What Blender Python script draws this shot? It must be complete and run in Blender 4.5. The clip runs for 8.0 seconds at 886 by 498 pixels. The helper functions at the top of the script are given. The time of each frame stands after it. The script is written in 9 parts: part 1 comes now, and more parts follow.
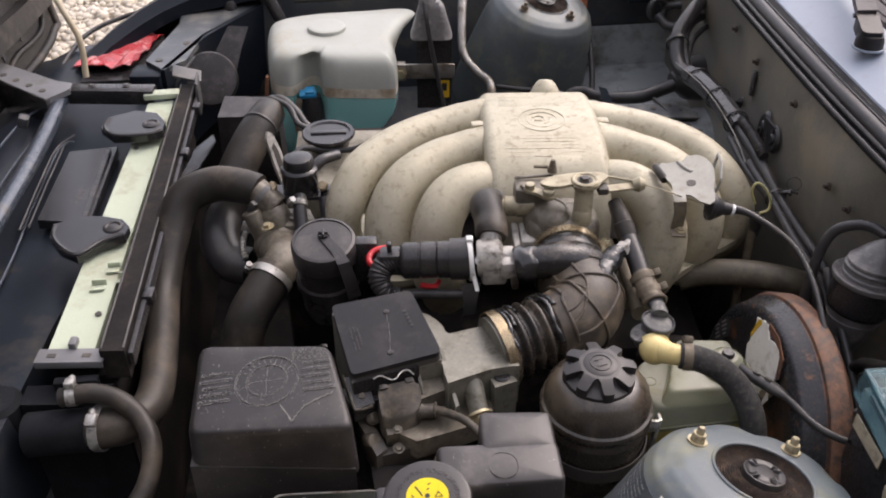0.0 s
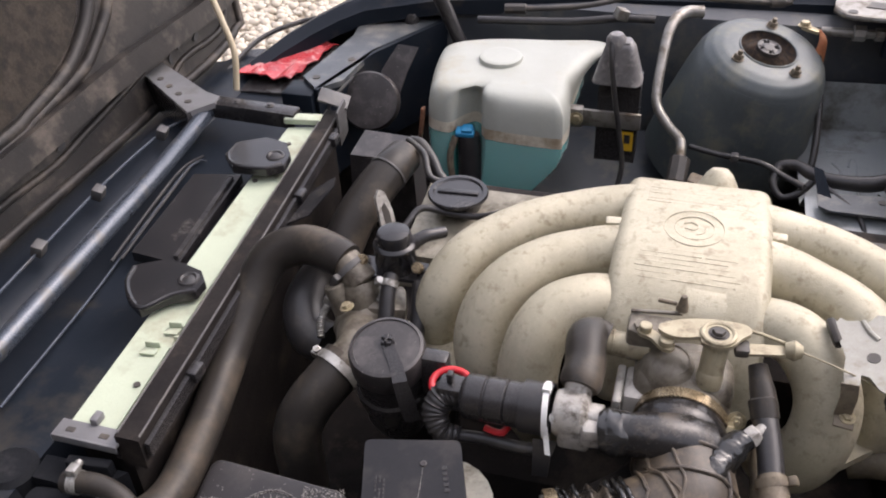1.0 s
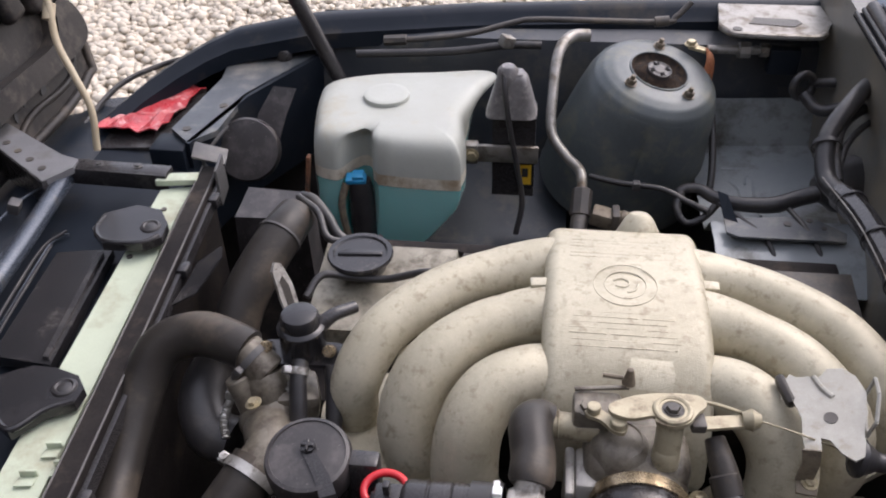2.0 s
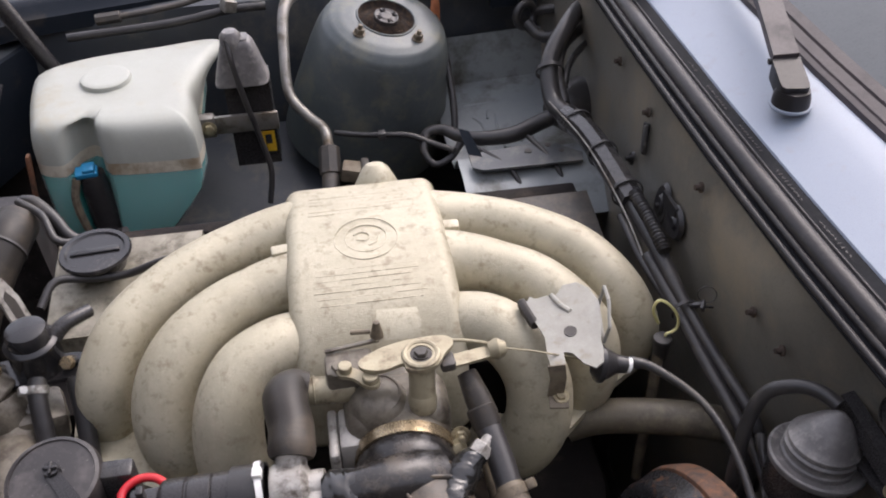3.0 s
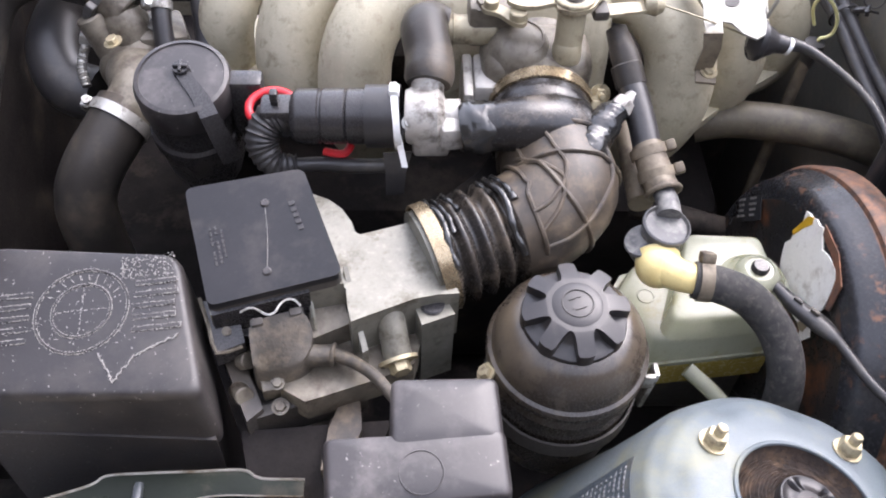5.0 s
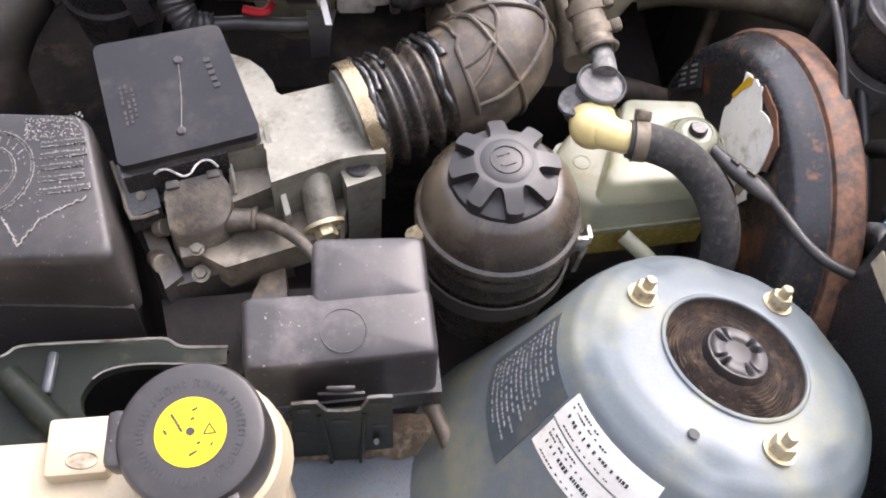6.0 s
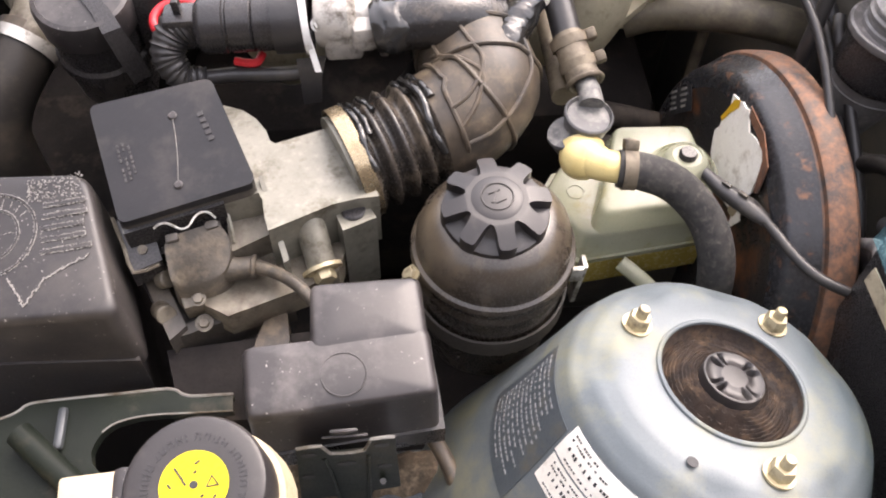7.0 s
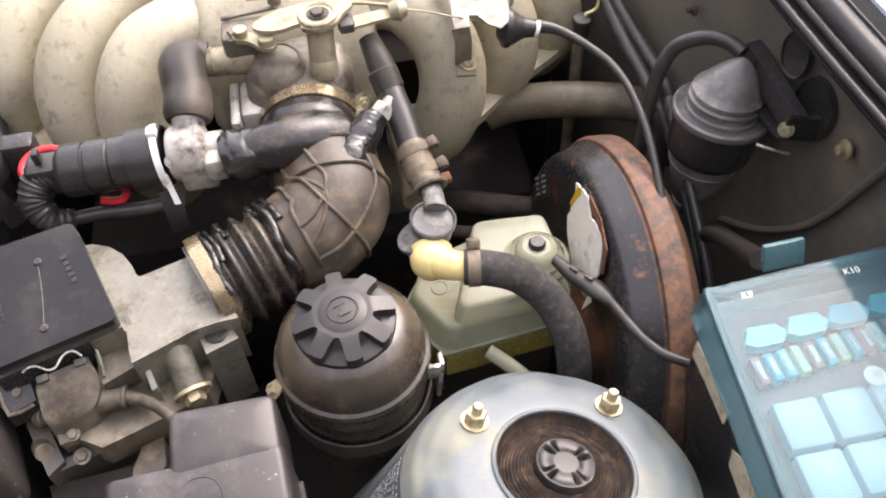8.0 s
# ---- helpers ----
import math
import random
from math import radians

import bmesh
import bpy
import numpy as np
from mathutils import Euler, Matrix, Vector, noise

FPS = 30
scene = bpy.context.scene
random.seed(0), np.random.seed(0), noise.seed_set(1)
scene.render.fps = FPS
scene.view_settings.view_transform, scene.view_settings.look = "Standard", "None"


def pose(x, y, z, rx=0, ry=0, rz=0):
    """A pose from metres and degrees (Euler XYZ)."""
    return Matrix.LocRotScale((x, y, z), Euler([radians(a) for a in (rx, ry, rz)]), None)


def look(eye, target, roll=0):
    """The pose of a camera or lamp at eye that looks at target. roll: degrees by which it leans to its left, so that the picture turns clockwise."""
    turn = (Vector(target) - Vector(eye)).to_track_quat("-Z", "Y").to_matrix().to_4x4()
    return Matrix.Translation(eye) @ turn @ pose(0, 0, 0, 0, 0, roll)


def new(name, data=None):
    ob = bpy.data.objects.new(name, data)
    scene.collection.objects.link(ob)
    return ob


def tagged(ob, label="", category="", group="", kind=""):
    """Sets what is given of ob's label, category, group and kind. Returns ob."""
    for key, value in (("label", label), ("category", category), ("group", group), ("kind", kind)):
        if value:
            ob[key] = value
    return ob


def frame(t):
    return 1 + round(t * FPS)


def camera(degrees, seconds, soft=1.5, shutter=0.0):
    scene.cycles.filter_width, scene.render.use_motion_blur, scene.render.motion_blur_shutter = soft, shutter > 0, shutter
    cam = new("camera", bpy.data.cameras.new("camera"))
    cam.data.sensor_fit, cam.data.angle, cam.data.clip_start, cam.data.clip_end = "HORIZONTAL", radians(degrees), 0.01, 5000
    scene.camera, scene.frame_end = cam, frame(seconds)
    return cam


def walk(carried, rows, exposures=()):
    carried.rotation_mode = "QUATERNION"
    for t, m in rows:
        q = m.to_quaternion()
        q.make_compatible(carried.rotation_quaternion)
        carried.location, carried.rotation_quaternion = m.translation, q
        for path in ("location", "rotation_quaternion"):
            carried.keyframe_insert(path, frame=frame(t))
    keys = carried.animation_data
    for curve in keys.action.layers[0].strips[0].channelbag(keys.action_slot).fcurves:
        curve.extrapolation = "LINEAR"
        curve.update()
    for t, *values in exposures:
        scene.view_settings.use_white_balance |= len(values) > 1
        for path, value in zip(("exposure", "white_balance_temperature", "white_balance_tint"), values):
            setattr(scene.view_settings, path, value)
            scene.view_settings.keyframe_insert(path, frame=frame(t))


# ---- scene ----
cam = camera(52.1, 8.0, 2.0)
METRES, EYE, TILT, LEAN, TURN = 0.95, 1.48, -35.5, 0.0, -1.5
EXPOSURES = [(0.0, 0.98, 6650, 18), (0.5, 1.28, 6650, 18), (1.0, 1.18, 6550, 18), (2.5, 0.95, 6250, 18), (3.5, 1.23, 6650, 18), (4.5, 1.43, 6250, 18), (5.0, 2.10, 6050, 18), (6.5, 2.13, 6650, 18), (7.0, 2.16, 6850, 18), (8.0, 2.02, 6850, 18)]
ROWS = [
    (0.0, 0.0, 0.0, 0.0, -0.0, 0.0, 0.0),
    (0.3, 0.0462, 0.1235, 0.0541, 5.04, -1.92, -3.06),
    (0.5, 0.1023, 0.1838, 0.1003, 9.07, -2.59, -5.4),
    (0.8, 0.1509, 0.2276, 0.1553, 14.23, -2.98, -7.88),
    (1.0, 0.1509, 0.248, 0.1758, 15.85, -2.82, -8.46),
    (1.2, 0.1375, 0.2725, 0.1875, 16.05, -2.34, -7.96),
    (2.3, 0.0669, 0.3475, 0.2592, 3.21, -1.78, -1.12),
    (2.5, 0.0981, 0.3507, 0.2607, 0.64, -2.23, 1.02),
    (2.7, 0.1148, 0.3537, 0.2591, -1.97, -3.0, 2.81),
    (3.0, 0.1446, 0.3602, 0.2487, -5.26, -4.52, 5.28),
    (3.3, 0.156, 0.3667, 0.2313, -8.17, -6.25, 6.59),
    (3.5, 0.1453, 0.3745, 0.2187, -9.02, -7.42, 6.59),
    (3.8, 0.1118, 0.3782, 0.1909, -8.53, -8.8, 5.31),
    (4.0, 0.0975, 0.379, 0.1842, -7.07, -10.12, 4.1),
    (4.2, 0.0865, 0.3799, 0.1693, -5.4, -11.2, 2.59),
    (4.5, 0.0646, 0.3795, 0.132, -3.16, -13.47, 0.39),
    (4.7, 0.0601, 0.377, 0.1183, -1.84, -14.87, -0.71),
    (5.0, 0.0579, 0.3762, 0.1018, -0.98, -16.64, -1.63),
    (5.2, 0.0615, 0.3796, 0.1015, -1.15, -18.31, -2.18),
    (6.3, 0.0888, 0.3872, 0.043, -4.07, -21.98, -1.38),
    (6.5, 0.0866, 0.3881, 0.0456, -3.96, -21.99, -0.97),
    (6.8, 0.0866, 0.3825, 0.0607, -3.55, -21.15, 0.06),
    (7.0, 0.1008, 0.3804, 0.0679, -3.58, -20.39, 1.26),
    (7.2, 0.1242, 0.3747, 0.0717, -4.0, -19.32, 2.62),
    (7.5, 0.1672, 0.3542, 0.0953, -4.61, -18.34, 4.54),
    (7.7, 0.1862, 0.3506, 0.0988, -5.1, -17.62, 5.47),
    (8.0, 0.2111, 0.3439, 0.109, -6.07, -16.74, 6.64),
]
walk(cam, [(t, pose(0, 0, EYE, TILT, LEAN, TURN) @ pose(METRES * x, METRES * y, METRES * z, 90 + pitch, roll, yaw)) for t, x, y, z, yaw, pitch, roll in ROWS], EXPOSURES)

# ---- sky and sun: bright overcast ----
world = bpy.data.worlds.new("sky")
scene.world = world
world.use_nodes = True
wn, wl = world.node_tree.nodes, world.node_tree.links
sky = wn.new("ShaderNodeTexSky")
sky.sky_type = "NISHITA"
sky.sun_disc = False
sky.sun_elevation, sky.sun_rotation = radians(50), radians(45)
sky.dust_density, sky.air_density = 4.0, 1.0
veil = wn.new("ShaderNodeHueSaturation")   # thin cloud takes most of the blue out of the sky
veil.inputs["Saturation"].default_value = 0.55
wl.new(sky.outputs[0], veil.inputs["Color"])
wl.new(veil.outputs[0], wn["Background"].inputs[0])
wn["Background"].inputs[1].default_value = 0.15
sun = new("sun", bpy.data.lights.new("sun", "SUN"))
sun.data.energy, sun.data.angle, sun.data.color = 0.6, radians(140), (1.0, 0.965, 0.91)
sun.matrix_world = look((0.9, 1.9, 3.7), (0.1, 1.1, 0.7))

# ---- materials ----
def surface(name, a, b, rough=0.5, metal=0.0, scale=18.0, dirt=None, amount=0.4, dirt_scale=9.0, bump=0.15, fine=400.0, coat=0.0, spread=0.15, clear=0.0, rnd=0.0, lump=0.35, specks=0.0, shine=0.5):
    """Two tones in broad patches, dirt in its own shapes, fine grain in colour, gloss and relief."""
    m = bpy.data.materials.new(name)
    m.use_nodes = True
    n, l = m.node_tree.nodes, m.node_tree.links
    bsdf = n["Principled BSDF"]
    co = n.new("ShaderNodeTexCoord").outputs["Object"]

    def noise_at(s, detail=4.0, r=0.55):
        k = n.new("ShaderNodeTexNoise")
        k.inputs["Scale"].default_value, k.inputs["Detail"].default_value, k.inputs["Roughness"].default_value = s, detail, r
        l.new(co, k.inputs["Vector"])
        return k.outputs["Fac"]

    def ranged(v, lo, hi, to0=0.0, to1=1.0):
        k = n.new("ShaderNodeMapRange")
        k.inputs["From Min"].default_value, k.inputs["From Max"].default_value = lo, hi
        k.inputs["To Min"].default_value, k.inputs["To Max"].default_value = to0, to1
        l.new(v, k.inputs["Value"])
        return k.outputs["Result"]

    def mixed(f, p, q):
        k = n.new("ShaderNodeMix")
        k.data_type = "RGBA"
        l.new(f, k.inputs["Factor"])
        for v, i in ((p, "A"), (q, "B")):
            s = [x for x in k.inputs if x.name == i and x.type == "RGBA"][0]
            if isinstance(v, tuple):
                s.default_value = (*v, 1.0)
            else:
                l.new(v, s)
        return [x for x in k.outputs if x.type == "RGBA"][0]

    grain = noise_at(fine, 3.0, 0.6)
    col = mixed(ranged(noise_at(scale), 0.35, 0.65), a, b)
    dark = tuple(0.72 * v for v in a)
    col = mixed(ranged(grain, 0.5, 0.8, 0.0, 0.5), col, dark)
    if bump > 0.1 and not clear:
        blotch = noise_at(140.0, 5.0, 0.68)
        blot = 0.45 if max(a) < 0.3 else 0.22   # pale metal keeps cleaner than black rubber and paint
        col = mixed(ranged(blotch, 0.54, 0.74, 0.0, blot), col, tuple(0.55 * v for v in b))
        col = mixed(ranged(blotch, 0.46, 0.28, 0.0, blot), col, tuple(min(0.8, 1.35 * v + 0.006) for v in a))
    gloss = ranged(grain, 0.3, 0.7, rough - spread * 0.5, rough + spread * 0.5)
    if dirt:
        f = ranged(noise_at(dirt_scale, 8.0, 0.68), 0.62 - 0.35 * amount, 0.72 - 0.12 * amount)
        col = mixed(f, col, dirt)
        add = n.new("ShaderNodeMath")
        add.operation = "MULTIPLY_ADD"
        add.inputs[1].default_value = 0.16
        l.new(f, add.inputs[0]), l.new(gloss, add.inputs[2])
        gloss = add.outputs[0]
    if rnd:
        info = n.new("ShaderNodeNewGeometry").outputs["Random Per Island"]
        col = mixed(ranged(info, 0.0, 1.0, 0.0, rnd), col, tuple(0.35 * v for v in b))
    if specks:
        col = mixed(ranged(noise_at(330.0, 2.0, 0.5), 0.72 - 0.06 * specks, 0.76, 0.0, 0.55), col, (0.42, 0.40, 0.36))
    l.new(col, bsdf.inputs["Base Color"])
    l.new(gloss, bsdf.inputs["Roughness"])
    bsdf.inputs["Metallic"].default_value = metal
    bsdf.inputs["Specular IOR Level"].default_value = shine
    bsdf.inputs["Coat Weight"].default_value = coat
    bsdf.inputs["Coat Roughness"].default_value = 0.12
    bp = n.new("ShaderNodeBump")
    bp.inputs["Strength"].default_value, bp.inputs["Distance"].default_value = bump, 0.0006
    l.new(grain, bp.inputs["Height"])
    uneven = n.new("ShaderNodeBump")
    uneven.inputs["Strength"].default_value, uneven.inputs["Distance"].default_value = lump, 0.0016
    l.new(noise_at(42.0, 5.0, 0.6), uneven.inputs["Height"])
    l.new(uneven.outputs[0], bp.inputs["Normal"])
    l.new(bp.outputs[0], bsdf.inputs["Normal"])
    if clear:
        tr = n.new("ShaderNodeBsdfTransparent")
        tr.inputs[0].default_value = (*(min(1.0, 0.35 + 0.75 * v) for v in a), 1.0)
        mx = n.new("ShaderNodeMixShader")
        mx.inputs[0].default_value = clear
        l.new(bsdf.outputs[0], mx.inputs[1]), l.new(tr.outputs[0], mx.inputs[2])
        l.new(mx.outputs[0], n["Material Output"].inputs[0])
    return m


DUST = (0.16, 0.135, 0.105)
CAST = surface("cast_aluminium", (0.500, 0.461, 0.345), (0.405, 0.369, 0.268), 0.44, 0.12, 15, (0.30, 0.258, 0.180), 0.27, 75, 0.75, 700, 0, 0.15, 0, 0, 0.5)
VALVECAST = surface("stained_casting", (0.52, 0.50, 0.46), (0.38, 0.355, 0.32), 0.38, 0.25, 45, (0.10, 0.085, 0.068), 0.36, 60, 0.4, 700)
LEVER = surface("dull_zinc_lever", (0.40, 0.355, 0.245), (0.31, 0.27, 0.18), 0.42, 0.25, 40, (0.17, 0.135, 0.09), 0.28, 60, 0.3, 700)
BELLOWS = surface("dusty_bellows", (0.050, 0.041, 0.032), (0.022, 0.020, 0.019), 0.24, 0, 26, (0.12, 0.095, 0.068), 0.36, 30, 0.2, 600)
VALVEGREY = surface("grey_translucent_plastic", (0.100, 0.100, 0.102), (0.075, 0.075, 0.077), 0.4, 0, 26, (0.26, 0.25, 0.23), 0.3, 40, 0.1, 600, shine=0.25)
CANISTER = surface("dusty_canister", (0.169, 0.1612, 0.1586), (0.1105, 0.104, 0.1014), 0.36, 0, 26, (0.325, 0.3055, 0.286), 0.30, 34, 0.3, 700)
STAINED = surface("stained_bottle_band", (0.60, 0.56, 0.46), (0.54, 0.49, 0.38), 0.4, 0, 12, (0.30, 0.235, 0.155), 0.42, 22, 0.06, 500)
# brown patches: dust, and the bottle's golden sheen put into colour
STEERBOTTLE = surface("dusty_black_brown_sheen", (0.034, 0.028, 0.023), (0.056, 0.045, 0.034), 0.26, 0, 14, (0.125, 0.096, 0.062), 0.34, 13, 0.15, 700, 0.15, 0.1, 0, 0, 0.25)
ALU = surface("grimy_aluminium", (0.20, 0.178, 0.14), (0.125, 0.108, 0.083), 0.40, 0.15, 30, (0.055, 0.042, 0.030), 0.42, 40, 0.3, 700)
AFM = surface("meter_aluminium", (0.235, 0.225, 0.188), (0.180, 0.172, 0.140), 0.36, 0.3, 22, (0.105, 0.093, 0.068), 0.28, 60, 0.2, 900)
BRIGHT = surface("bright_metal", (0.55, 0.54, 0.51), (0.42, 0.41, 0.38), 0.4, 0.7, 60, (0.12, 0.105, 0.085), 0.35, 80, 0.3, 700)
ZINC = surface("yellow_zinc", (0.52, 0.45, 0.29), (0.42, 0.36, 0.24), 0.42, 0.55, 60, (0.22, 0.18, 0.12), 0.3, 120, 0.3, 800)
PLASTIC = surface("black_plastic", (0.0234, 0.0221, 0.0234), (0.0364, 0.0338, 0.0338), 0.27, 0, 16, (0.065, 0.0585, 0.052), 0.2, 14, 0.08, 900, 0, 0.12, 0, 0, 0.18)
BLACKP = surface("glossy_black", (0.0165, 0.0165, 0.018), (0.0255, 0.024, 0.0255), 0.2, 0, 16, (0.054, 0.048, 0.042), 0.16, 16, 0.05, 900, 0, 0.1, 0, 0, 0.12)
# grime plus the shade of the bay's depths, put into one black
DEEP = surface("shaded_black_grime", (0.0171, 0.0152, 0.0152), (0.0304, 0.0266, 0.0247), 0.6, 0, 16, (0.0646, 0.0532, 0.0437), 0.25, 14, 0.2, 400, shine=0.06)
LEDGEPAINT = surface("blue_grey_ledge", (0.26, 0.285, 0.295), (0.32, 0.34, 0.34), 0.34, 0.2, 8, (0.10, 0.095, 0.08), 0.3, 9, 0.05, 700, 0.2, 0.15, 0, 0, 0.25)
CARRIER = surface("dusty_carrier", (0.065, 0.072, 0.080), (0.11, 0.118, 0.122), 0.36, 0.2, 16, (0.22, 0.21, 0.19), 0.34, 16, 0.1, 700)
COVER = surface("grey_black_cover", (0.030, 0.027, 0.027), (0.042, 0.037, 0.037), 0.36, 0, 14, (0.088, 0.079, 0.076), 0.36, 24, 0.08, 900, 0, 0.14, 0, 0, 0.14, 0.3)
AIRBOX = surface("dusty_air_box", (0.02053, 0.01857, 0.01955), (0.02933, 0.02639, 0.02639), 0.38, 0, 10, (0.0606, 0.05376, 0.04888), 0.42, 9, 0.10, 900, 0, 0.16, 0, 0, 0.18, 0.4)
CAPBLACK = surface("cap_plastic", (0.021, 0.019, 0.019), (0.032, 0.028, 0.028), 0.36, 0, 16, (0.060, 0.053, 0.048), 0.3, 22, 0.08, 900, 0, 0.14, 0, 0, 0.16)
METERLID = surface("meter_lid_plastic", (0.013, 0.013, 0.015), (0.020, 0.019, 0.021), 0.40, 0, 14, (0.046, 0.042, 0.040), 0.30, 16, 0.12, 900, 0, 0.14, 0, 0, 0.12, shine=0.35)
RUBBER = surface("rubber", (0.025, 0.02375, 0.025), (0.04125, 0.03875, 0.0375), 0.36, 0, 25, (0.0775, 0.07, 0.06), 0.22, 18, 0.2, 700)
PLUGBOOT = surface("dust_caked_boot", (0.072, 0.061, 0.047), (0.042, 0.036, 0.029), 0.55, 0, 40, (0.135, 0.11, 0.078), 0.4, 60, 0.6, 500, 0, 0.15, 0, 0, 0.8)
HOSE = surface("dusty_hose", (0.028, 0.025, 0.023), (0.050, 0.0445, 0.038), 0.36, 0, 12, (0.1058, 0.0851, 0.0644), 0.32, 11, 0.15, 700, 0, 0.15, 0, 0, 0.2, shine=0.25)
BOOT = surface("dusty_intake_boot", (0.086, 0.066, 0.046), (0.036, 0.031, 0.027), 0.42, 0, 30, (0.155, 0.120, 0.080), 0.36, 40, 0.3, 700)
BRAID = surface("braided_hose", (0.028, 0.027, 0.027), (0.055, 0.052, 0.048), 0.9, 0, 90, (0.10, 0.09, 0.08), 0.3, 160, 0.9, 1200)
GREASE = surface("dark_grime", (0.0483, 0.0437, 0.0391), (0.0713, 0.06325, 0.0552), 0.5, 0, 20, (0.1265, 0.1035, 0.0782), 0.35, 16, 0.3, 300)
PAINT = surface("dark_blue_paint", (0.01105, 0.0153, 0.0221), (0.017, 0.02125, 0.0289), 0.40, 0.12, 10, (0.0425, 0.03995, 0.03655), 0.18, 9, 0.03, 900, 0.02, 0.15, 0, 0, 0.1, shine=0.14)
DUSTYPAINT = surface("dusty_inner_paint", (0.046, 0.052, 0.062), (0.064, 0.070, 0.080), 0.36, 0.1, 9, (0.12, 0.115, 0.10), 0.30, 11, 0.05, 700, 0.08, 0.15, 0, 0, 0.2)
TOWERPAINT = surface("tower_paint", (0.105, 0.125, 0.135), (0.145, 0.165, 0.172), 0.46, 0.10, 9, (0.215, 0.215, 0.150), 0.40, 12, 0.0, 900, 0.05, 0.14, 0, 0, 0.22)
FARPAINT = surface("dusty_tower_paint", (0.078, 0.092, 0.098), (0.115, 0.13, 0.128), 0.46, 0.1, 8, (0.18, 0.175, 0.135), 0.36, 14, 0.15, 700, 0.08, 0.12, 0, 0, 0.25)
# dark blue paint lightened to hold its reflected sheen; dirt in brown
RAILPAINT = surface("blue_rail_sheen", (0.125, 0.145, 0.165), (0.16, 0.18, 0.198), 0.30, 0.15, 8, (0.13, 0.10, 0.07), 0.34, 14, 0.02, 800, 0.2, 0.12, 0, 0, 0.2)
WALLPAINT = surface("dusty_firewall", (0.120, 0.114, 0.098), (0.165, 0.152, 0.128), 0.34, 0, 8, (0.23, 0.195, 0.145), 0.38, 9, 0.12, 600, shine=0.55)
# dark body paint; the reflected sky is put into this pale blue
COWLSKY = surface("cowl_sky_reflection", (0.262, 0.302, 0.368), (0.28, 0.322, 0.388), 0.45, 0.0, 5, (0.27, 0.29, 0.33), 0.12, 40, 0.0, 900, 0.0, 0.1, 0, 0, 0.05)
TRIMBAND = surface("weathered_trim", (0.055, 0.045, 0.047), (0.072, 0.060, 0.060), 0.45, 0, 14, (0.05, 0.045, 0.045), 0.25, 20, 0.15, 700, shine=0.3)
LIPRUBBER = surface("lip_rubber", (0.009, 0.010, 0.012), (0.014, 0.015, 0.018), 0.75, 0, 20, (0.03, 0.03, 0.032), 0.2, 30, 0.2, 700, shine=0.15)
SEAL = surface("seal_rubber", (0.020, 0.019, 0.020), (0.032, 0.029, 0.030), 0.36, 0, 20, (0.06, 0.055, 0.052), 0.25, 14, 0.2, 700, shine=0.3)
BOOSTFACE = surface("black_face", (0.0264, 0.0252, 0.0252), (0.0408, 0.036, 0.0324), 0.32, 0.1, 20, (0.3, 0.1176, 0.0516), 0.30, 11, 0.3, 350)
BOOSTEDGE = surface("flaking_edge", (0.034, 0.034, 0.037), (0.026, 0.026, 0.028), 0.26, 0.15, 26, (0.22, 0.105, 0.055), 0.14, 80, 0.4, 300)
BOOSTTOP = surface("rust_speckled_top", (0.060, 0.050, 0.046), (0.135, 0.082, 0.056), 0.5, 0.1, 30, (0.29, 0.142, 0.080), 0.62, 90, 0.6, 300)
RUSTRIM = surface("rust", (0.24, 0.10, 0.048), (0.15, 0.068, 0.038), 0.8, 0.1, 26, (0.05, 0.042, 0.038), 0.4, 24, 0.5, 300)
MOUNT = surface("rusty_mount", (0.050, 0.033, 0.024), (0.026, 0.020, 0.017), 0.7, 0.1, 60, (0.13, 0.085, 0.052), 0.36, 90, 0.9, 350, 0, 0.15, 0, 0, 1.0)
CREAM = surface("cream_plastic", (0.50, 0.43, 0.30), (0.46, 0.375, 0.25), 0.45, 0, 14, (0.42, 0.30, 0.17), 0.2, 30, 0.06, 500)
YELLOWED = surface("yellowed_elbow", (0.80, 0.66, 0.30), (0.72, 0.56, 0.23), 0.35, 0, 40, (0.40, 0.28, 0.12), 0.15, 60, 0.06, 500)
TANK = surface("radiator_plastic", (0.49, 0.55, 0.42), (0.44, 0.49, 0.37), 0.5, 0, 12, (0.36, 0.36, 0.26), 0.25, 16, 0.08, 600)
GREEN = surface("dark_green_steel", (0.011, 0.014, 0.011), (0.017, 0.021, 0.016), 0.42, 0.0, 20, (0.055, 0.050, 0.038), 0.3, 20, 0.1, 600, shine=0.15)
BLUEBAR = surface("blue_grey_bar", (0.052, 0.064, 0.084), (0.072, 0.086, 0.108), 0.28, 0.4, 20, (0.08, 0.075, 0.068), 0.2, 20, 0.05, 600, 0.3)
GRILLEGREY = surface("grille_plastic", (0.15, 0.15, 0.155), (0.18, 0.18, 0.185), 0.4, 0, 20, (0.15, 0.145, 0.14), 0.25, 24, 0.1, 700)
GREYP = surface("grey_plastic", (0.066, 0.064, 0.064), (0.092, 0.088, 0.085), 0.45, 0, 20, (0.13, 0.12, 0.105), 0.28, 20, 0.3, 800)
PIPE = surface("grey_pipe", (0.30, 0.285, 0.26), (0.22, 0.205, 0.18), 0.4, 0.6, 30, (0.10, 0.075, 0.05), 0.35, 30, 0.15, 500)
TAN = surface("tan_pipe", (0.150, 0.122, 0.085), (0.205, 0.168, 0.118), 0.55, 0.1, 24, (0.055, 0.043, 0.033), 0.42, 40, 0.3, 500)
HEATER = surface("dusty_heater_pipe", (0.155, 0.135, 0.098), (0.100, 0.086, 0.064), 0.45, 0.1, 24, (0.21, 0.18, 0.125), 0.3, 30, 0.3, 500)
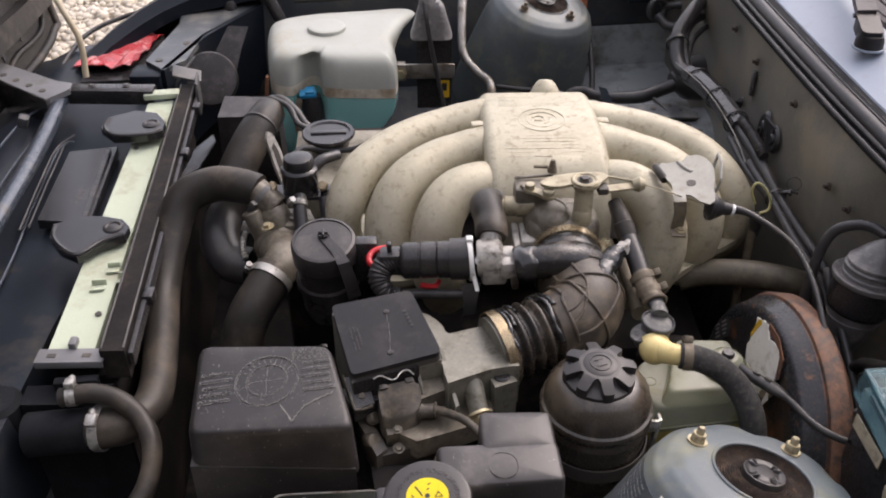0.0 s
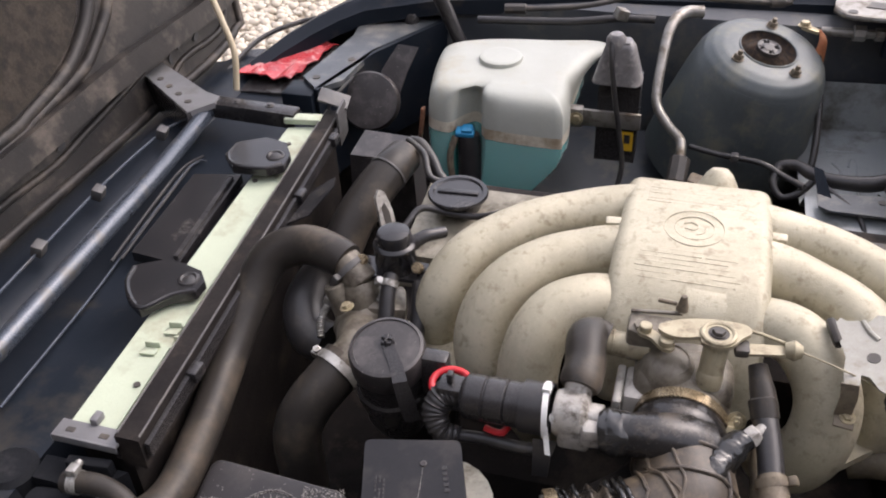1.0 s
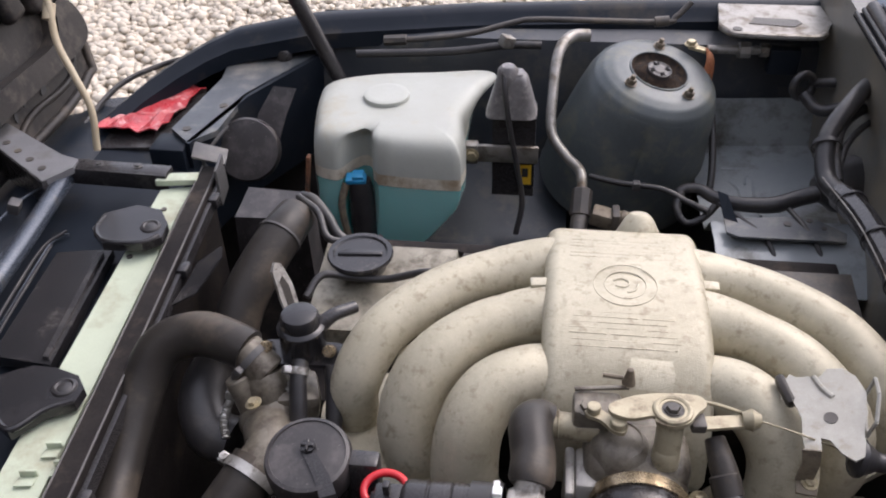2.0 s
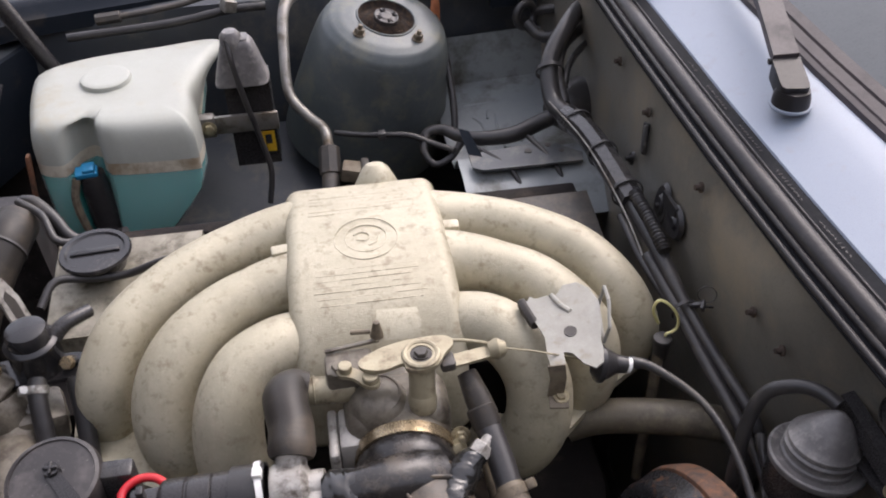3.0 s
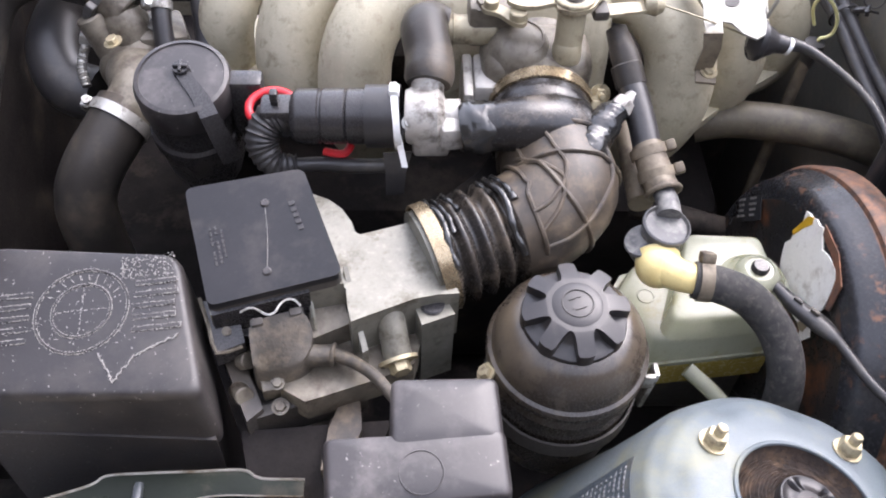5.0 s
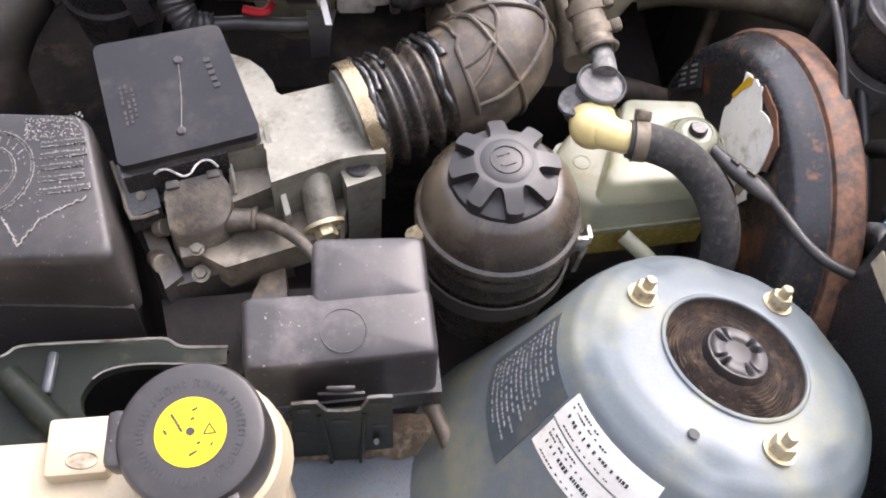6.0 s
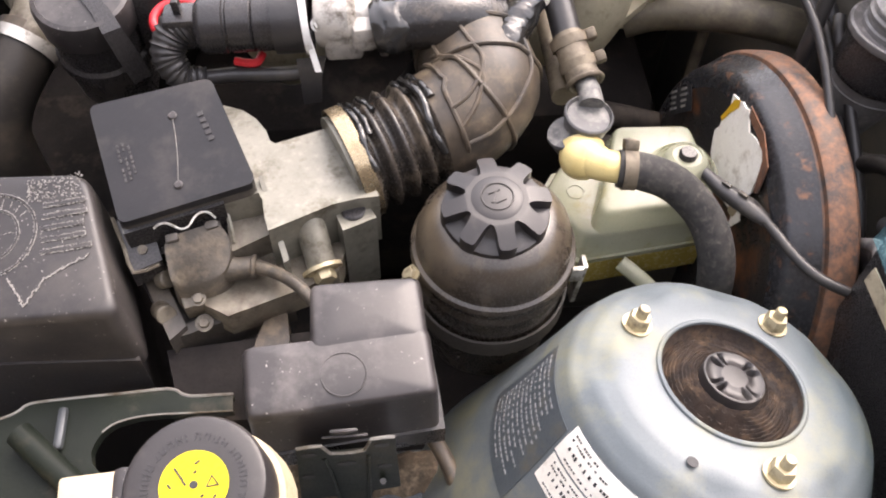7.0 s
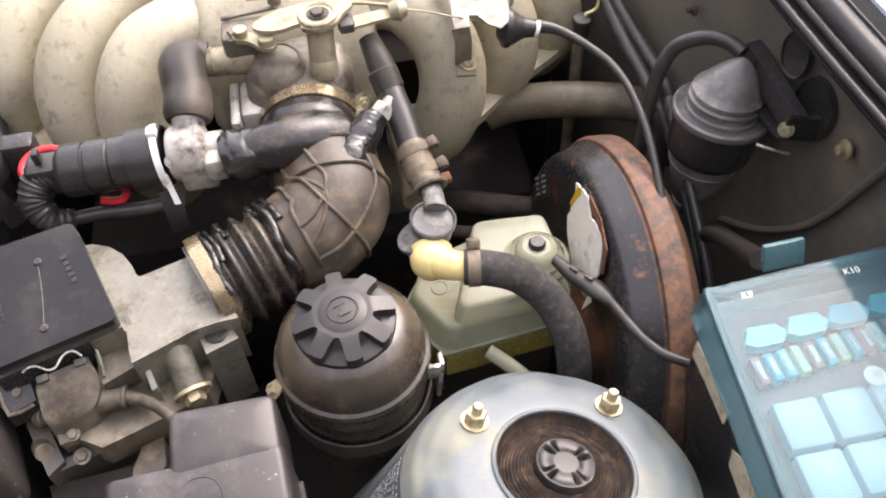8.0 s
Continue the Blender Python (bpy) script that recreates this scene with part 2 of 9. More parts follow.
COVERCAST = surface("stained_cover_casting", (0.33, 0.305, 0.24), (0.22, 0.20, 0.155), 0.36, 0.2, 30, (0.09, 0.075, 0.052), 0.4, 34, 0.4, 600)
RED = surface("red_plastic", (0.62, 0.03, 0.035), (0.50, 0.02, 0.03), 0.35, 0, 20, None, 0, 9, 0.05, 500)
REDSHEET = surface("red_lamp_cover", (0.50, 0.035, 0.045), (0.42, 0.08, 0.09), 0.3, 0, 40, (0.68, 0.40, 0.38), 0.32, 45, 0.3, 200)
WHITE = surface("white_plastic", (0.80, 0.80, 0.78), (0.74, 0.74, 0.71), 0.4, 0, 40, (0.5, 0.47, 0.42), 0.15, 60, 0.05, 500)
BLUECAP = surface("blue_plastic", (0.02, 0.28, 0.52), (0.02, 0.22, 0.44), 0.4, 0, 60)
STICKY = surface("yellow_sticker", (0.72, 0.56, 0.004), (0.68, 0.52, 0.004), 0.75, 0, 30, None, 0, 9, 0.02, 500)
AMBER = surface("amber_sticker", (0.72, 0.44, 0.03), (0.62, 0.36, 0.02), 0.4)
PAPER = surface("white_sticker", (0.86, 0.83, 0.76), (0.80, 0.76, 0.68), 0.45, 0, 30, (0.55, 0.50, 0.42), 0.2, 50, 0.02, 500)
DARKLABEL = surface("grey_label", (0.065, 0.078, 0.088), (0.085, 0.098, 0.105), 0.35, 0.1, 30, (0.12, 0.11, 0.085), 0.3, 30, 0.03, 500)
INK = surface("ink", (0.02, 0.02, 0.022), (0.03, 0.03, 0.032), 0.6)
CHALK = surface("worn_white_edges", (0.34, 0.325, 0.30), (0.20, 0.19, 0.175), 0.7, 0, 220, None, 0, 9, 0.3, 600)
COPPER = surface("copper_wire", (0.62, 0.26, 0.13), (0.5, 0.2, 0.1), 0.4, 0.6, 80)
FELT = surface("hood_felt", (0.020, 0.0155, 0.011), (0.034, 0.026, 0.018), 0.95, 0, 30, (0.011, 0.009, 0.008), 0.45, 40, 1.0, 250)
HOODPAINT = surface("hood_underside", (0.019, 0.018, 0.018), (0.032, 0.029, 0.027), 0.38, 0.0, 11, (0.095, 0.081, 0.068), 0.34, 13, 0.25, 500, shine=0.2)
BOTTLE = surface("translucent_bottle", (0.46, 0.475, 0.43), (0.42, 0.43, 0.38), 0.42, 0, 9, (0.42, 0.37, 0.265), 0.24, 7, 0.06, 500, 0, 0.15, 0.10)
WETBOTTLE = surface("translucent_bottle_wet", (0.62, 0.74, 0.73), (0.58, 0.70, 0.68), 0.4, 0, 14, (0.45, 0.42, 0.34), 0.14, 10, 0.04, 500, 0, 0.15, 0.72)
BRAKEBOTTLE = surface("translucent_reservoir", (0.50, 0.51, 0.40), (0.44, 0.445, 0.33), 0.16, 0, 18, (0.34, 0.30, 0.14), 0.2, 20, 0.03, 500, 0.3, 0.1, 0.5, 0, 0.2)
FLUID = surface("washer_fluid", (0.11, 0.52, 0.50), (0.09, 0.46, 0.45), 0.2, 0, 4, None, 0, 9, 0.0, 300)
BRAKEFLUID = surface("brake_fluid", (0.40, 0.31, 0.09), (0.34, 0.26, 0.07), 0.25, 0, 8, None, 0, 9, 0.0, 300)
LID = surface("teal_clear_lid", (0.25, 0.43, 0.48), (0.24, 0.42, 0.47), 0.05, 0, 20, None, 0, 9, 0.02, 300, 0.3, 0.04, 0.80, 0, 0.05)
TEAL = surface("teal_plastic", (0.055, 0.125, 0.14), (0.075, 0.15, 0.165), 0.3, 0, 20)
RELAY = surface("pale_blue_relay", (0.44, 0.62, 0.68), (0.48, 0.66, 0.72), 0.25, 0, 30)
TRAY = surface("mauve_tray", (0.13, 0.12, 0.135), (0.16, 0.15, 0.165), 0.4, 0, 20)
HOLDER = surface("teal_fuse_holder", (0.12, 0.62, 0.74), (0.15, 0.66, 0.76), 0.3, 0, 30)
CARD = surface("worn_tan_label", (0.52, 0.44, 0.31), (0.44, 0.37, 0.26), 0.7, 0, 50, (0.2, 0.16, 0.12), 0.3, 60, 0.2, 400)
PRINT = surface("faded_print", (0.26, 0.265, 0.26), (0.19, 0.195, 0.195), 0.6)
WET = surface("wet_rubber", (0.015, 0.014, 0.014), (0.024, 0.022, 0.021), 0.22, 0, 25, (0.085, 0.07, 0.055), 0.3, 30, 0.3, 500)
TAR = surface("wet_tar", (0.012, 0.012, 0.012), (0.026, 0.025, 0.024), 0.24, 0, 25, None, 0, 9, 0.2, 300, 0.5, 0.06, 0, 0, 0.8)
PLATED = surface("zinc_plate", (0.36, 0.35, 0.31), (0.30, 0.29, 0.25), 0.42, 0.1, 30, (0.26, 0.23, 0.17), 0.24, 60, 0.3, 700)
BRASS = surface("tarnished_band", (0.44, 0.35, 0.22), (0.32, 0.255, 0.165), 0.26, 0.8, 30, (0.14, 0.10, 0.06), 0.3, 40, 0.15, 700)
YWIRE = surface("pale_yellow_wire", (0.72, 0.68, 0.32), (0.66, 0.62, 0.28), 0.4)
GLASS = surface("windscreen_glass", (0.075, 0.082, 0.082), (0.085, 0.092, 0.092), 0.06, 0, 5, None, 0, 9, 0.0, 300, 0.5, 0.02)
STONE = surface("gravel_stone", (0.70, 0.63, 0.52), (0.58, 0.51, 0.41), 0.8, 0, 12, (0.44, 0.36, 0.26), 0.25, 20, 0.8, 150, 0, 0.15, 0, 0.28)
DARKWALL = surface("dark_wall", (0.055, 0.05, 0.045), (0.075, 0.068, 0.06), 0.8, 0, 3, (0.04, 0.036, 0.03), 0.3, 4, 0.5, 80)
DIRT = surface("brown_dirt", (0.095, 0.070, 0.046), (0.055, 0.042, 0.030), 0.9, 0, 60, (0.20, 0.155, 0.105), 0.4, 120, 1.0, 300, 0, 0.1, 0, 0, 1.2)
GROUND = surface("gravel_bed", (0.44, 0.39, 0.32), (0.35, 0.30, 0.24), 0.95, 0, 14, (0.34, 0.29, 0.23), 0.5, 30, 1.0, 60)

# ---- mesh tools ----
BASE = {}


def thing(name, label, category, base=(0, 0, 0), group=""):
    ob = new(name)
    ob.empty_display_size = 0.02
    ob.location = base
    BASE[ob.name] = Vector(base)
    return tagged(ob, label, category, group)


def part(name, bm, material, parent=None, label="", angle=38):
    me = bpy.data.meshes.new(name)
    bmesh.ops.recalc_face_normals(bm, faces=bm.faces[:])
    if parent is not None:
        bmesh.ops.translate(bm, vec=-BASE[parent.name], verts=bm.verts[:])
    bm.to_mesh(me)
    bm.free()
    me.materials.append(material)
    me.polygons.foreach_set("use_smooth", [True] * len(me.polygons))
    me.set_sharp_from_angle(angle=radians(angle))
    ob = new(name, me)
    if parent is not None:
        ob.parent = parent
        BASE[ob.name] = BASE[parent.name]
    else:
        BASE[ob.name] = Vector((0, 0, 0))
    if label:
        ob["label"] = label
    return ob


def setting(name, bm, material, label, category, angle=38):
    return tagged(part(name, bm, material, None, "", angle), label, category, "", "structure")


def merge(*bms):
    out = bms[0]
    for b in bms[1:]:
        me = bpy.data.meshes.new("tmp")
        b.to_mesh(me)
        b.free()
        out.from_mesh(me)
        bpy.data.meshes.remove(me)
    return out


def along(p, d, up=(0, 0, 1)):
    """Matrix at p whose z axis is d and whose y axis leans to up."""
    z = Vector(d).normalized()
    u = Vector(up)
    if abs(z.dot(u.normalized())) > 0.98:
        u = Vector((0, 1, 0))
    x = u.cross(z).normalized()
    y = z.cross(x)
    m = Matrix((x, y, z)).transposed().to_4x4()
    m.translation = p
    return m


def box(size, m=None, bevel=0.003, seg=2):
    bm = bmesh.new()
    bmesh.ops.create_cube(bm, size=1.0)
    bmesh.ops.scale(bm, vec=size, verts=bm.verts[:])
    if bevel:
        bmesh.ops.bevel(bm, geom=bm.edges[:], offset=min(bevel, 0.45 * min(size)), segments=seg, affect="EDGES", profile=0.5)
    if m is not None:
        bmesh.ops.transform(bm, matrix=m, verts=bm.verts[:])
    return bm


def boxat(x0, x1, y0, y1, z0, z1, bevel=0.003, seg=2):
    return box((x1 - x0, y1 - y0, z1 - z0), pose((x0 + x1) / 2, (y0 + y1) / 2, (z0 + z1) / 2), bevel, seg)


def prism(outline, z0, z1, m=None, bevel=0.002, seg=2):
    """An outline in x and y, drawn up from z0 to z1."""
    bm = bmesh.new()
    low = [bm.verts.new((x, y, z0)) for x, y in outline]
    high = [bm.verts.new((x, y, z1)) for x, y in outline]
    bm.faces.new(low[::-1]), bm.faces.new(high)
    for i in range(len(low)):
        j = (i + 1) % len(low)
        bm.faces.new((low[i], low[j], high[j], high[i]))
    if bevel:
        sharp = [e for e in bm.edges if len(e.link_faces) == 2 and e.calc_face_angle(0) > 0.5]
        bmesh.ops.bevel(bm, geom=sharp, offset=bevel, segments=seg, affect="EDGES", profile=0.5)
    if m is not None:
        bmesh.ops.transform(bm, matrix=m, verts=bm.verts[:])
    return bm


def flat(corners):
    """The corners, moved up or down into one plane."""
    a = np.array(corners, dtype=float)
    k = np.linalg.lstsq(np.c_[a[:, :2], np.ones(len(a))], a[:, 2], rcond=None)[0]
    return [Vector((x, y, k[0] * x + k[1] * y + k[2])) for x, y, z in a]


def slab(corners, thick, bevel=0.003, taper=0.0, seg=2):
    """A block under a top face given by its corners, going down by thick; taper widens its foot."""
    c = flat(corners)
    mid = sum(c, Vector()) / len(c)
    bm = bmesh.new()
    high = [bm.verts.new(p) for p in c]
    low = [bm.verts.new(p + Vector((0, 0, -thick)) + (p - mid) * Vector((1, 1, 0)) * taper) for p in c]
    bm.faces.new(high), bm.faces.new(low[::-1])
    for i in range(len(c)):
        j = (i + 1) % len(c)
        bm.faces.new((low[i], low[j], high[j], high[i]))
    if bevel:
        sharp = [e for e in bm.edges if e.calc_face_angle(0) > 0.5]
        bmesh.ops.bevel(bm, geom=sharp, offset=bevel, segments=seg, affect="EDGES", profile=0.5)
    return bm


def pillow(corners, thick, bevel, taper=0.0, crown=0.002):
    """A block like slab's, with a rounded edge and a slightly crowned top."""
    c = flat(corners)
    mid = sum(c, Vector()) / len(c)
    rad = sum((p - mid).length for p in c) / len(c)
    k = bevel / rad
    bm = bmesh.new()
    rings = []
    for s, dz in ((1 + taper, -thick), (1 + 0.1 * taper, -bevel), (1 - 0.08 * k, -0.6 * bevel), (1 - 0.3 * k, -0.3 * bevel), (1 - 0.6 * k, -0.08 * bevel), (1 - k, 0.0), (0.75, 0.45 * crown), (0.5, 0.75 * crown), (0.25, 0.94 * crown)):
        rings.append([bm.verts.new(mid + (p - mid) * s + Vector((0, 0, dz))) for p in c])
    n = len(c)
    for a, b in zip(rings, rings[1:]):
        for i in range(n):
            j = (i + 1) % n
            bm.faces.new((a[i], a[j], b[j], b[i]))
    bm.faces.new(rings[0][::-1])
    top = bm.verts.new(mid + Vector((0, 0, crown)))
    for i in range(n):
        bm.faces.new((rings[-1][i], rings[-1][(i + 1) % n], top))
    return bm


def filleted(pts, r, n=4):
    """The outline with its corners rounded."""
    v = [Vector(p) for p in pts]
    out = []
    for i, p in enumerate(v):
        a, b = v[i - 1] - p, v[(i + 1) % len(v)] - p
        a, b = a.normalized() * min(r, 0.45 * a.length), b.normalized() * min(r, 0.45 * b.length)
        out += [tuple(p + a * (1 - t) ** 2 + b * t ** 2) for t in (k / n for k in range(n + 1))]
    return out


def rounded(pts, per=5):
    """A smooth closed curve through the points of an outline."""
    v = [Vector(p) for p in pts]
    out = []
    for i in range(len(v)):
        a, b, c, d = v[i - 1], v[i], v[(i + 1) % len(v)], v[(i + 2) % len(v)]
        out += [tuple(0.5 * (2 * b + (c - a) * t + (2 * a - 5 * b + 4 * c - d) * t * t + (3 * b - a - 3 * c + d) * t ** 3)) for t in (k / per for k in range(per))]
    return out


def smooth_path(pts, step=0.006):
    """A Catmull-Rom curve through the points, evenly stepped."""
    p = [Vector(q) for q in pts]
    p = [2 * p[0] - p[1]] + p + [2 * p[-1] - p[-2]]
    out = []
    for i in range(1, len(p) - 2):
        n = max(2, int((p[i + 1] - p[i]).length / step))
        for k in range(n):
            t = k / n
            a, b, c, d = p[i - 1:i + 3]
            out.append((0.5 * (2 * b + (c - a) * t + (2 * a - 5 * b + 4 * c - d) * t * t + (3 * b - a - 3 * c + d) * t ** 3), i - 1 + t))
    out.append((p[-2], float(len(p) - 3)))
    return out


def tube(pts, r, segs=14, step=0.006, caps=True, wave=0.0, pitch=0.006, squash=1.0):
    """A pipe along a smooth path; r one radius or one a point; wave: ridges of that height every pitch."""
    path = smooth_path(pts, step)
    rs = [r] * len(pts) if isinstance(r, (int, float)) else list(r)
    bm = bmesh.new()
    rings, nrm, dist = [], None, 0.0
    for i, (p, u) in enumerate(path):
        q0, q1 = path[max(i - 1, 0)][0], path[min(i + 1, len(path) - 1)][0]
        d = (q1 - q0).normalized()
        if nrm is None:
            nrm = d.orthogonal().normalized() if abs(d.z) > 0.9 else (Vector((0, 0, 1)) - d * d.z).normalized()
        nrm = (nrm - d * nrm.dot(d)).normalized()
        bi = d.cross(nrm)
        k = min(int(u), len(rs) - 2)
        rad = rs[k] + (rs[k + 1] - rs[k]) * (u - k)
        if i:
            dist += (p - path[i - 1][0]).length
        if wave:
            rad += wave * math.cos(2 * math.pi * dist / pitch)
        rings.append([bm.verts.new(p + rad * (squash * math.cos(a) * nrm + math.sin(a) * bi)) for a in (2 * math.pi * j / segs for j in range(segs))])
    for a, b in zip(rings, rings[1:]):
        for j in range(segs):
            k = (j + 1) % segs
            bm.faces.new((a[j], a[k], b[k], b[j]))
    if caps:
        bm.faces.new(rings[0][::-1]), bm.faces.new(rings[-1])
    return bm


def lathe(profile, m=None, segs=32):
    """A profile of (radius, height) turned round z; a radius of 0 closes it."""
    bm = bmesh.new()
    rings = []
    for r, z in profile:
        if r < 1e-6:
            rings.append([bm.verts.new((0, 0, z))])
        else:
            rings.append([bm.verts.new((r * math.cos(a), r * math.sin(a), z)) for a in (2 * math.pi * j / segs for j in range(segs))])
    for a, b in zip(rings, rings[1:]):
        for j in range(segs):
            k = (j + 1) % segs
            if len(a) == 1 and len(b) > 1:
                bm.faces.new((a[0], b[j], b[k]))
            elif len(b) == 1 and len(a) > 1:
                bm.faces.new((a[j], a[k], b[0]))
            elif len(a) > 1:
                bm.faces.new((a[j], a[k], b[k], b[j]))
    if m is not None:
        bmesh.ops.transform(bm, matrix=m, verts=bm.verts[:])
    return bm


def rod(p, q, r, segs=14, chamfer=0.0):
    p, q = Vector(p), Vector(q)
    h = (q - p).length
    c = chamfer or 0.12 * r
    return lathe([(0, 0), (r - c, 0), (r, c), (r, h - c), (r - c, h), (0, h)], along(p, q - p), segs)


def ring(m, r, width, thick, segs=32):
    """A flat band round z."""
    return lathe([(r, -width / 2), (r + thick, -width / 2), (r + thick, width / 2), (r, width / 2), (r, -width / 2)], m, segs)


def torus(m, r, thick, segs=32, around=8):
    prof = [(r + thick * math.cos(a), thick * math.sin(a)) for a in (2 * math.pi * k / around for k in range(around + 1))]
    return lathe(prof, m, segs)


def sheet(rows, thick=0.002):
    """A skin over rows of points, with thickness."""
    bm = bmesh.new()
    v = [[bm.verts.new(p) for p in row] for row in rows]
    for a, b in zip(v, v[1:]):
        for i in range(len(a) - 1):
            bm.faces.new((a[i], a[i + 1], b[i + 1], b[i]))
    bmesh.ops.recalc_face_normals(bm, faces=bm.faces[:])
    bmesh.ops.solidify(bm, geom=bm.faces[:], thickness=thick)
    return bm


def hexbolt(m, r=0.006, h=0.005, washer=1.5, stud=0.0):
    bm = lathe([(0, 0), (r * washer, 0), (r * washer, 0.0015), (0, 0.0015)], m, 18)
    hx = lathe([(0, 0.0015), (r, 0.0015), (r, h * 0.8), (r * 0.86, h), (0, h)], m, 6)
    bm = merge(bm, hx)
    if stud:
        bm = merge(bm, lathe([(0, h), (r * 0.5, h), (r * 0.5, h + stud * 0.85), (r * 0.4, h + stud), (0, h + stud)], m, 12))
    return bm


def clamp(parent, p, d, r, material=None, width=0.010, screw=(0, 0, 1)):
    """A worm-drive band round a hose, with its screw housing."""
    m = along(p, d, screw)
    c = part("hose_clamp", ring(m, r, width, 0.0012, 28), material or BRIGHT, parent)
    part("clamp_screw", merge(box((0.014, 0.008, width * 1.1), m @ pose(0, r + 0.004, 0), 0.0015), lathe([(0, 0), (0.004, 0), (0.004, 0.005), (0, 0.005)], m @ pose(0.007, r + 0.004, 0, 0, 90, 0), 8)), material or BRIGHT, c)
    return c

# ---- ground ----
bm = bmesh.new()
bmesh.ops.create_grid(bm, x_segments=2, y_segments=2, size=400)
setting("ground", bm, GROUND, "pale gravel yard under and beyond the car", "ground")


# unseen plain wall behind the camera, added to darken low reflections
setting("unseen_wall_near", boxat(-6.0, 6.0, -1.75, -1.55, 0.0, 3.2, 0.01), DARKWALL, "unseen plain dark wall added behind the viewer to darken reflections", "wall")


# ---- body shell ----
def wall_x(y):
    """The firewall's place along the car, by the distance across it."""
    return float(np.interp(y, [0.40, 0.66, 0.78, 0.86, 0.95, 1.13, 1.85], [0.655, 0.61, 0.582, 0.565, 0.530, 0.524, 0.535]))


def seal_x(y):
    """The inner edge of the cowl seal."""
    return float(np.interp(y, [0.3, 0.65, 0.75, 0.85, 1.0, 1.2, 1.5, 2.0], [0.60, 0.568, 0.557, 0.547, 0.537, 0.530, 0.526, 0.53]))


def wall_at(y, z):
    """The firewall's face at a height."""
    return wall_x(y) + 0.012 * (0.9 - z) + 0.006 * math.sin(9 * y) * min(1.0, max(0.0, (0.9 - z) / 0.08))


rows = []
for z in (0.23, 0.55, 0.70, 0.76, 0.82, 0.86, 0.90):
    rows.append([(wall_at(y, z), y, z) for y in np.linspace(0.40, 1.98, 40)])
ws = np.linspace(0.40, 1.98, 40)
rows.append([(seal_x(y) + 0.003, y, 0.940) for y in ws])
rows.append([(seal_x(y) + 0.05, y, 0.944) for y in ws])
setting("firewall", sheet(rows, 0.004), WALLPAINT, "dusty black painted firewall with stains", "firewall")

# cowl seal: two rubber beads on the firewall's upper edge
ys = [0.36, 0.5, 0.66, 0.78, 0.95, 1.13, 1.4, 1.62, 1.74]
seal = thing("cowl_seal", "black rubber weatherstrip along the cowl edge", "weatherstrip", (0.55, 1.1, 0.955))
for dx, z, r in ((-0.005, 0.946, 0.0034), (0.0045, 0.951, 0.0036), (0.0165, 0.955, 0.0100), (0.0280, 0.9605, 0.0013)):
    part("bead", tube([(seal_x(y) + dx, y, z) for y in ys], r, 12, 0.02), SEAL, seal)
part("lip", sheet([[(seal_x(y) + dx, y, z) for y in ys] for dx, z in ((-0.009, 0.943), (0.001, 0.946), (0.022, 0.956), (0.046, 0.958))], 0.003), LIPRUBBER, seal)
random.seed(41)
tagged(part("raised_print", merge(*[box((0.0035, 0.0012, 0.0006), pose(seal_x(0.95 + 0.006 * i) + 0.037, 0.95 + 0.006 * i, 0.9591, 0, 0, random.choice((0, 60, 120))), 0) for i in range(60) if i % 14 < 9]), SEAL, seal), "", "", "", "stuff")

# cowl panel, windscreen foot
def trim_x(y):
    """The front edge of the windscreen trim."""
    return float(np.interp(y, [0.0, 0.3, 0.65, 0.98, 1.2, 1.5, 2.0], [0.775, 0.745, 0.712, 0.680, 0.669, 0.666, 0.674]))


# the cowl's pale colour holds the sky's reflection
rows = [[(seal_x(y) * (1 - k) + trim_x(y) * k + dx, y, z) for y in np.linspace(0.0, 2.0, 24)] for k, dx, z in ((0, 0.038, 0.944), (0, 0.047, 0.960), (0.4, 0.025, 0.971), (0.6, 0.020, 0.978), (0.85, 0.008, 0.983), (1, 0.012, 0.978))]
setting("cowl_panel", sheet(rows, 0.003), COWLSKY, "cowl panel under the windscreen, sky reflection put into its pale colour", "body panel")
rows = [[(trim_x(y) + dx, y, z) for y in np.linspace(0.0, 2.0, 24)] for dx, z in ((0.004, 0.974), (0.0, 0.980), (0.002, 0.986), (0.008, 0.988), (0.010, 0.985), (0.012, 0.988), (0.024, 0.991), (0.026, 0.988), (0.028, 0.992), (0.040, 0.995))]
setting("windscreen_trim", sheet(rows, 0.003), TRIMBAND, "ridged brown-black rubber trim at the windscreen foot", "trim")
rows = [[(trim_x(y) + 0.038 + dx, y, z) for y in np.linspace(0.0, 2.0, 24)] for dx, z in ((0.0, 0.991), (0.5, 1.31))]
setting("windscreen", sheet(rows, 0.005), GLASS, "dark windscreen glass with a dotted black border", "windscreen")

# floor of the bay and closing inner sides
setting("bay_floor", boxat(-0.72, 0.66, 0.36, 1.98, 0.22, 0.26, 0.004), DEEP, "greasy undertray of the engine bay, shade put into its black", "undertray")
rows = [[(x, y, z) for x in np.linspace(-0.34, 0.62, 16)] for y, z in ((1.86, 0.23), (1.87, 0.56), (1.885, 0.70), (1.895, 0.80), (1.90, 0.815), (1.945, 0.828), (1.955, 0.838))]
setting("inner_wing", sheet(rows, 0.004), DUSTYPAINT, "dark blue inner wing panel", "body panel")
# ledge of the far inner wing, behind the tower
rows = [[(x, y, z + 0.004 * math.sin(14 * x)) for x in np.linspace(0.33, 0.56, 10)] for y, z in ((1.42, 0.655), (1.47, 0.685), (1.50, 0.692), (1.55, 0.69), (1.58, 0.655), (1.62, 0.648), (1.84, 0.655), (1.85, 0.70), (1.86, 0.74))]
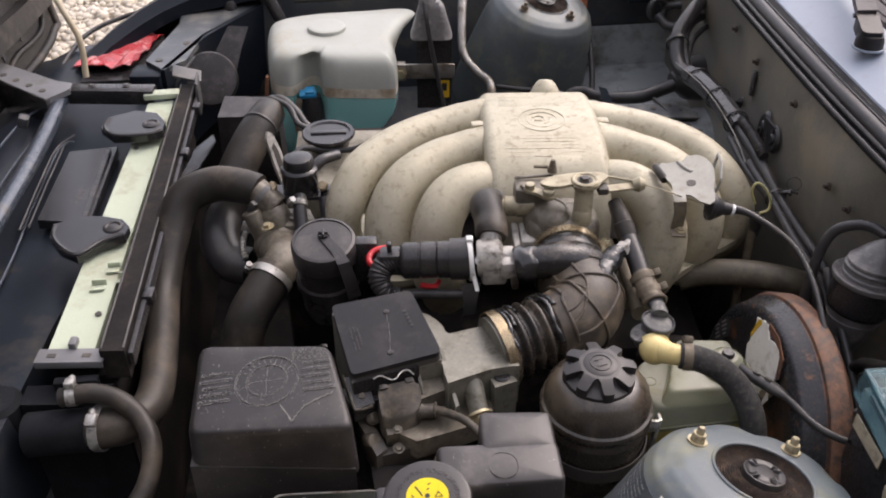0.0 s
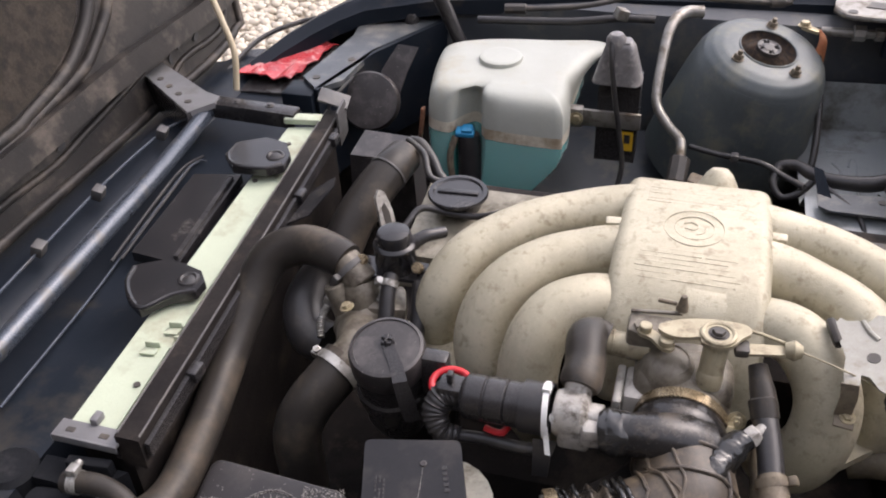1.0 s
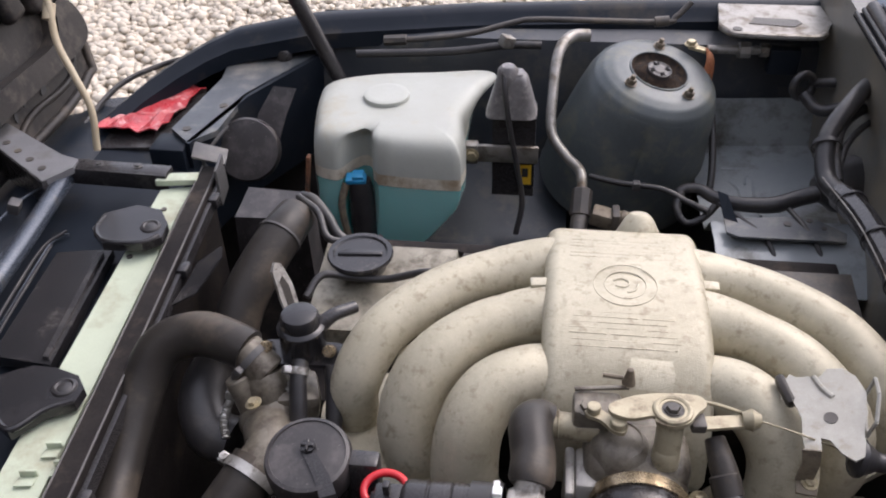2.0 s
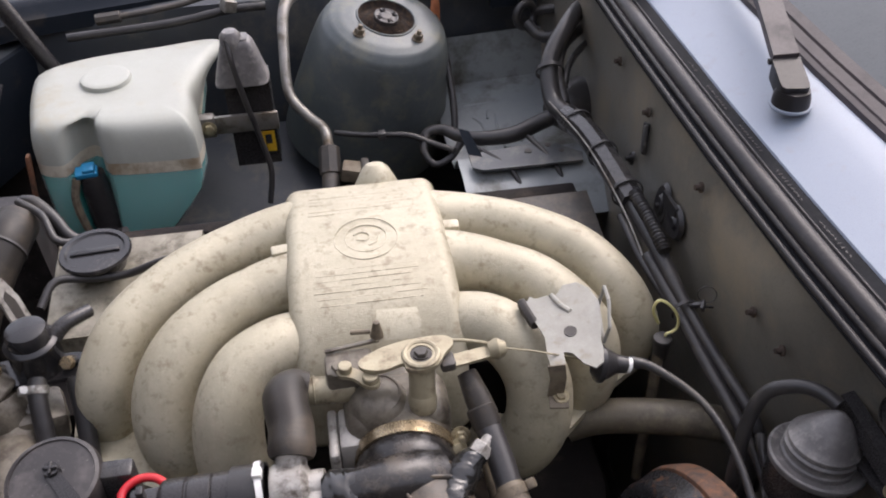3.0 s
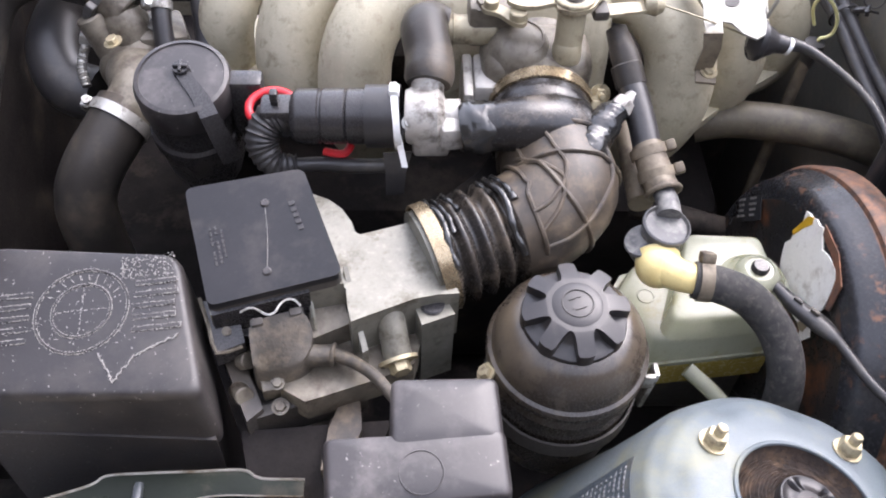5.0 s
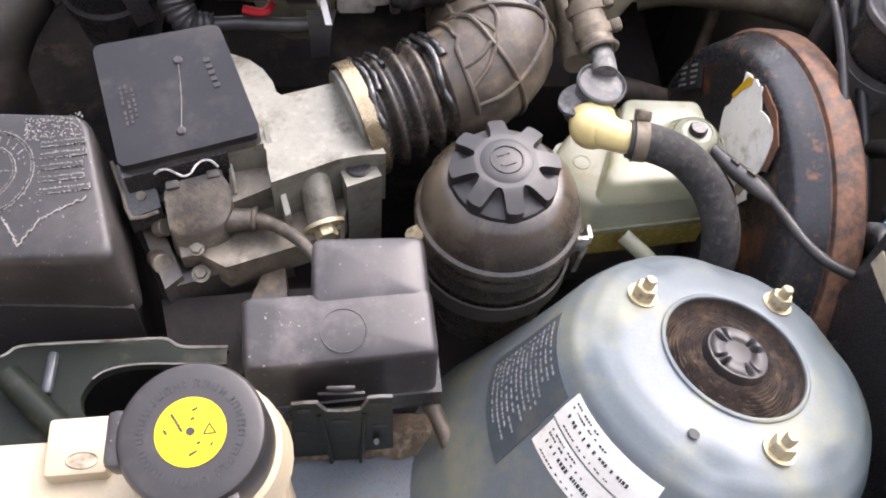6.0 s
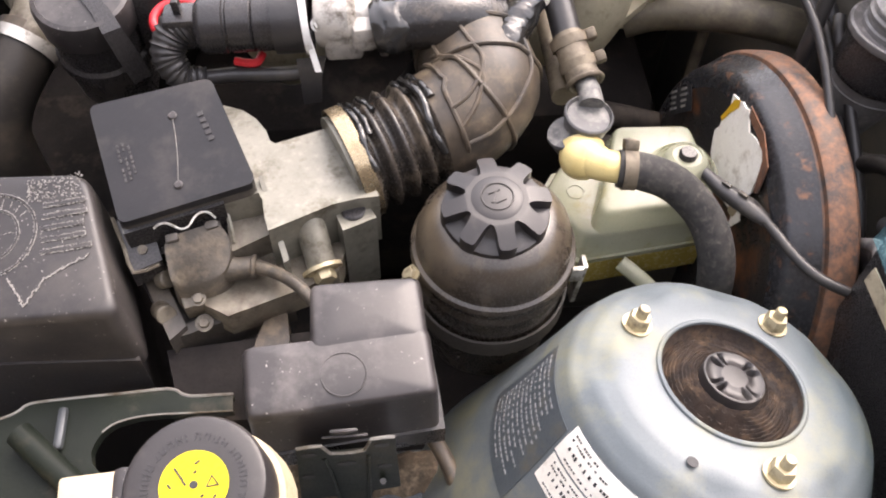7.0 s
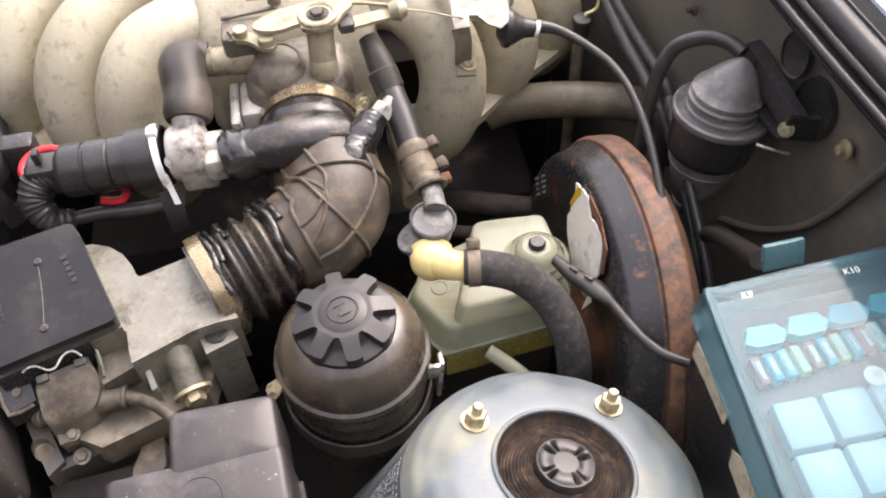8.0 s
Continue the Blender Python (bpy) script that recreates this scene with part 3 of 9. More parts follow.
setting("wing_ledge", sheet(rows, 0.003), LEDGEPAINT, "dark blue stamped sheet ledge behind the strut tower", "body panel")
rows = [[(x, y, z) for x in np.linspace(-0.27, 0.12, 10)] for y, z in ((1.50, 0.23), (1.545, 0.50), (1.60, 0.545), (1.72, 0.56), (1.86, 0.60))]
setting("wheel_housing", sheet(rows, 0.003), DUSTYPAINT, "dark blue wheel housing panel under the washer bottle", "body panel")
# same housing further forward, coloured black for the shade inside it
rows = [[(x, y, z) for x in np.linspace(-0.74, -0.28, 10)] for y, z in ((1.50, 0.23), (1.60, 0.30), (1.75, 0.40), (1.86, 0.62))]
setting("wheel_housing_front", sheet(rows, 0.003), DEEP, "front wheel housing panel, the hollow's shade put into its black", "body panel")

# far wing with its rounded crown and drip channel
def wing_y(x):
    return float(np.interp(x, [-0.74, -0.66, -0.595, -0.50, -0.346, -0.053, 0.3, 1.2], [1.52, 1.69, 1.795, 1.885, 1.93, 1.978, 1.99, 1.99]))


def wing_z(x):
    return float(np.interp(x, [-0.74, -0.66, -0.595, -0.50, -0.346, 0.0, 0.6, 1.2], [0.70, 0.755, 0.792, 0.826, 0.843, 0.850, 0.872, 0.91]))


xs = np.linspace(-0.74, 1.1, 44)
rows = [[(x, wing_y(x) + dy, wing_z(x) + dz) for x in xs] for dy, dz in ((-0.058, -0.045), (-0.055, -0.018), (-0.044, -0.012), (-0.036, -0.003), (-0.025, 0.004), (0.0, 0.003), (0.022, -0.008), (0.036, -0.03), (0.046, -0.10), (0.052, -0.25), (0.04, -0.42))]
setting("wing", sheet(rows, 0.003), PAINT, "dark blue glossy front wing with dust", "wing")

# near inner wing under the tank, behind the tower
rows = [[(x, y, z) for x in np.linspace(-0.6, 0.60, 16)] for y, z in ((0.66, 0.23), (0.62, 0.52), (0.60, 0.64), (0.575, 0.665), (0.46, 0.675), (0.43, 0.70), (0.42, 0.80), (0.38, 0.825), (0.33, 0.83), (0.30, 0.80), (0.285, 0.6))]
setting("inner_wing_near", sheet(rows, 0.003), RAILPAINT, "dark blue inner wing rail with dust, sheen put into its grey-blue colour", "body panel")

# front crossmember
rows = [[(x, y, z + 0.003 * math.sin(30 * x) * (0.9 < y < 1.4)) for y in np.linspace(0.42, 1.72, 26)] for x, z in ((-0.86, 0.52), (-0.85, 0.70), (-0.78, 0.725), (-0.735, 0.735), (-0.70, 0.752), (-0.66, 0.748), (-0.645, 0.735), (-0.58, 0.733), (-0.535, 0.733), (-0.50, 0.74), (-0.47, 0.735), (-0.46, 0.60))]
setting("front_crossmember", sheet(rows, 0.003), PAINT, "dark blue stamped front crossmember panel", "body panel")

# open bonnet, hinged at the nose, its underside to the engine
HM = along((-0.74, 1.10, 0.745), (0.955, 0, 0.30), (-0.30, 0, 0.955))   # x across the car, y up the bonnet, z out of its underside
# x axis of HM points across


def on_hood(bm):
    bmesh.ops.transform(bm, matrix=HM, verts=bm.verts[:])
    return bm


hood = thing("bonnet", "open bonnet with brown felt and dusty ribbed underside", "bonnet", (-0.74, 1.10, 0.745))
part("skin", on_hood(prism([(-0.765, 0.06), (-0.71, 0.01), (-0.60, -0.004), (0.62, -0.004), (0.72, 0.012), (0.765, 0.06), (0.765, 1.15), (-0.765, 1.15)], -0.03, -0.018, None, 0.003)), HOODPAINT, hood)
CURVE = [(-0.62, 0.20), (-0.50, 0.145), (-0.30, 0.134), (0.074, 0.133), (0.142, 0.139), (0.223, 0.155), (0.28, 0.176), (0.325, 0.205), (0.36, 0.245), (0.39, 0.32), (0.41, 0.50), (0.41, 1.0)]
part("felt", on_hood(prism(CURVE + [(-0.62, 1.0)], -0.018, -0.004, None, 0.004)), FELT, hood, "brown fraying sound-deadening felt")


def hood_rib(pts, r, squash=0.7):
    part("rib", on_hood(tube([(x, y, -0.016) for x, y in pts], r, 12, 0.02, True, 0, 0.01, 1.0)), HOODPAINT, hood)


hood_rib(CURVE, 0.008)
hood_rib([(x + 0.022 * (x > 0.2) + 0.01 * (x > 0.3), y - 0.014 + 0.004 * (x > 0.3)) for x, y in CURVE[1:]], 0.012)
hood_rib([(x + 0.060 * (x > 0.2) + 0.02 * (x > 0.3), y - 0.026 + 0.006 * (x > 0.3)) for x, y in CURVE[1:]], 0.010)
part("rib", on_hood(prism(rounded([(-0.74, 0.072), (0.0, 0.070), (0.30, 0.076), (0.55, 0.073), (0.73, 0.078), (0.745, 0.14), (0.70, 0.16), (0.65, 0.112), (0.50, 0.112), (0.33, 0.116), (0.0, 0.108), (-0.74, 0.108)], 4), -0.018, 0.016, None, 0.010, 3)), HOODPAINT, hood, "wide pressed rib")
hood_rib([(-0.72, 0.048), (-0.30, 0.042), (0.0, 0.047), (0.14, 0.042), (0.22, 0.050), (0.33, 0.060), (0.42, 0.070)], 0.006)
hood_rib([(-0.70, 0.008), (0.0, 0.006), (0.45, 0.004), (0.62, 0.004), (0.715, 0.018), (0.755, 0.062), (0.757, 0.4), (0.757, 1.1)], 0.009)
hood_rib([(0.46, 0.016), (0.50, 0.035), (0.55, 0.04), (0.62, 0.035), (0.68, 0.04), (0.715, 0.07)], 0.006)
part("rib", on_hood(box((0.10, 1.0, 0.034), pose(0.70, 0.66, 0.0), 0.012, 3)), HOODPAINT, hood)
part("rib", on_hood(box((0.10, 1.0, 0.034), pose(-0.70, 0.66, 0.0), 0.012, 3)), HOODPAINT, hood)
part("rib", on_hood(box((0.05, 0.9, 0.030), pose(0.56, 0.62, 0.0, 0, 0, 6), 0.012, 3)), HOODPAINT, hood)
for x, y, a, w, h in ((0.372, 0.170, 24, 0.045, 0.010), (0.495, 0.054, 60, 0.018, 0.010), (0.535, 0.066, 40, 0.026, 0.008), (0.59, 0.056, 20, 0.022, 0.011), (0.636, 0.066, 30, 0.016, 0.008), (0.44, 0.235, 50, 0.04, 0.011), (-0.35, 0.09, 0, 0.03, 0.010), (-0.05, 0.055, 5, 0.022, 0.008), (0.17, 0.058, 8, 0.020, 0.008)):
    part("opening", on_hood(lathe([(0, 0.0), (1, 0.0), (1, 0.001), (0, 0.001)], pose(x, y, -0.0165 if abs(y - 0.09) > 0.02 else 0.0165, 0, 0, a) @ Matrix.Diagonal((w / 2, h / 2, 1, 1)), 18)), INK, hood, "dark pressed opening")

# ================= engine =================
# ---- intake manifold ----
mani = thing("intake_manifold", "cream-grey cast aluminium intake manifold with six curved runners", "intake manifold", (0.168, 1.10, 0.72))
prof = [(1.258, 0.80), (1.254, 0.866), (1.236, 0.879), (1.14, 0.889), (1.07, 0.882), (1.03, 0.862), (1.003, 0.828), (0.99, 0.78), (1.0, 0.745), (1.12, 0.74), (1.25, 0.75)]
PROF = rounded(prof, 4)


def loft_x(outline, x0, x1, r, n=5):
    """An outline in y and z drawn along x, its two ends rounded off by r."""
    o = [Vector(p) for p in outline]
    nor = []
    for i in range(len(o)):
        d = (o[(i + 1) % len(o)] - o[i - 1]).normalized()
        nor.append(Vector((-d.y, d.x)))
    mid = sum(o, Vector((0, 0))) / len(o)
    if sum((mid - p).dot(k) for p, k in zip(o, nor)) < 0:
        nor = [-k for k in nor]
    ang = [0.5 * math.pi * k / n for k in range(n + 1)]
    st = [(x0 + r * (1 - math.sin(a)), r * (1 - math.cos(a))) for a in ang[::-1]] + [(x1 - r * (1 - math.sin(a)), r * (1 - math.cos(a))) for a in ang]
    bm = bmesh.new()
    rings = [[bm.verts.new((x, (p + k * i).x, (p + k * i).y)) for p, k in zip(o, nor)] for x, i in st]
    for u, v in zip(rings, rings[1:]):
        for j in range(len(o)):
            k = (j + 1) % len(o)
            bm.faces.new((u[j], u[k], v[k], v[j]))
    bm.faces.new(rings[0][::-1]), bm.faces.new(rings[-1])
    return bm


def plenum_z(y):
    """Height of the plenum's top at a place across the car."""
    top = sorted(p for p in PROF if p[1] > 0.85 and p[0] > 1.02)
    return float(np.interp(y, [p[0] for p in top], [p[1] for p in top]))


part("plenum", loft_x(PROF, 0.085, 0.253, 0.016), CAST, mani, "plenum with a raised ring and ribs", 50)
RUN = {
    "a": ([(0.12, 1.215, 0.845), (0.085, 1.216, 0.847), (0.028, 1.198, 0.846), (-0.026, 1.166, 0.842), (-0.071, 1.128, 0.832), (-0.094, 1.10, 0.818), (-0.110, 1.076, 0.79), (-0.116, 1.072, 0.755), (-0.108, 1.085, 0.715), (-0.08, 1.13, 0.68)], [0.026, 0.027, 0.0275, 0.028, 0.028, 0.028, 0.028, 0.028, 0.027, 0.027]),
    "b": ([(0.12, 1.132, 0.845), (0.087, 1.130, 0.846), (0.049, 1.119, 0.846), (0.014, 1.10, 0.842), (-0.019, 1.072, 0.832), (-0.040, 1.048, 0.81), (-0.048, 1.028, 0.775), (-0.040, 1.02, 0.735), (-0.02, 1.05, 0.69)], [0.028, 0.0285, 0.029, 0.03, 0.031, 0.032, 0.032, 0.031, 0.03]),
    "c": ([(0.14, 1.068, 0.822), (0.092, 1.054, 0.836), (0.064, 1.041, 0.840), (0.038, 1.024, 0.834), (0.022, 1.002, 0.815), (0.016, 0.987, 0.785), (0.018, 0.978, 0.745), (0.03, 1.0, 0.69)], [0.028, 0.0305, 0.031, 0.032, 0.033, 0.034, 0.034, 0.033]),
    "d": ([(0.215, 1.21, 0.845), (0.241, 1.212, 0.847), (0.301, 1.204, 0.843), (0.353, 1.180, 0.838), (0.398, 1.150, 0.828), (0.428, 1.114, 0.81), (0.446, 1.092, 0.78), (0.45, 1.088, 0.745), (0.435, 1.10, 0.70), (0.40, 1.13, 0.67)], [0.026, 0.027, 0.0275, 0.028, 0.028, 0.028, 0.028, 0.028, 0.027, 0.027]),
    "e": ([(0.22, 1.132, 0.845), (0.258, 1.134, 0.846), (0.304, 1.120, 0.842), (0.342, 1.094, 0.836), (0.372, 1.066, 0.816), (0.387, 1.048, 0.785), (0.382, 1.035, 0.745), (0.36, 1.05, 0.69)], [0.028, 0.0285, 0.029, 0.03, 0.031, 0.032, 0.031, 0.03]),
    "f": ([(0.20, 1.066, 0.822), (0.251, 1.053, 0.837), (0.283, 1.038, 0.839), (0.307, 1.014, 0.824), (0.319, 0.994, 0.797), (0.316, 0.98, 0.758), (0.30, 0.985, 0.715), (0.28, 1.02, 0.68)], [0.028, 0.030, 0.031, 0.032, 0.033, 0.033, 0.033, 0.032]),
}
for key, (pts, rr) in RUN.items():
    part("runner", tube(pts, [rr[0] + 0.011, rr[1] + 0.0055] + rr[2:] if key in "abde" else rr, 26, 0.006), CAST, mani, "", 60)
part("flange", prism(rounded([(-0.148, 1.12), (-0.15, 1.045), (-0.12, 1.02), (-0.07, 0.985), (-0.035, 0.975), (-0.005, 0.985), (0.0, 1.01), (-0.02, 1.06), (-0.08, 1.14)], 4), 0.722, 0.732, None, 0.003), CAST, mani)
part("flange", prism(rounded([(0.488, 1.13), (0.476, 1.085), (0.446, 1.058), (0.411, 1.033), (0.370, 1.000), (0.330, 0.965), (0.304, 0.955), (0.295, 0.965), (0.31, 1.02), (0.37, 1.08), (0.42, 1.14)], 4), 0.722, 0.731, None, 0.003), CAST, mani)
part("web", sheet([[(-0.02, 1.142, 0.825), (-0.065, 1.10, 0.812), (-0.082, 1.062, 0.782), (-0.084, 1.045, 0.74)], [(-0.03, 1.122, 0.825), (-0.055, 1.085, 0.812), (-0.07, 1.05, 0.782), (-0.072, 1.035, 0.74)]], 0.006), CAST, mani)
part("web", sheet([[(0.37, 1.13, 0.81), (0.405, 1.10, 0.80), (0.418, 1.07, 0.77), (0.415, 1.06, 0.735)], [(0.36, 1.115, 0.81), (0.395, 1.085, 0.80), (0.408, 1.06, 0.77), (0.405, 1.05, 0.735)]], 0.006), CAST, mani)
part("web", sheet([[(0.0, 1.07, 0.82), (-0.015, 1.04, 0.80), (-0.018, 1.01, 0.76), (-0.012, 0.995, 0.73)], [(0.012, 1.05, 0.82), (-0.004, 1.02, 0.80), (-0.004, 1.0, 0.76), (0.0, 0.985, 0.73)]], 0.006), CAST, mani)
part("tab", box((0.026, 0.014, 0.012), pose(0.083, 1.148, 0.874, 0, 0, 6), 0.002), CAST, mani)
part("tab", box((0.026, 0.014, 0.012), pose(0.256, 1.166, 0.868, 0, 0, -4), 0.002), CAST, mani)
part("boss", lathe([(0.030, -0.03), (0.026, 0.0), (0.016, 0.018), (0.010, 0.024), (0, 0.025)], pose(0.19, 1.268, 0.862, -20, 0, 0), 20), CAST, mani)
# a dark brown oval cap between two runners on each side
for x, y, a in ((0.034, 1.098, 32), (0.297, 1.108, -30)):
    part("dark_pocket", lathe([(0, 0.004), (0.010, 0.0035), (0.016, 0.0), (0.017, -0.012)], pose(x, y, 0.846, 25, 0, a) @ Matrix.Diagonal((1.0, 0.62, 1, 1)), 20), GREASE, mani, "dark brown casting pocket")
EM = pose(0.168, 1.138, plenum_z(1.138) - 0.0002, 1, 0, 0)
for r in (0.0325, 0.0215):
    part("raised_ring", torus(EM, r, 0.0007, 40, 6), CAST, mani)
part("raised_mark", merge(tube([tuple(EM @ Vector(p)) for p in ((-0.012, 0.006, 0), (-0.004, 0.010, 0), (0.004, 0.004, 0), (0.000, -0.004, 0), (-0.010, -0.002, 0))], 0.0014, 6, 0.003), tube([tuple(EM @ Vector(p)) for p in ((0.002, -0.012, 0), (0.010, -0.008, 0), (0.013, 0.002, 0))], 0.0014, 6, 0.003)), CAST, mani)
random.seed(14)
for i in range(13):
    y = 1.188 + 0.0072 * i if i < 6 else 1.096 - 0.0068 * (i - 6)
    a0, a1 = 0.110 + random.uniform(0, 0.006), 0.222 + random.uniform(-0.006, 0.004)
    bms = []
    while a0 < a1:
        w = random.uniform(0.010, 0.040)
        w = min(w, a1 - a0)
        bms.append(box((w, 0.0017, 0.0013), pose(a0 + w / 2, y, plenum_z(y) + random.uniform(-0.0006, -0.0001)), 0.0005, 1))
        a0 += w + random.choice((0.0, 0.0, 0.004))
    part("rib", merge(*bms), CAST, mani)

# ---- throttle body ----
thr = thing("throttle_unit", "grimy cast aluminium throttle body with lever and linkage", "throttle body", (0.175, 0.95, 0.80))
TC = Vector((0.179, 0.917, 0.809))
part("housing", merge(tube([tuple(TC), (0.181, 0.945, 0.809), (0.182, 0.99, 0.810)], 0.0432, 32, 0.01), box((0.096, 0.062, 0.066), pose(0.176, 0.958, 0.822, 4, 0, 2), 0.020, 5)), ALU, thr, "oil-stained grey casting")
part("side_flange", merge(boxat(0.112, 0.121, 0.912, 0.966, 0.762, 0.832, 0.003), boxat(0.121, 0.142, 0.920, 0.966, 0.77, 0.833, 0.005)), VALVECAST, thr, "pale cast side flange")
part("rear_block", merge(boxat(0.116, 0.160, 0.962, 0.992, 0.84, 0.882, 0.005), box((0.050, 0.004, 0.003), pose(0.142, 0.992, 0.884, 0, 0, 8), 0.0008)), ALU, thr)
part("spring", merge(*[torus(pose(0.160, 0.953, 0.838 + 0.0052 * k, 6, -6, 0), 0.0285 - 0.0022 * k, 0.0021, 36, 7) for k in range(5)]), ALU, thr, "grimy return spring")
part("spring_core", lathe([(0.0300, 0.825), (0.0290, 0.842), (0.0250, 0.855), (0.018, 0.8625), (0.009, 0.8655), (0, 0.866)], pose(0.160, 0.953, 0), 28), ALU, thr, "domed casting under the lever")
part("post", merge(rod((0.1985, 0.940, 0.845), (0.201, 0.957, 0.893), 0.0118, 22), lathe([(0.0118, 0), (0.0126, 0.002), (0.0126, 0.014), (0.0118, 0.016)], along((0.1985, 0.940, 0.846), (0.0025, 0.017, 0.048)), 22)), LEVER, thr, "worn steel spindle post")
part("lever", prism(rounded([(0.147, 0.961), (0.149, 0.951), (0.166, 0.946), (0.184, 0.951), (0.187, 0.944), (0.200, 0.940), (0.214, 0.945), (0.222, 0.957), (0.231, 0.968), (0.224, 0.979), (0.196, 0.979), (0.178, 0.976), (0.163, 0.971)], 4), 0.8925, 0.8965, None, 0.0012), LEVER, thr, "dull zinc throttle lever")
part("disc", merge(torus(pose(0.201, 0.958, 0.8975), 0.0148, 0.0026, 30, 8), lathe([(0.010, 0.896), (0.010, 0.8985), (0.0145, 0.8985)], pose(0.201, 0.958, 0), 28)), LEVER, thr)
part("nut", merge(lathe([(0, 0.0), (0.0098, 0.0), (0.0098, 0.0006), (0, 0.0006)], pose(0.201, 0.958, 0.8972), 24), hexbolt(pose(0.201, 0.958, 0.8975), 0.0062, 0.005, 1.2)), GREASE, thr, "oily dark nut")
part("arm", merge(prism([(0.224, 0.962), (0.224, 0.947), (0.264, 0.955), (0.268, 0.969)], 0.8845, 0.8875, None, 0.001), tube([(0.262, 0.962, 0.887), (0.270, 0.962, 0.888), (0.277, 0.962, 0.888)], [0.007, 0.010, 0.006], 14, 0.002)), LEVER, thr)
part("spring_stop", box((0.014, 0.018, 0.010), pose(0.2235, 0.956, 0.886, 0, 0, 5), 0.003), GREASE, thr)
part("link", merge(prism(rounded([(0.127, 0.968), (0.128, 0.958), (0.140, 0.953), (0.150, 0.942), (0.160, 0.940), (0.163, 0.950), (0.152, 0.957), (0.140, 0.966)], 3), 0.880, 0.884, None, 0.001), rod((0.134, 0.963, 0.88), (0.134, 0.963, 0.891), 0.0062, 14), rod((0.155, 0.948, 0.88), (0.155, 0.948, 0.891), 0.0072, 14)), LEVER, thr, "two-pin zinc link")
part("bracket", sheet([[(0.164, 0.992, 0.886), (0.205, 0.990, 0.886)], [(0.166, 1.002, 0.897), (0.207, 1.000, 0.897)], [(0.168, 1.018, 0.900), (0.205, 1.016, 0.900)]], 0.002), CAST, thr)
part("stop_screw", merge(rod((0.142, 0.998, 0.895), (0.160, 0.996, 0.895), 0.0022, 8), lathe([(0, 0), (0.007, 0.002), (0.005, 0.008), (0.003, 0.018), (0, 0.019)], pose(0.166, 0.998, 0.886), 10)), TAN, thr, "rusty adjusting screw")
part("bolt", hexbolt(pose(0.128, 0.970, 0.880, 10, 0, 0), 0.006, 0.006), ALU, thr)
part("bolt", hexbolt(pose(0.229, 0.921, 0.826, 60, 0, 0), 0.006, 0.006, 1.5, 0.006), ZINC, thr)
part("nipple", merge(rod((0.096, 0.972, 0.853), (0.142, 0.970, 0.853), 0.0128, 18), torus(along((0.104, 0.972, 0.853), (1, 0, 0)), 0.0128, 0.0012, 20, 6)), LEVER, thr, "tan stained pipe stub")
part("cable_wire", tube([(0.275, 0.962, 0.888), (0.300, 0.962, 0.880), (0.330, 0.962, 0.868), (0.352, 0.960, 0.860)], 0.0010, 6, 0.02), LEVER, thr, "thin steel throttle wire")
part("spring_rod", tube([(0.222, 0.975, 0.893), (0.240, 0.975, 0.891), (0.262, 0.969, 0.889)], 0.0018, 8, 0.01), LEVER, thr)

# ---- cable bracket on the manifold ----
cb = thing("cable_bracket", "pale zinc-plated sheet metal throttle cable bracket", "bracket", (0.345, 0.98, 0.85))
CBM = Matrix.Translation((0.345, 0.985, 0.876)) @ pose(0, 0, 0, 8, -12, 0)
part("plate", prism([(x - 0.345, y - 0.985) for x, y in ((0.317, 1.034), (0.322, 1.030), (0.333, 1.030), (0.338, 1.026), (0.344, 1.030), (0.350, 1.037), (0.364, 1.036), (0.373, 1.026), (0.378, 1.008), (0.374, 0.985), (0.367, 0.966), (0.366, 0.955), (0.362, 0.942), (0.354, 0.938), (0.345, 0.946), (0.338, 0.960), (0.331, 0.963), (0.329, 0.950), (0.316, 0.951), (0.316, 0.965), (0.319, 0.985), (0.313, 1.012), (0.312, 1.028))], -0.001, 0.001, CBM, 0.0006, 1), PLATED, cb)
part("bead", tube([tuple(CBM @ Vector(p)) for p in ((-0.008, 0.044, 0.0005), (-0.003, 0.030, 0.0012), (0.004, 0.020, 0.0005))], 0.0028, 8, 0.004), PLATED, cb, "pressed bead")
part("hole", lathe([(0, 0), (0.006, 0), (0.006, 0.0006), (0, 0.0006)], CBM @ pose(-0.002, -0.002, 0.0010), 20), GREASE, cb, "dark round hole")
part("side_clip", box((0.010, 0.034, 0.012), CBM @ pose(-0.034, 0.034, -0.004, 0, 0, 12), 0.004), HOSE, cb, "dark grimy side of the bracket")
EF = [(0.376, 1.008, 0.878), (0.371, 0.968, 0.872), (0.3745, 0.968, 0.890), (0.379, 0.990, 0.903), (0.380, 1.008, 0.904)]
part("ear", merge(*[tube([EF[i], EF[(i + 1) % 5]], 0.0018, 6, 0.01) for i in range(5)]), PLATED, cb, "folded ear with an opening")
part("leg", merge(sheet([[(0.314, 0.952, 0.868), (0.330, 0.951, 0.869)], [(0.316, 0.948, 0.855), (0.331, 0.947, 0.856)], [(0.316, 0.952, 0.828), (0.331, 0.951, 0.829)]], 0.002), box((0.018, 0.014, 0.003), pose(0.325, 0.944, 0.826, 12, 0, -8), 0.001)), TAN, cb)
part("bolt", hexbolt(pose(0.328, 0.948, 0.828, 12, 0, 0), 0.005, 0.004), ZINC, cb)
tc = thing("throttle_cable", "black throttle cable with rubber end and white collar", "cable", (0.37, 0.955, 0.84))
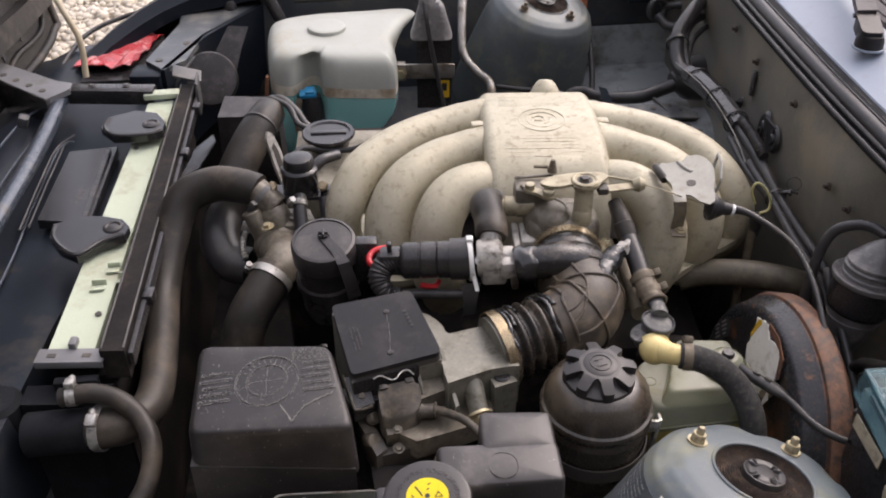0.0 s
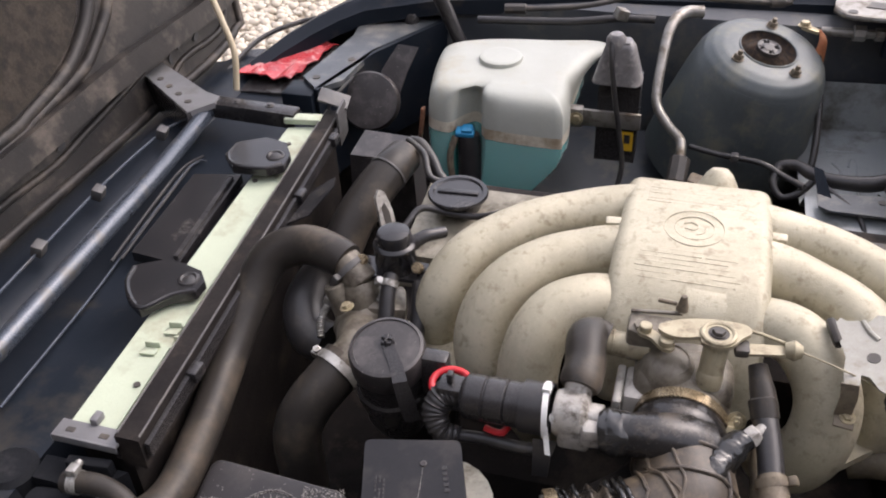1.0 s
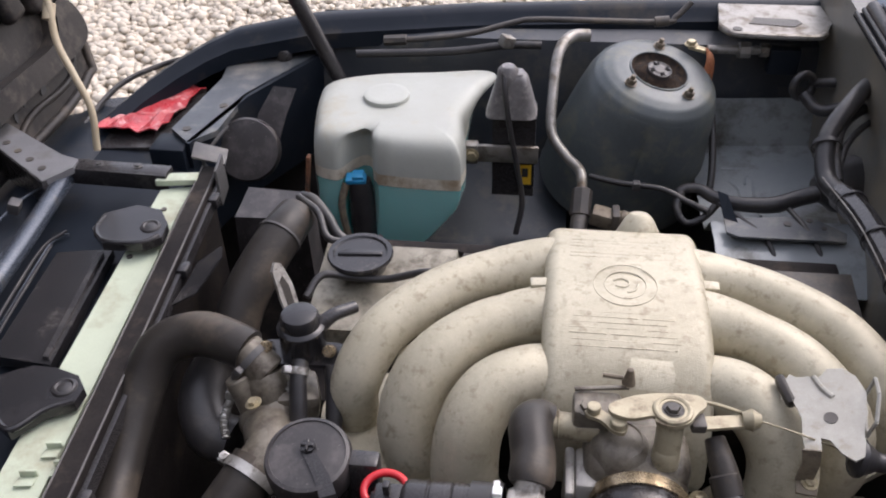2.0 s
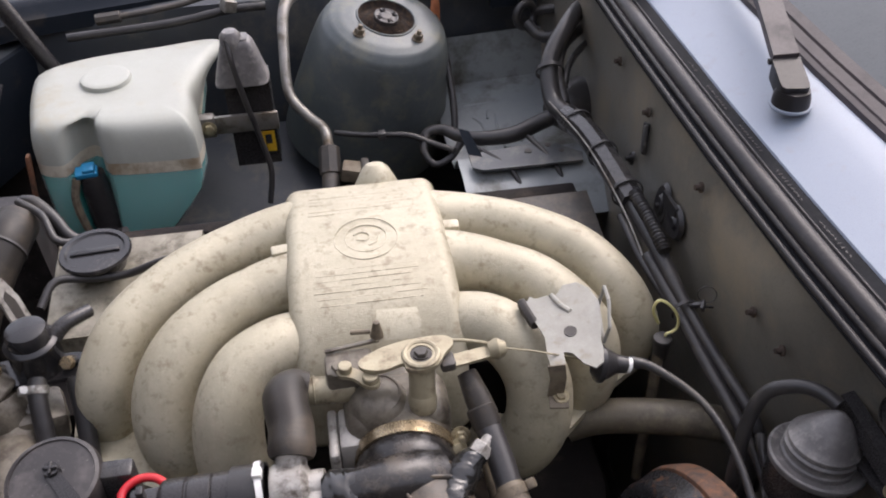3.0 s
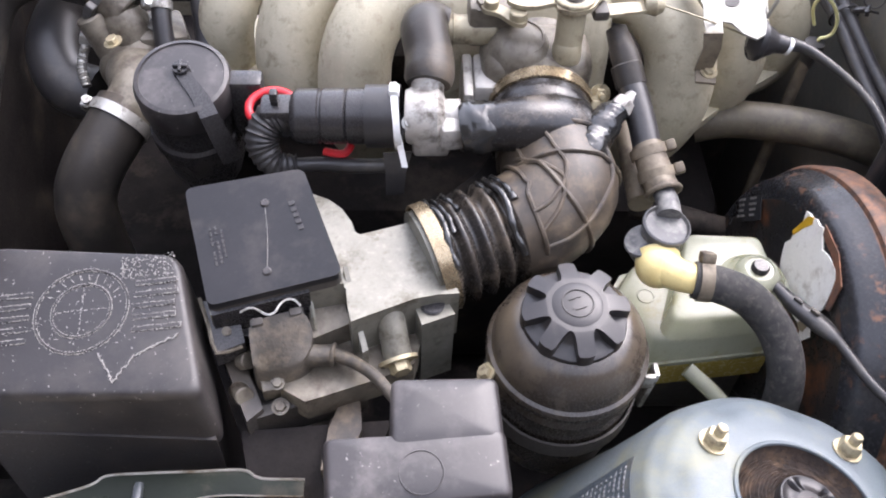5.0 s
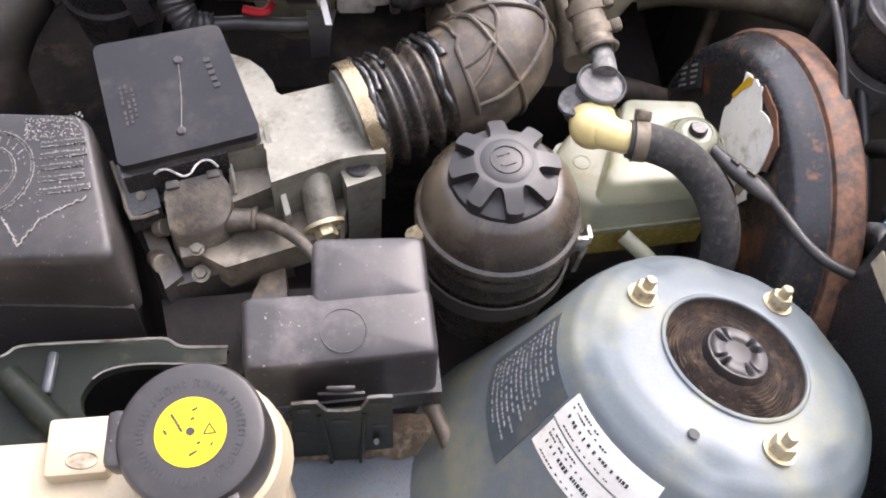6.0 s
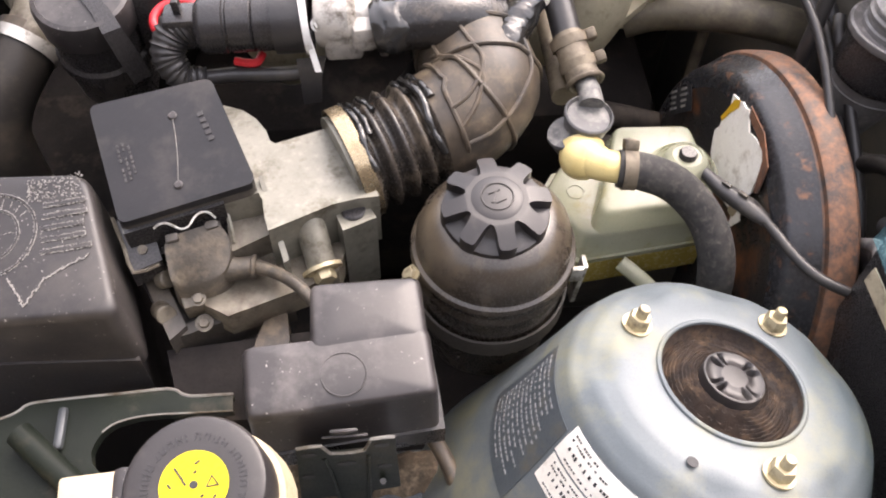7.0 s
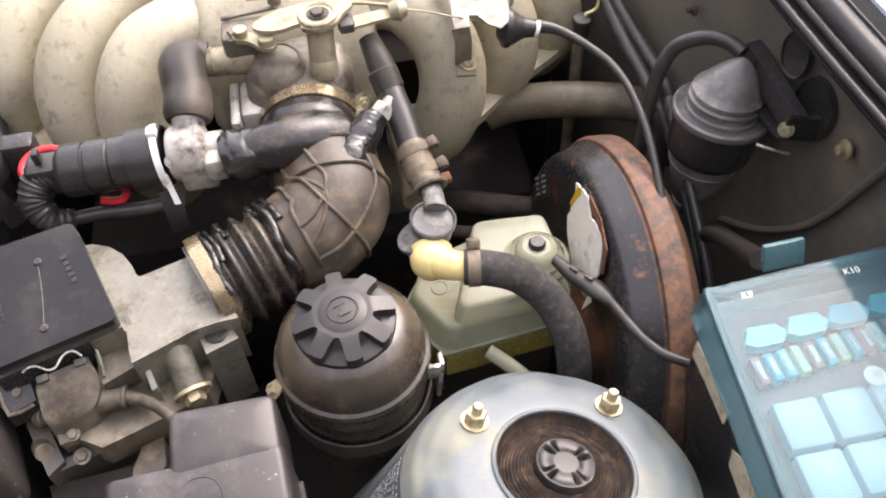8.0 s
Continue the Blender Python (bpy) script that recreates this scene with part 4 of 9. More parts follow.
part("end_boot", tube([(0.356, 0.958, 0.858), (0.363, 0.956, 0.858), (0.366, 0.956, 0.857), (0.380, 0.954, 0.856), (0.390, 0.952, 0.855)], [0.009, 0.018, 0.018, 0.009, 0.0075], 16, 0.002), RUBBER, tc)
part("collar", rod((0.389, 0.952, 0.855), (0.393, 0.951, 0.854), 0.0078, 14), WHITE, tc, "white plastic collar")
part("sheath", tube([(0.3940, 0.9570, 0.8530), (0.4130, 0.9500, 0.8500), (0.4412, 0.9217, 0.8420), (0.4529, 0.8914, 0.8395), (0.4585, 0.8581, 0.8322), (0.4595, 0.8261, 0.8225), (0.4576, 0.7923, 0.8099), (0.4539, 0.7477, 0.7902), (0.4530, 0.7120, 0.7599), (0.4489, 0.6750, 0.7323)], [0.0062, 0.0045]+[0.0037]*8, 10), RUBBER, tc)

# ---- intake boot between throttle and air meter ----
boot = thing("intake_boot", "dusty ribbed rubber air intake elbow with clamps", "intake hose", (0.18, 0.84, 0.75))
AX = Vector((0.925, 0.36, 0.10)).normalized()
C0 = Vector((0.086, 0.779, 0.782))
C1 = C0 + AX * 0.062
part("elbow", tube([(0.178, 0.910, 0.809), (0.178, 0.892, 0.808), (0.186, 0.862, 0.806), (0.190, 0.834, 0.800), (0.172, 0.814, 0.793), tuple(C1 + AX * 0.012), tuple(C1)], [0.0425, 0.043, 0.045, 0.047, 0.046, 0.044, 0.042], 32, 0.005), BOOT, boot, "dusty brown-black elbow", 60)
part("bellows", tube([tuple(C0 + AX * 0.006), tuple(C0 + AX * 0.03), tuple(C1 + AX * 0.002)], 0.0405, 32, 0.0018, True, 0.0042, 0.0145), BELLOWS, boot, "dusty wet ribbed bellows", 80)
part("collar", tube([(0.179, 0.916, 0.809), (0.1788, 0.908, 0.809), (0.178, 0.900, 0.809), (0.178, 0.888, 0.808), (0.179, 0.878, 0.808)], [0.0430, 0.0455, 0.0468, 0.0445, 0.043], 36, 0.003), WET, boot, "black rubber cuff with a rolled lip", 60)
part("branch", tube([(0.114, 0.866, 0.838), (0.132, 0.866, 0.840), (0.158, 0.869, 0.840), (0.180, 0.875, 0.832), (0.195, 0.88, 0.822)], [0.018, 0.0195, 0.023, 0.028, 0.030], 22, 0.004), WET, boot, "rubber side branch of the elbow")
random.seed(17)


def crumpled(pts, r, amp, segs=30):
    """A sleeve of tape with torn, folded skin."""
    bm = tube(pts, r, segs, 0.0012)
    mid = [Vector(p) for p in pts]
    for v in bm.verts:
        best = None
        for p, q in zip(mid, mid[1:]):
            w = min(1.0, max(0.0, (v.co - p).dot(q - p) / (q - p).length_squared))
            c = p.lerp(q, w)
            if best is None or (c - v.co).length < (best - v.co).length:
                best = c
        k = noise.noise(v.co * 75.0) + 0.5 * abs(noise.noise(v.co * 210.0)) + 0.3 * noise.noise(v.co * 700.0)
        v.co += (v.co - best).normalized() * amp * k
    return bm


part("torn_sleeve", crumpled([(0.109, 0.866, 0.837), (0.116, 0.866, 0.8385), (0.124, 0.866, 0.8395), (0.134, 0.867, 0.840)], [0.0200, 0.0212, 0.0208, 0.0195], 0.0034), TAR, boot, "torn glossy black tape", 70)
part("torn_sleeve", crumpled([(0.214, 0.862, 0.826), (0.221, 0.871, 0.832), (0.229, 0.880, 0.836), (0.237, 0.888, 0.840)], [0.0150, 0.0150, 0.0125, 0.0105], 0.0028), TAR, boot, "torn glossy black tape", 70)
part("tape_tail", crumpled([(0.205, 0.838, 0.838), (0.211, 0.848, 0.838), (0.217, 0.860, 0.836)], [0.006, 0.011, 0.012], 0.0034, 24), TAR, boot, "hanging end of tape", 70)
for s, a0, a1, w in ((0.008, 0.5, 2.5, 0.0030), (0.0135, 0.9, 1.9, 0.0024), (0.0225, 0.4, 1.5, 0.0026), (0.052, 0.2, 1.4, 0.0026), (0.0595, 0.3, 2.7, 0.0034), (0.066, 0.6, 1.7, 0.0030)):
    am = along(tuple(C0 + AX * s), tuple(AX))
    part("tar_streak", crumpled([tuple(am @ Vector((0.0438 * math.cos(a), 0.0438 * math.sin(a), 0.0016 * math.sin(5 * a)))) for a in np.linspace(a0, a1, 12)], [w * (0.6 + 0.4 * math.sin(k * 2.1) ** 2) for k in range(12)], 0.0012, 8), TAR, boot, "wet tar smeared round the bellows", 60)
part("branch", tube([(0.215, 0.868, 0.822), (0.228, 0.880, 0.832), (0.238, 0.890, 0.836)], [0.014, 0.011, 0.009], 14, 0.004), WET, boot)
part("branch_nut", merge(rod((0.234, 0.886, 0.834), (0.246, 0.897, 0.840), 0.010, 6), rod((0.244, 0.894, 0.839), (0.252, 0.902, 0.843), 0.006, 10)), VALVECAST, boot, "grimy hose fitting")
EL = smooth_path([(0.178, 0.892, 0.808), (0.186, 0.862, 0.806), (0.190, 0.834, 0.800), (0.172, 0.814, 0.793), tuple(C1 + AX * 0.012)], 0.004)


def on_elbow(k, w, lift=0.0008):
    """A point on the elbow's skin, k of its way along, to the side w."""
    f = k * (len(EL) - 1)
    i = min(int(f), len(EL) - 2)
    p = EL[i][0].lerp(EL[i + 1][0], f - i)
    d = (EL[i + 1][0] - EL[i][0]).normalized()
    w = Vector(w)
    r = float(np.interp(k, [0, 0.3, 0.6, 0.8, 1.0], [0.0432, 0.045, 0.047, 0.046, 0.0442]))
    return tuple(p + (w - d * w.dot(d)).normalized() * (r + lift))


for k in (0.24, 0.47, 0.70, 0.90):
    part("mould_line", tube([on_elbow(k + 0.05 * math.sin(a), (math.sin(a), 0.25 * math.sin(a), math.cos(a))) for a in np.linspace(-1.9, 1.9, 15)], 0.0021, 7, 0.005), BOOT, boot)
for w0, w1 in (((-0.5, -0.2, 1.0), (0.2, -0.5, 1.0)), ((0.6, 0.1, 0.9), (1.0, -0.6, 0.5)), ((-0.9, -0.5, 0.6), (-0.3, -1.0, 0.6))):
    part("mould_line", tube([on_elbow(k, Vector(w0).lerp(Vector(w1), k)) for k in np.linspace(0.2, 0.95, 9)], 0.0018, 7, 0.006), BOOT, boot)
cl = part("clamp_band", ring(along(tuple(TC), (-0.046, -1, 0.0)), 0.0440, 0.012, 0.0026, 40), BRASS, boot, "tarnished brass-coloured clamp band")
part("clamp_screw", hexbolt(pose(0.224, 0.910, 0.822, 50, 0, 0), 0.006, 0.007), ZINC, cl)
cl = part("clamp_band", ring(along(tuple(C0), tuple(AX)), 0.0435, 0.012, 0.002, 40), BRASS, boot, "tarnished brass-coloured clamp band")

# ---- idle valve ----
iac = thing("idle_valve", "black idle air valve with aluminium body and white cable tie", "valve", (0.03, 0.88, 0.80))
IM = along((-0.028, 0.884, 0.833), (0.12, -0.005, 0.006))
part("motor", lathe([(0, 0), (0.018, 0), (0.0215, 0.003), (0.0225, 0.006), (0.0225, 0.022), (0.0210, 0.023), (0.0210, 0.0245), (0.0225, 0.026), (0.0225, 0.043), (0.0210, 0.0445), (0.0225, 0.046), (0.0225, 0.085), (0, 0.085)], IM, 32), PLASTIC, iac)
part("sleeve", lathe([(0.0228, 0.060), (0.0255, 0.060), (0.0255, 0.088), (0.0228, 0.088), (0.0228, 0.060)], IM, 32), RUBBER, iac)
part("strap", sheet([[(0.045, 0.868, 0.808), (0.069, 0.868, 0.810)], [(0.047, 0.858, 0.795), (0.064, 0.858, 0.796)], [(0.047, 0.857, 0.77), (0.062, 0.857, 0.772)]], 0.003), RUBBER, iac)
part("cable_tie", merge(ring(IM @ pose(0, 0, 0.0835, 0, 6, 0), 0.0258, 0.0055, 0.0014, 36), box((0.009, 0.007, 0.008), IM @ pose(0, 0.0275, 0.084), 0.001), sheet([[(0.0545, 0.8585, 0.838), (0.0598, 0.8585, 0.838)], [(0.0568, 0.855, 0.828), (0.0618, 0.855, 0.828)], [(0.0605, 0.846, 0.814), (0.0655, 0.846, 0.814)]], 0.0012)), WHITE, iac, "white nylon cable tie")
part("body", merge(lathe([(0, 0.092), (0.021, 0.092), (0.023, 0.096), (0.023, 0.118), (0.019, 0.122), (0.014, 0.124), (0.014, 0.136), (0, 0.136)], IM, 28), rod((0.080, 0.885, 0.838), (0.082, 0.906, 0.862), 0.0135, 18), box((0.030, 0.022, 0.03), pose(0.084, 0.868, 0.828), 0.004), box((0.020, 0.030, 0.024), pose(0.100, 0.868, 0.836, 0, 0, 5), 0.005)), VALVECAST, iac, "stained pale aluminium valve body")
part("screw", hexbolt(pose(0.066, 0.864, 0.846, 40, 0, 0), 0.004, 0.004), BRIGHT, iac)
part("plug", merge(box((0.024, 0.030, 0.030), IM @ pose(0, 0, -0.010), 0.004), box((0.008, 0.020, 0.006), IM @ pose(0, 0.017, -0.012), 0.001)), PLASTIC, iac, "black electrical plug")
part("plug_boot", tube([(-0.034, 0.886, 0.835), (-0.047, 0.882, 0.829), (-0.054, 0.871, 0.816), (-0.045, 0.861, 0.802), (-0.028, 0.863, 0.797)], [0.0145, 0.0145, 0.0135, 0.0115, 0.0085], 16, 0.0016, True, 0.0012, 0.0045), RUBBER, iac, "ribbed rubber plug boot", 80)
part("lead", tube([(-0.030, 0.863, 0.797), (-0.005, 0.866, 0.796), (0.030, 0.863, 0.797), (0.060, 0.866, 0.796)], 0.0062, 10), RUBBER, iac)
eb = thing("vacuum_elbow", "black rubber elbow hose with round fitting", "hose", (0.085, 0.95, 0.85))
part("hose", tube([(0.082, 0.898, 0.856), (0.0825, 0.904, 0.858), (0.083, 0.925, 0.860), (0.080, 0.946, 0.863), (0.0795, 0.962, 0.862), (0.087, 0.973, 0.857), (0.098, 0.973, 0.854)], [0.0178, 0.0205, 0.0200, 0.0200, 0.0205, 0.0192, 0.0165], 24, 0.004), HOSE, eb)
rl = thing("red_ring", "red plastic cable ring", "cable clip", (-0.05, 0.905, 0.84))
part("loop", tube([(-0.048 + 0.020 * math.cos(a), 0.908 + 0.017 * math.sin(a), 0.819 + 0.004 * math.sin(a)) for a in np.linspace(-0.5, 3.9, 14)], 0.0038, 10, 0.004), RED, rl)
part("tail", tube([(-0.004, 0.873, 0.804), (0.006, 0.870, 0.804), (0.014, 0.871, 0.804), (0.018, 0.878, 0.806)], 0.0036, 8), RED, rl)

# ---- breather pipe with grey check valve and yellowed elbow ----
bp_ = thing("breather_pipe", "brown-stained breather pipe with clamps on black hose", "breather pipe", (0.26, 0.88, 0.80))
part("upper_hose", tube([(0.241, 0.958, 0.866), (0.247, 0.938, 0.855), (0.252, 0.922, 0.846)], [0.009, 0.0118, 0.0122], 16, 0.004), HOSE, bp_)
part("fitting", rod((0.2475, 0.93, 0.852), (0.253, 0.914, 0.840), 0.0132, 16), HOSE, bp_)
part("middle_hose", tube([(0.252, 0.916, 0.842), (0.258, 0.888, 0.831), (0.262, 0.860, 0.820)], 0.0118, 16, 0.006), RUBBER, bp_)
part("lower_pipe", merge(tube([(0.2615, 0.864, 0.821), (0.266, 0.842, 0.815), (0.270, 0.822, 0.812)], [0.0128, 0.0135, 0.0132], 18, 0.004), torus(along((0.270, 0.8225, 0.812), (0.2, -1, -0.3)), 0.0135, 0.0022, 24, 8)), TAN, bp_)
part("brown_pipe", tube([(0.255, 0.925, 0.795), (0.256, 0.905, 0.791), (0.257, 0.87, 0.789), (0.258, 0.831, 0.788)], [0.0088, 0.0092, 0.0095, 0.0108], 14), TAN, bp_, "tan stained pipe")
part("side_clip", box((0.014, 0.010, 0.006), pose(0.288, 0.866, 0.772, 0, 0, 10), 0.001), RUSTRIM, bp_, "dark red-brown clip")
for p in ((0.2625, 0.859, 0.8195), (0.267, 0.8385, 0.8145)):
    clamp(bp_, p, (0.03, -0.09, -0.055), 0.0142, TAN, 0.008, (1, 0.4, 0.6))
cv = thing("check_valve", "grey plastic check valve on a yellowed elbow", "valve", (0.268, 0.77, 0.80))
part("valve", merge(tube([(0.270, 0.824, 0.811), (0.271, 0.808, 0.814), (0.270, 0.797, 0.813)], [0.0088, 0.0088, 0.0095], 18, 0.004), lathe([(0, -0.020), (0.0155, -0.020), (0.0168, -0.012), (0.0172, -0.003), (0.0190, -0.001), (0.0192, 0.0025), (0.0178, 0.0035), (0.0165, 0.0005), (0.010, -0.0005), (0, 0.0005)], along((0.2665, 0.788, 0.810), (0.10, -0.05, 1)), 32), lathe([(0, -0.012), (0.014, -0.012), (0.0155, -0.002), (0.0168, 0.0), (0.0160, 0.0025), (0.010, 0.002), (0, 0.003)], along((0.2515, 0.782, 0.799), (-0.35, 0.05, 1)), 28)), VALVEGREY, cv)
part("elbow", merge(lathe([(0.0178 * math.cos(a), 0.0178 * math.sin(a)) for a in np.linspace(-1.5708, 1.5708, 17)], pose(0.2605, 0.7645, 0.7905), 32), rod((0.2615, 0.776, 0.7920), (0.2605, 0.766, 0.7905), 0.0174, 28), tube([(0.2625, 0.7625, 0.793), (0.274, 0.7525, 0.7945), (0.290, 0.747, 0.795)], [0.0150, 0.0125, 0.0115], 24, 0.003)), YELLOWED, cv, "yellowed plastic elbow")
vh = thing("vacuum_hose", "thick braided black vacuum hose to the booster", "hose", (0.34, 0.72, 0.70))
part("hose", tube([(0.284, 0.748, 0.795), (0.303, 0.744, 0.794), (0.328, 0.738, 0.784), (0.350, 0.723, 0.766), (0.361, 0.703, 0.745), (0.366, 0.69, 0.71), (0.37, 0.69, 0.65)], 0.0145, 18), BRAID, vh)
clamp(vh, (0.292, 0.7465, 0.795), (1, -0.15, 0), 0.0148, TAN, 0.010, (-0.2, 1, 1))

# ---- valve cover, oil cap and fuel rail behind the runners ----
vc = thing("valve_cover", "stained cast aluminium valve cover behind the runners", "valve cover", (0.15, 1.30, 0.70))
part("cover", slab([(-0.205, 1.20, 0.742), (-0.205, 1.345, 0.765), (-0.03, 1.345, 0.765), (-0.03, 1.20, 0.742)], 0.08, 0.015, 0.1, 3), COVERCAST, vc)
# the rear half has a darker colour than the front
part("rear_cover", slab([(-0.022, 1.20, 0.738), (-0.022, 1.345, 0.760), (0.47, 1.345, 0.760), (0.47, 1.20, 0.738)], 0.08, 0.015, 0.1, 3), GREASE, vc, "darker rear half")
part("side_rail", boxat(-0.16, 0.46, 1.352, 1.374, 0.735, 0.756, 0.004), DEEP, vc, "black cable duct along the cover")
oc = thing("oil_cap", "black plastic oil filler cap", "cap", (-0.152, 1.30, 0.77))
part("cap", lathe([(0.032, -0.012), (0.034, 0), (0.034, 0.005), (0.0415, 0.006), (0.0425, 0.009), (0.041, 0.012), (0.035, 0.012), (0.033, 0.0095), (0, 0.0095)], pose(-0.150, 1.298, 0.777), 40), BLACKP, oc)
part("grip", box((0.058, 0.010, 0.004), pose(-0.150, 1.298, 0.7875, 0, 0, 4), 0.0018), BLACKP, oc)
tube_h = thing("engine_lead", "black cable lying over the valve cover", "cable", (-0.1, 1.28, 0.77))
part("lead", tube([(-0.205, 1.225, 0.77), (-0.19, 1.255, 0.782), (-0.15, 1.262, 0.775), (-0.11, 1.262, 0.776), (-0.06, 1.25, 0.80), (-0.03, 1.235, 0.81)], 0.005, 10), RUBBER, tube_h)
eblk = thing("engine_block", "greasy engine block beneath the manifold, shade put into its black", "engine", (0.1, 1.2, 0.3))
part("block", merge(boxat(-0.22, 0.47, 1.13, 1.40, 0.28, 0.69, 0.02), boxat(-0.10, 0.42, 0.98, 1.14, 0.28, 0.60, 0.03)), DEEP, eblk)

# low hoses, their colour darkened for the gloom around them
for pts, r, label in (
    ([(0.300, 0.955, 0.640), (0.345, 0.930, 0.650), (0.385, 0.925, 0.640), (0.43, 0.935, 0.62), (0.47, 0.94, 0.58)], 0.013, "grimy heater hose low beside the engine, shade put into its black"),
    ([(0.285, 0.900, 0.66), (0.315, 0.885, 0.665), (0.36, 0.89, 0.655), (0.40, 0.905, 0.63)], 0.007, "grimy fuel hose low beside the engine, shade put into its black"),
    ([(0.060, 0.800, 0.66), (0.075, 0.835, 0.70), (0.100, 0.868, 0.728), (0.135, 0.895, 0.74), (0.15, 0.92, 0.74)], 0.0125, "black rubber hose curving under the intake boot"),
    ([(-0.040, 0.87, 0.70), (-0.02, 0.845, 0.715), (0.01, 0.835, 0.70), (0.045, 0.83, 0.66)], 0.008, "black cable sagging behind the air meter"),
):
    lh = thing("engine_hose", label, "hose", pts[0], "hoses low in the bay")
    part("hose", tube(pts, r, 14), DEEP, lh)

# ================= front of the bay =================
rad = thing("radiator", "radiator with pale green plastic top strip in a black frame", "radiator", (-0.41, 1.1, 0.50))
part("top_strip", prism([(-0.438, 0.792), (-0.384, 0.792), (-0.432, 1.452), (-0.474, 1.44)], 0.752, 0.772, None, 0.004), TANK, rad, "pale green stained plastic top strip")
part("core", prism([(-0.435, 0.80), (-0.385, 0.80), (-0.435, 1.44), (-0.47, 1.43)], 0.32, 0.75, None, 0.004), DEEP, rad)
for x, y, w in ((-0.413, 0.925, 0.018), (-0.404, 0.962, 0.016), (-0.388, 0.940, 0.010)):
    part("lug", merge(box((w, 0.003, 0.010), pose(x, y, 0.776, 0, 0, 8), 0.001), box((w, 0.016, 0.002), pose(x, y - 0.008, 0.7735, -14, 0, 8), 0.0006)), TANK, rad)
    part("slot", box((w * 0.9, 0.010, 0.0012), pose(x, y - 0.006, 0.7722, 0, 0, 8), 0), GREASE, rad, "dark moulded pocket")
for x, y in ((-0.398, 0.865), (-0.455, 1.28), (-0.45, 1.39)):
    part("screw", lathe([(0, 0), (0.004, 0), (0.004, 0.002), (0, 0.002)], pose(x, y, 0.7725), 10), GREASE, rad)
part("end_clip", merge(boxat(-0.448, -0.370, 0.780, 0.802, 0.770, 0.774, 0.001), boxat(-0.448, -0.370, 0.778, 0.781, 0.764, 0.774, 0.001), boxat(-0.414, -0.405, 0.800, 0.815, 0.772, 0.782, 0.002)), GRILLEGREY, rad, "pale end clip with two slots")
part("slot", boxat(-0.435, -0.425, 0.786, 0.792, 0.7742, 0.7750, 0), GREASE, rad)
part("slot", boxat(-0.395, -0.385, 0.786, 0.792, 0.7742, 0.7750, 0), GREASE, rad)
part("end_clip", box((0.06, 0.022, 0.01), pose(-0.452, 1.455, 0.782, 0, 0, 8), 0.002), TANK, rad)
part("side_tank", merge(slab([(-0.462, 0.776, 0.740), (-0.362, 0.776, 0.742), (-0.388, 0.746, 0.738), (-0.462, 0.748, 0.738)], 0.20, 0.006, 0.0, 3), lathe([(0.030, -0.10), (0.030, 0.0), (0.024, 0.006), (0, 0.006)], pose(-0.492, 0.752, 0.736), 24), box((0.05, 0.012, 0.02), pose(-0.40, 0.768, 0.748, 0, 0, 6), 0.003)), LIPRUBBER, rad)
frm = thing("fan_shroud", "black plastic fan shroud rail with clips", "fan shroud", (-0.38, 1.1, 0.5))
part("rail", prism([(-0.373, 0.785), (-0.344, 0.785), (-0.400, 1.49), (-0.426, 1.49)], 0.742, 0.784, None, 0.003), DEEP, frm)
part("rail_edge", prism([(-0.343, 0.79), (-0.337, 0.79), (-0.393, 1.49), (-0.399, 1.49)], 0.758, 0.776, None, 0.002), PLASTIC, frm)
# thin grey lines along both upper edges of the rail
part("rail_lip", tube([(-0.3465, 0.79, 0.7845), (-0.374, 1.14, 0.7845), (-0.4025, 1.49, 0.7845)], 0.0012, 6, 0.05), GREYP, frm, "thin grey edge of the rail")
part("rail_lip", tube([(-0.372, 0.79, 0.7845), (-0.398, 1.14, 0.7845), (-0.4255, 1.49, 0.7845)], 0.0010, 6, 0.05), GREYP, frm, "thin grey edge of the rail")
part("cowl", prism([(-0.385, 0.79), (-0.365, 0.79), (-0.418, 1.49), (-0.438, 1.49)], 0.35, 0.742, None, 0.004), DEEP, frm)
for y in (0.90, 1.07, 1.26, 1.42):
    x = -0.336 - (y - 0.79) * 0.08
    part("clip", box((0.014, 0.022, 0.016), pose(x, y, 0.772), 0.003), PLASTIC, frm)
part("end_bracket", merge(box((0.05, 0.035, 0.004), pose(-0.415, 1.50, 0.80, 10, 20, 12), 0.001), box((0.004, 0.05, 0.06), pose(-0.392, 1.47, 0.775, 0, 0, 8), 0.001)), GREYP, frm)
part("flap", sheet([[(-0.37, 1.20, 0.765), (-0.345, 1.22, 0.77)], [(-0.36, 1.25, 0.775), (-0.325, 1.27, 0.79)], [(-0.365, 1.28, 0.77), (-0.335, 1.30, 0.785)]], 0.003), BLACKP, frm)


def mount(outline, rim, hole, z):
    m = thing("radiator_mount", "black rubber radiator mount bracket", "bracket", (hole[0], hole[1], z - 0.022), "radiator mounts")
    part("pad", prism(outline, z - 0.016, z - 0.004, None, 0.005, 3), BLACKP, m)
    part("rim", tube([(x, y, z - 0.005) for x, y in rim], 0.0038, 8), BLACKP, m)
    part("bush", lathe([(0, 0.002), (0.006, 0.002), (0.008, 0.001), (0.010, 0.003), (0.013, 0.002), (0.014, 0.0)], pose(hole[0], hole[1], z - 0.004), 18), RUBBER, m)


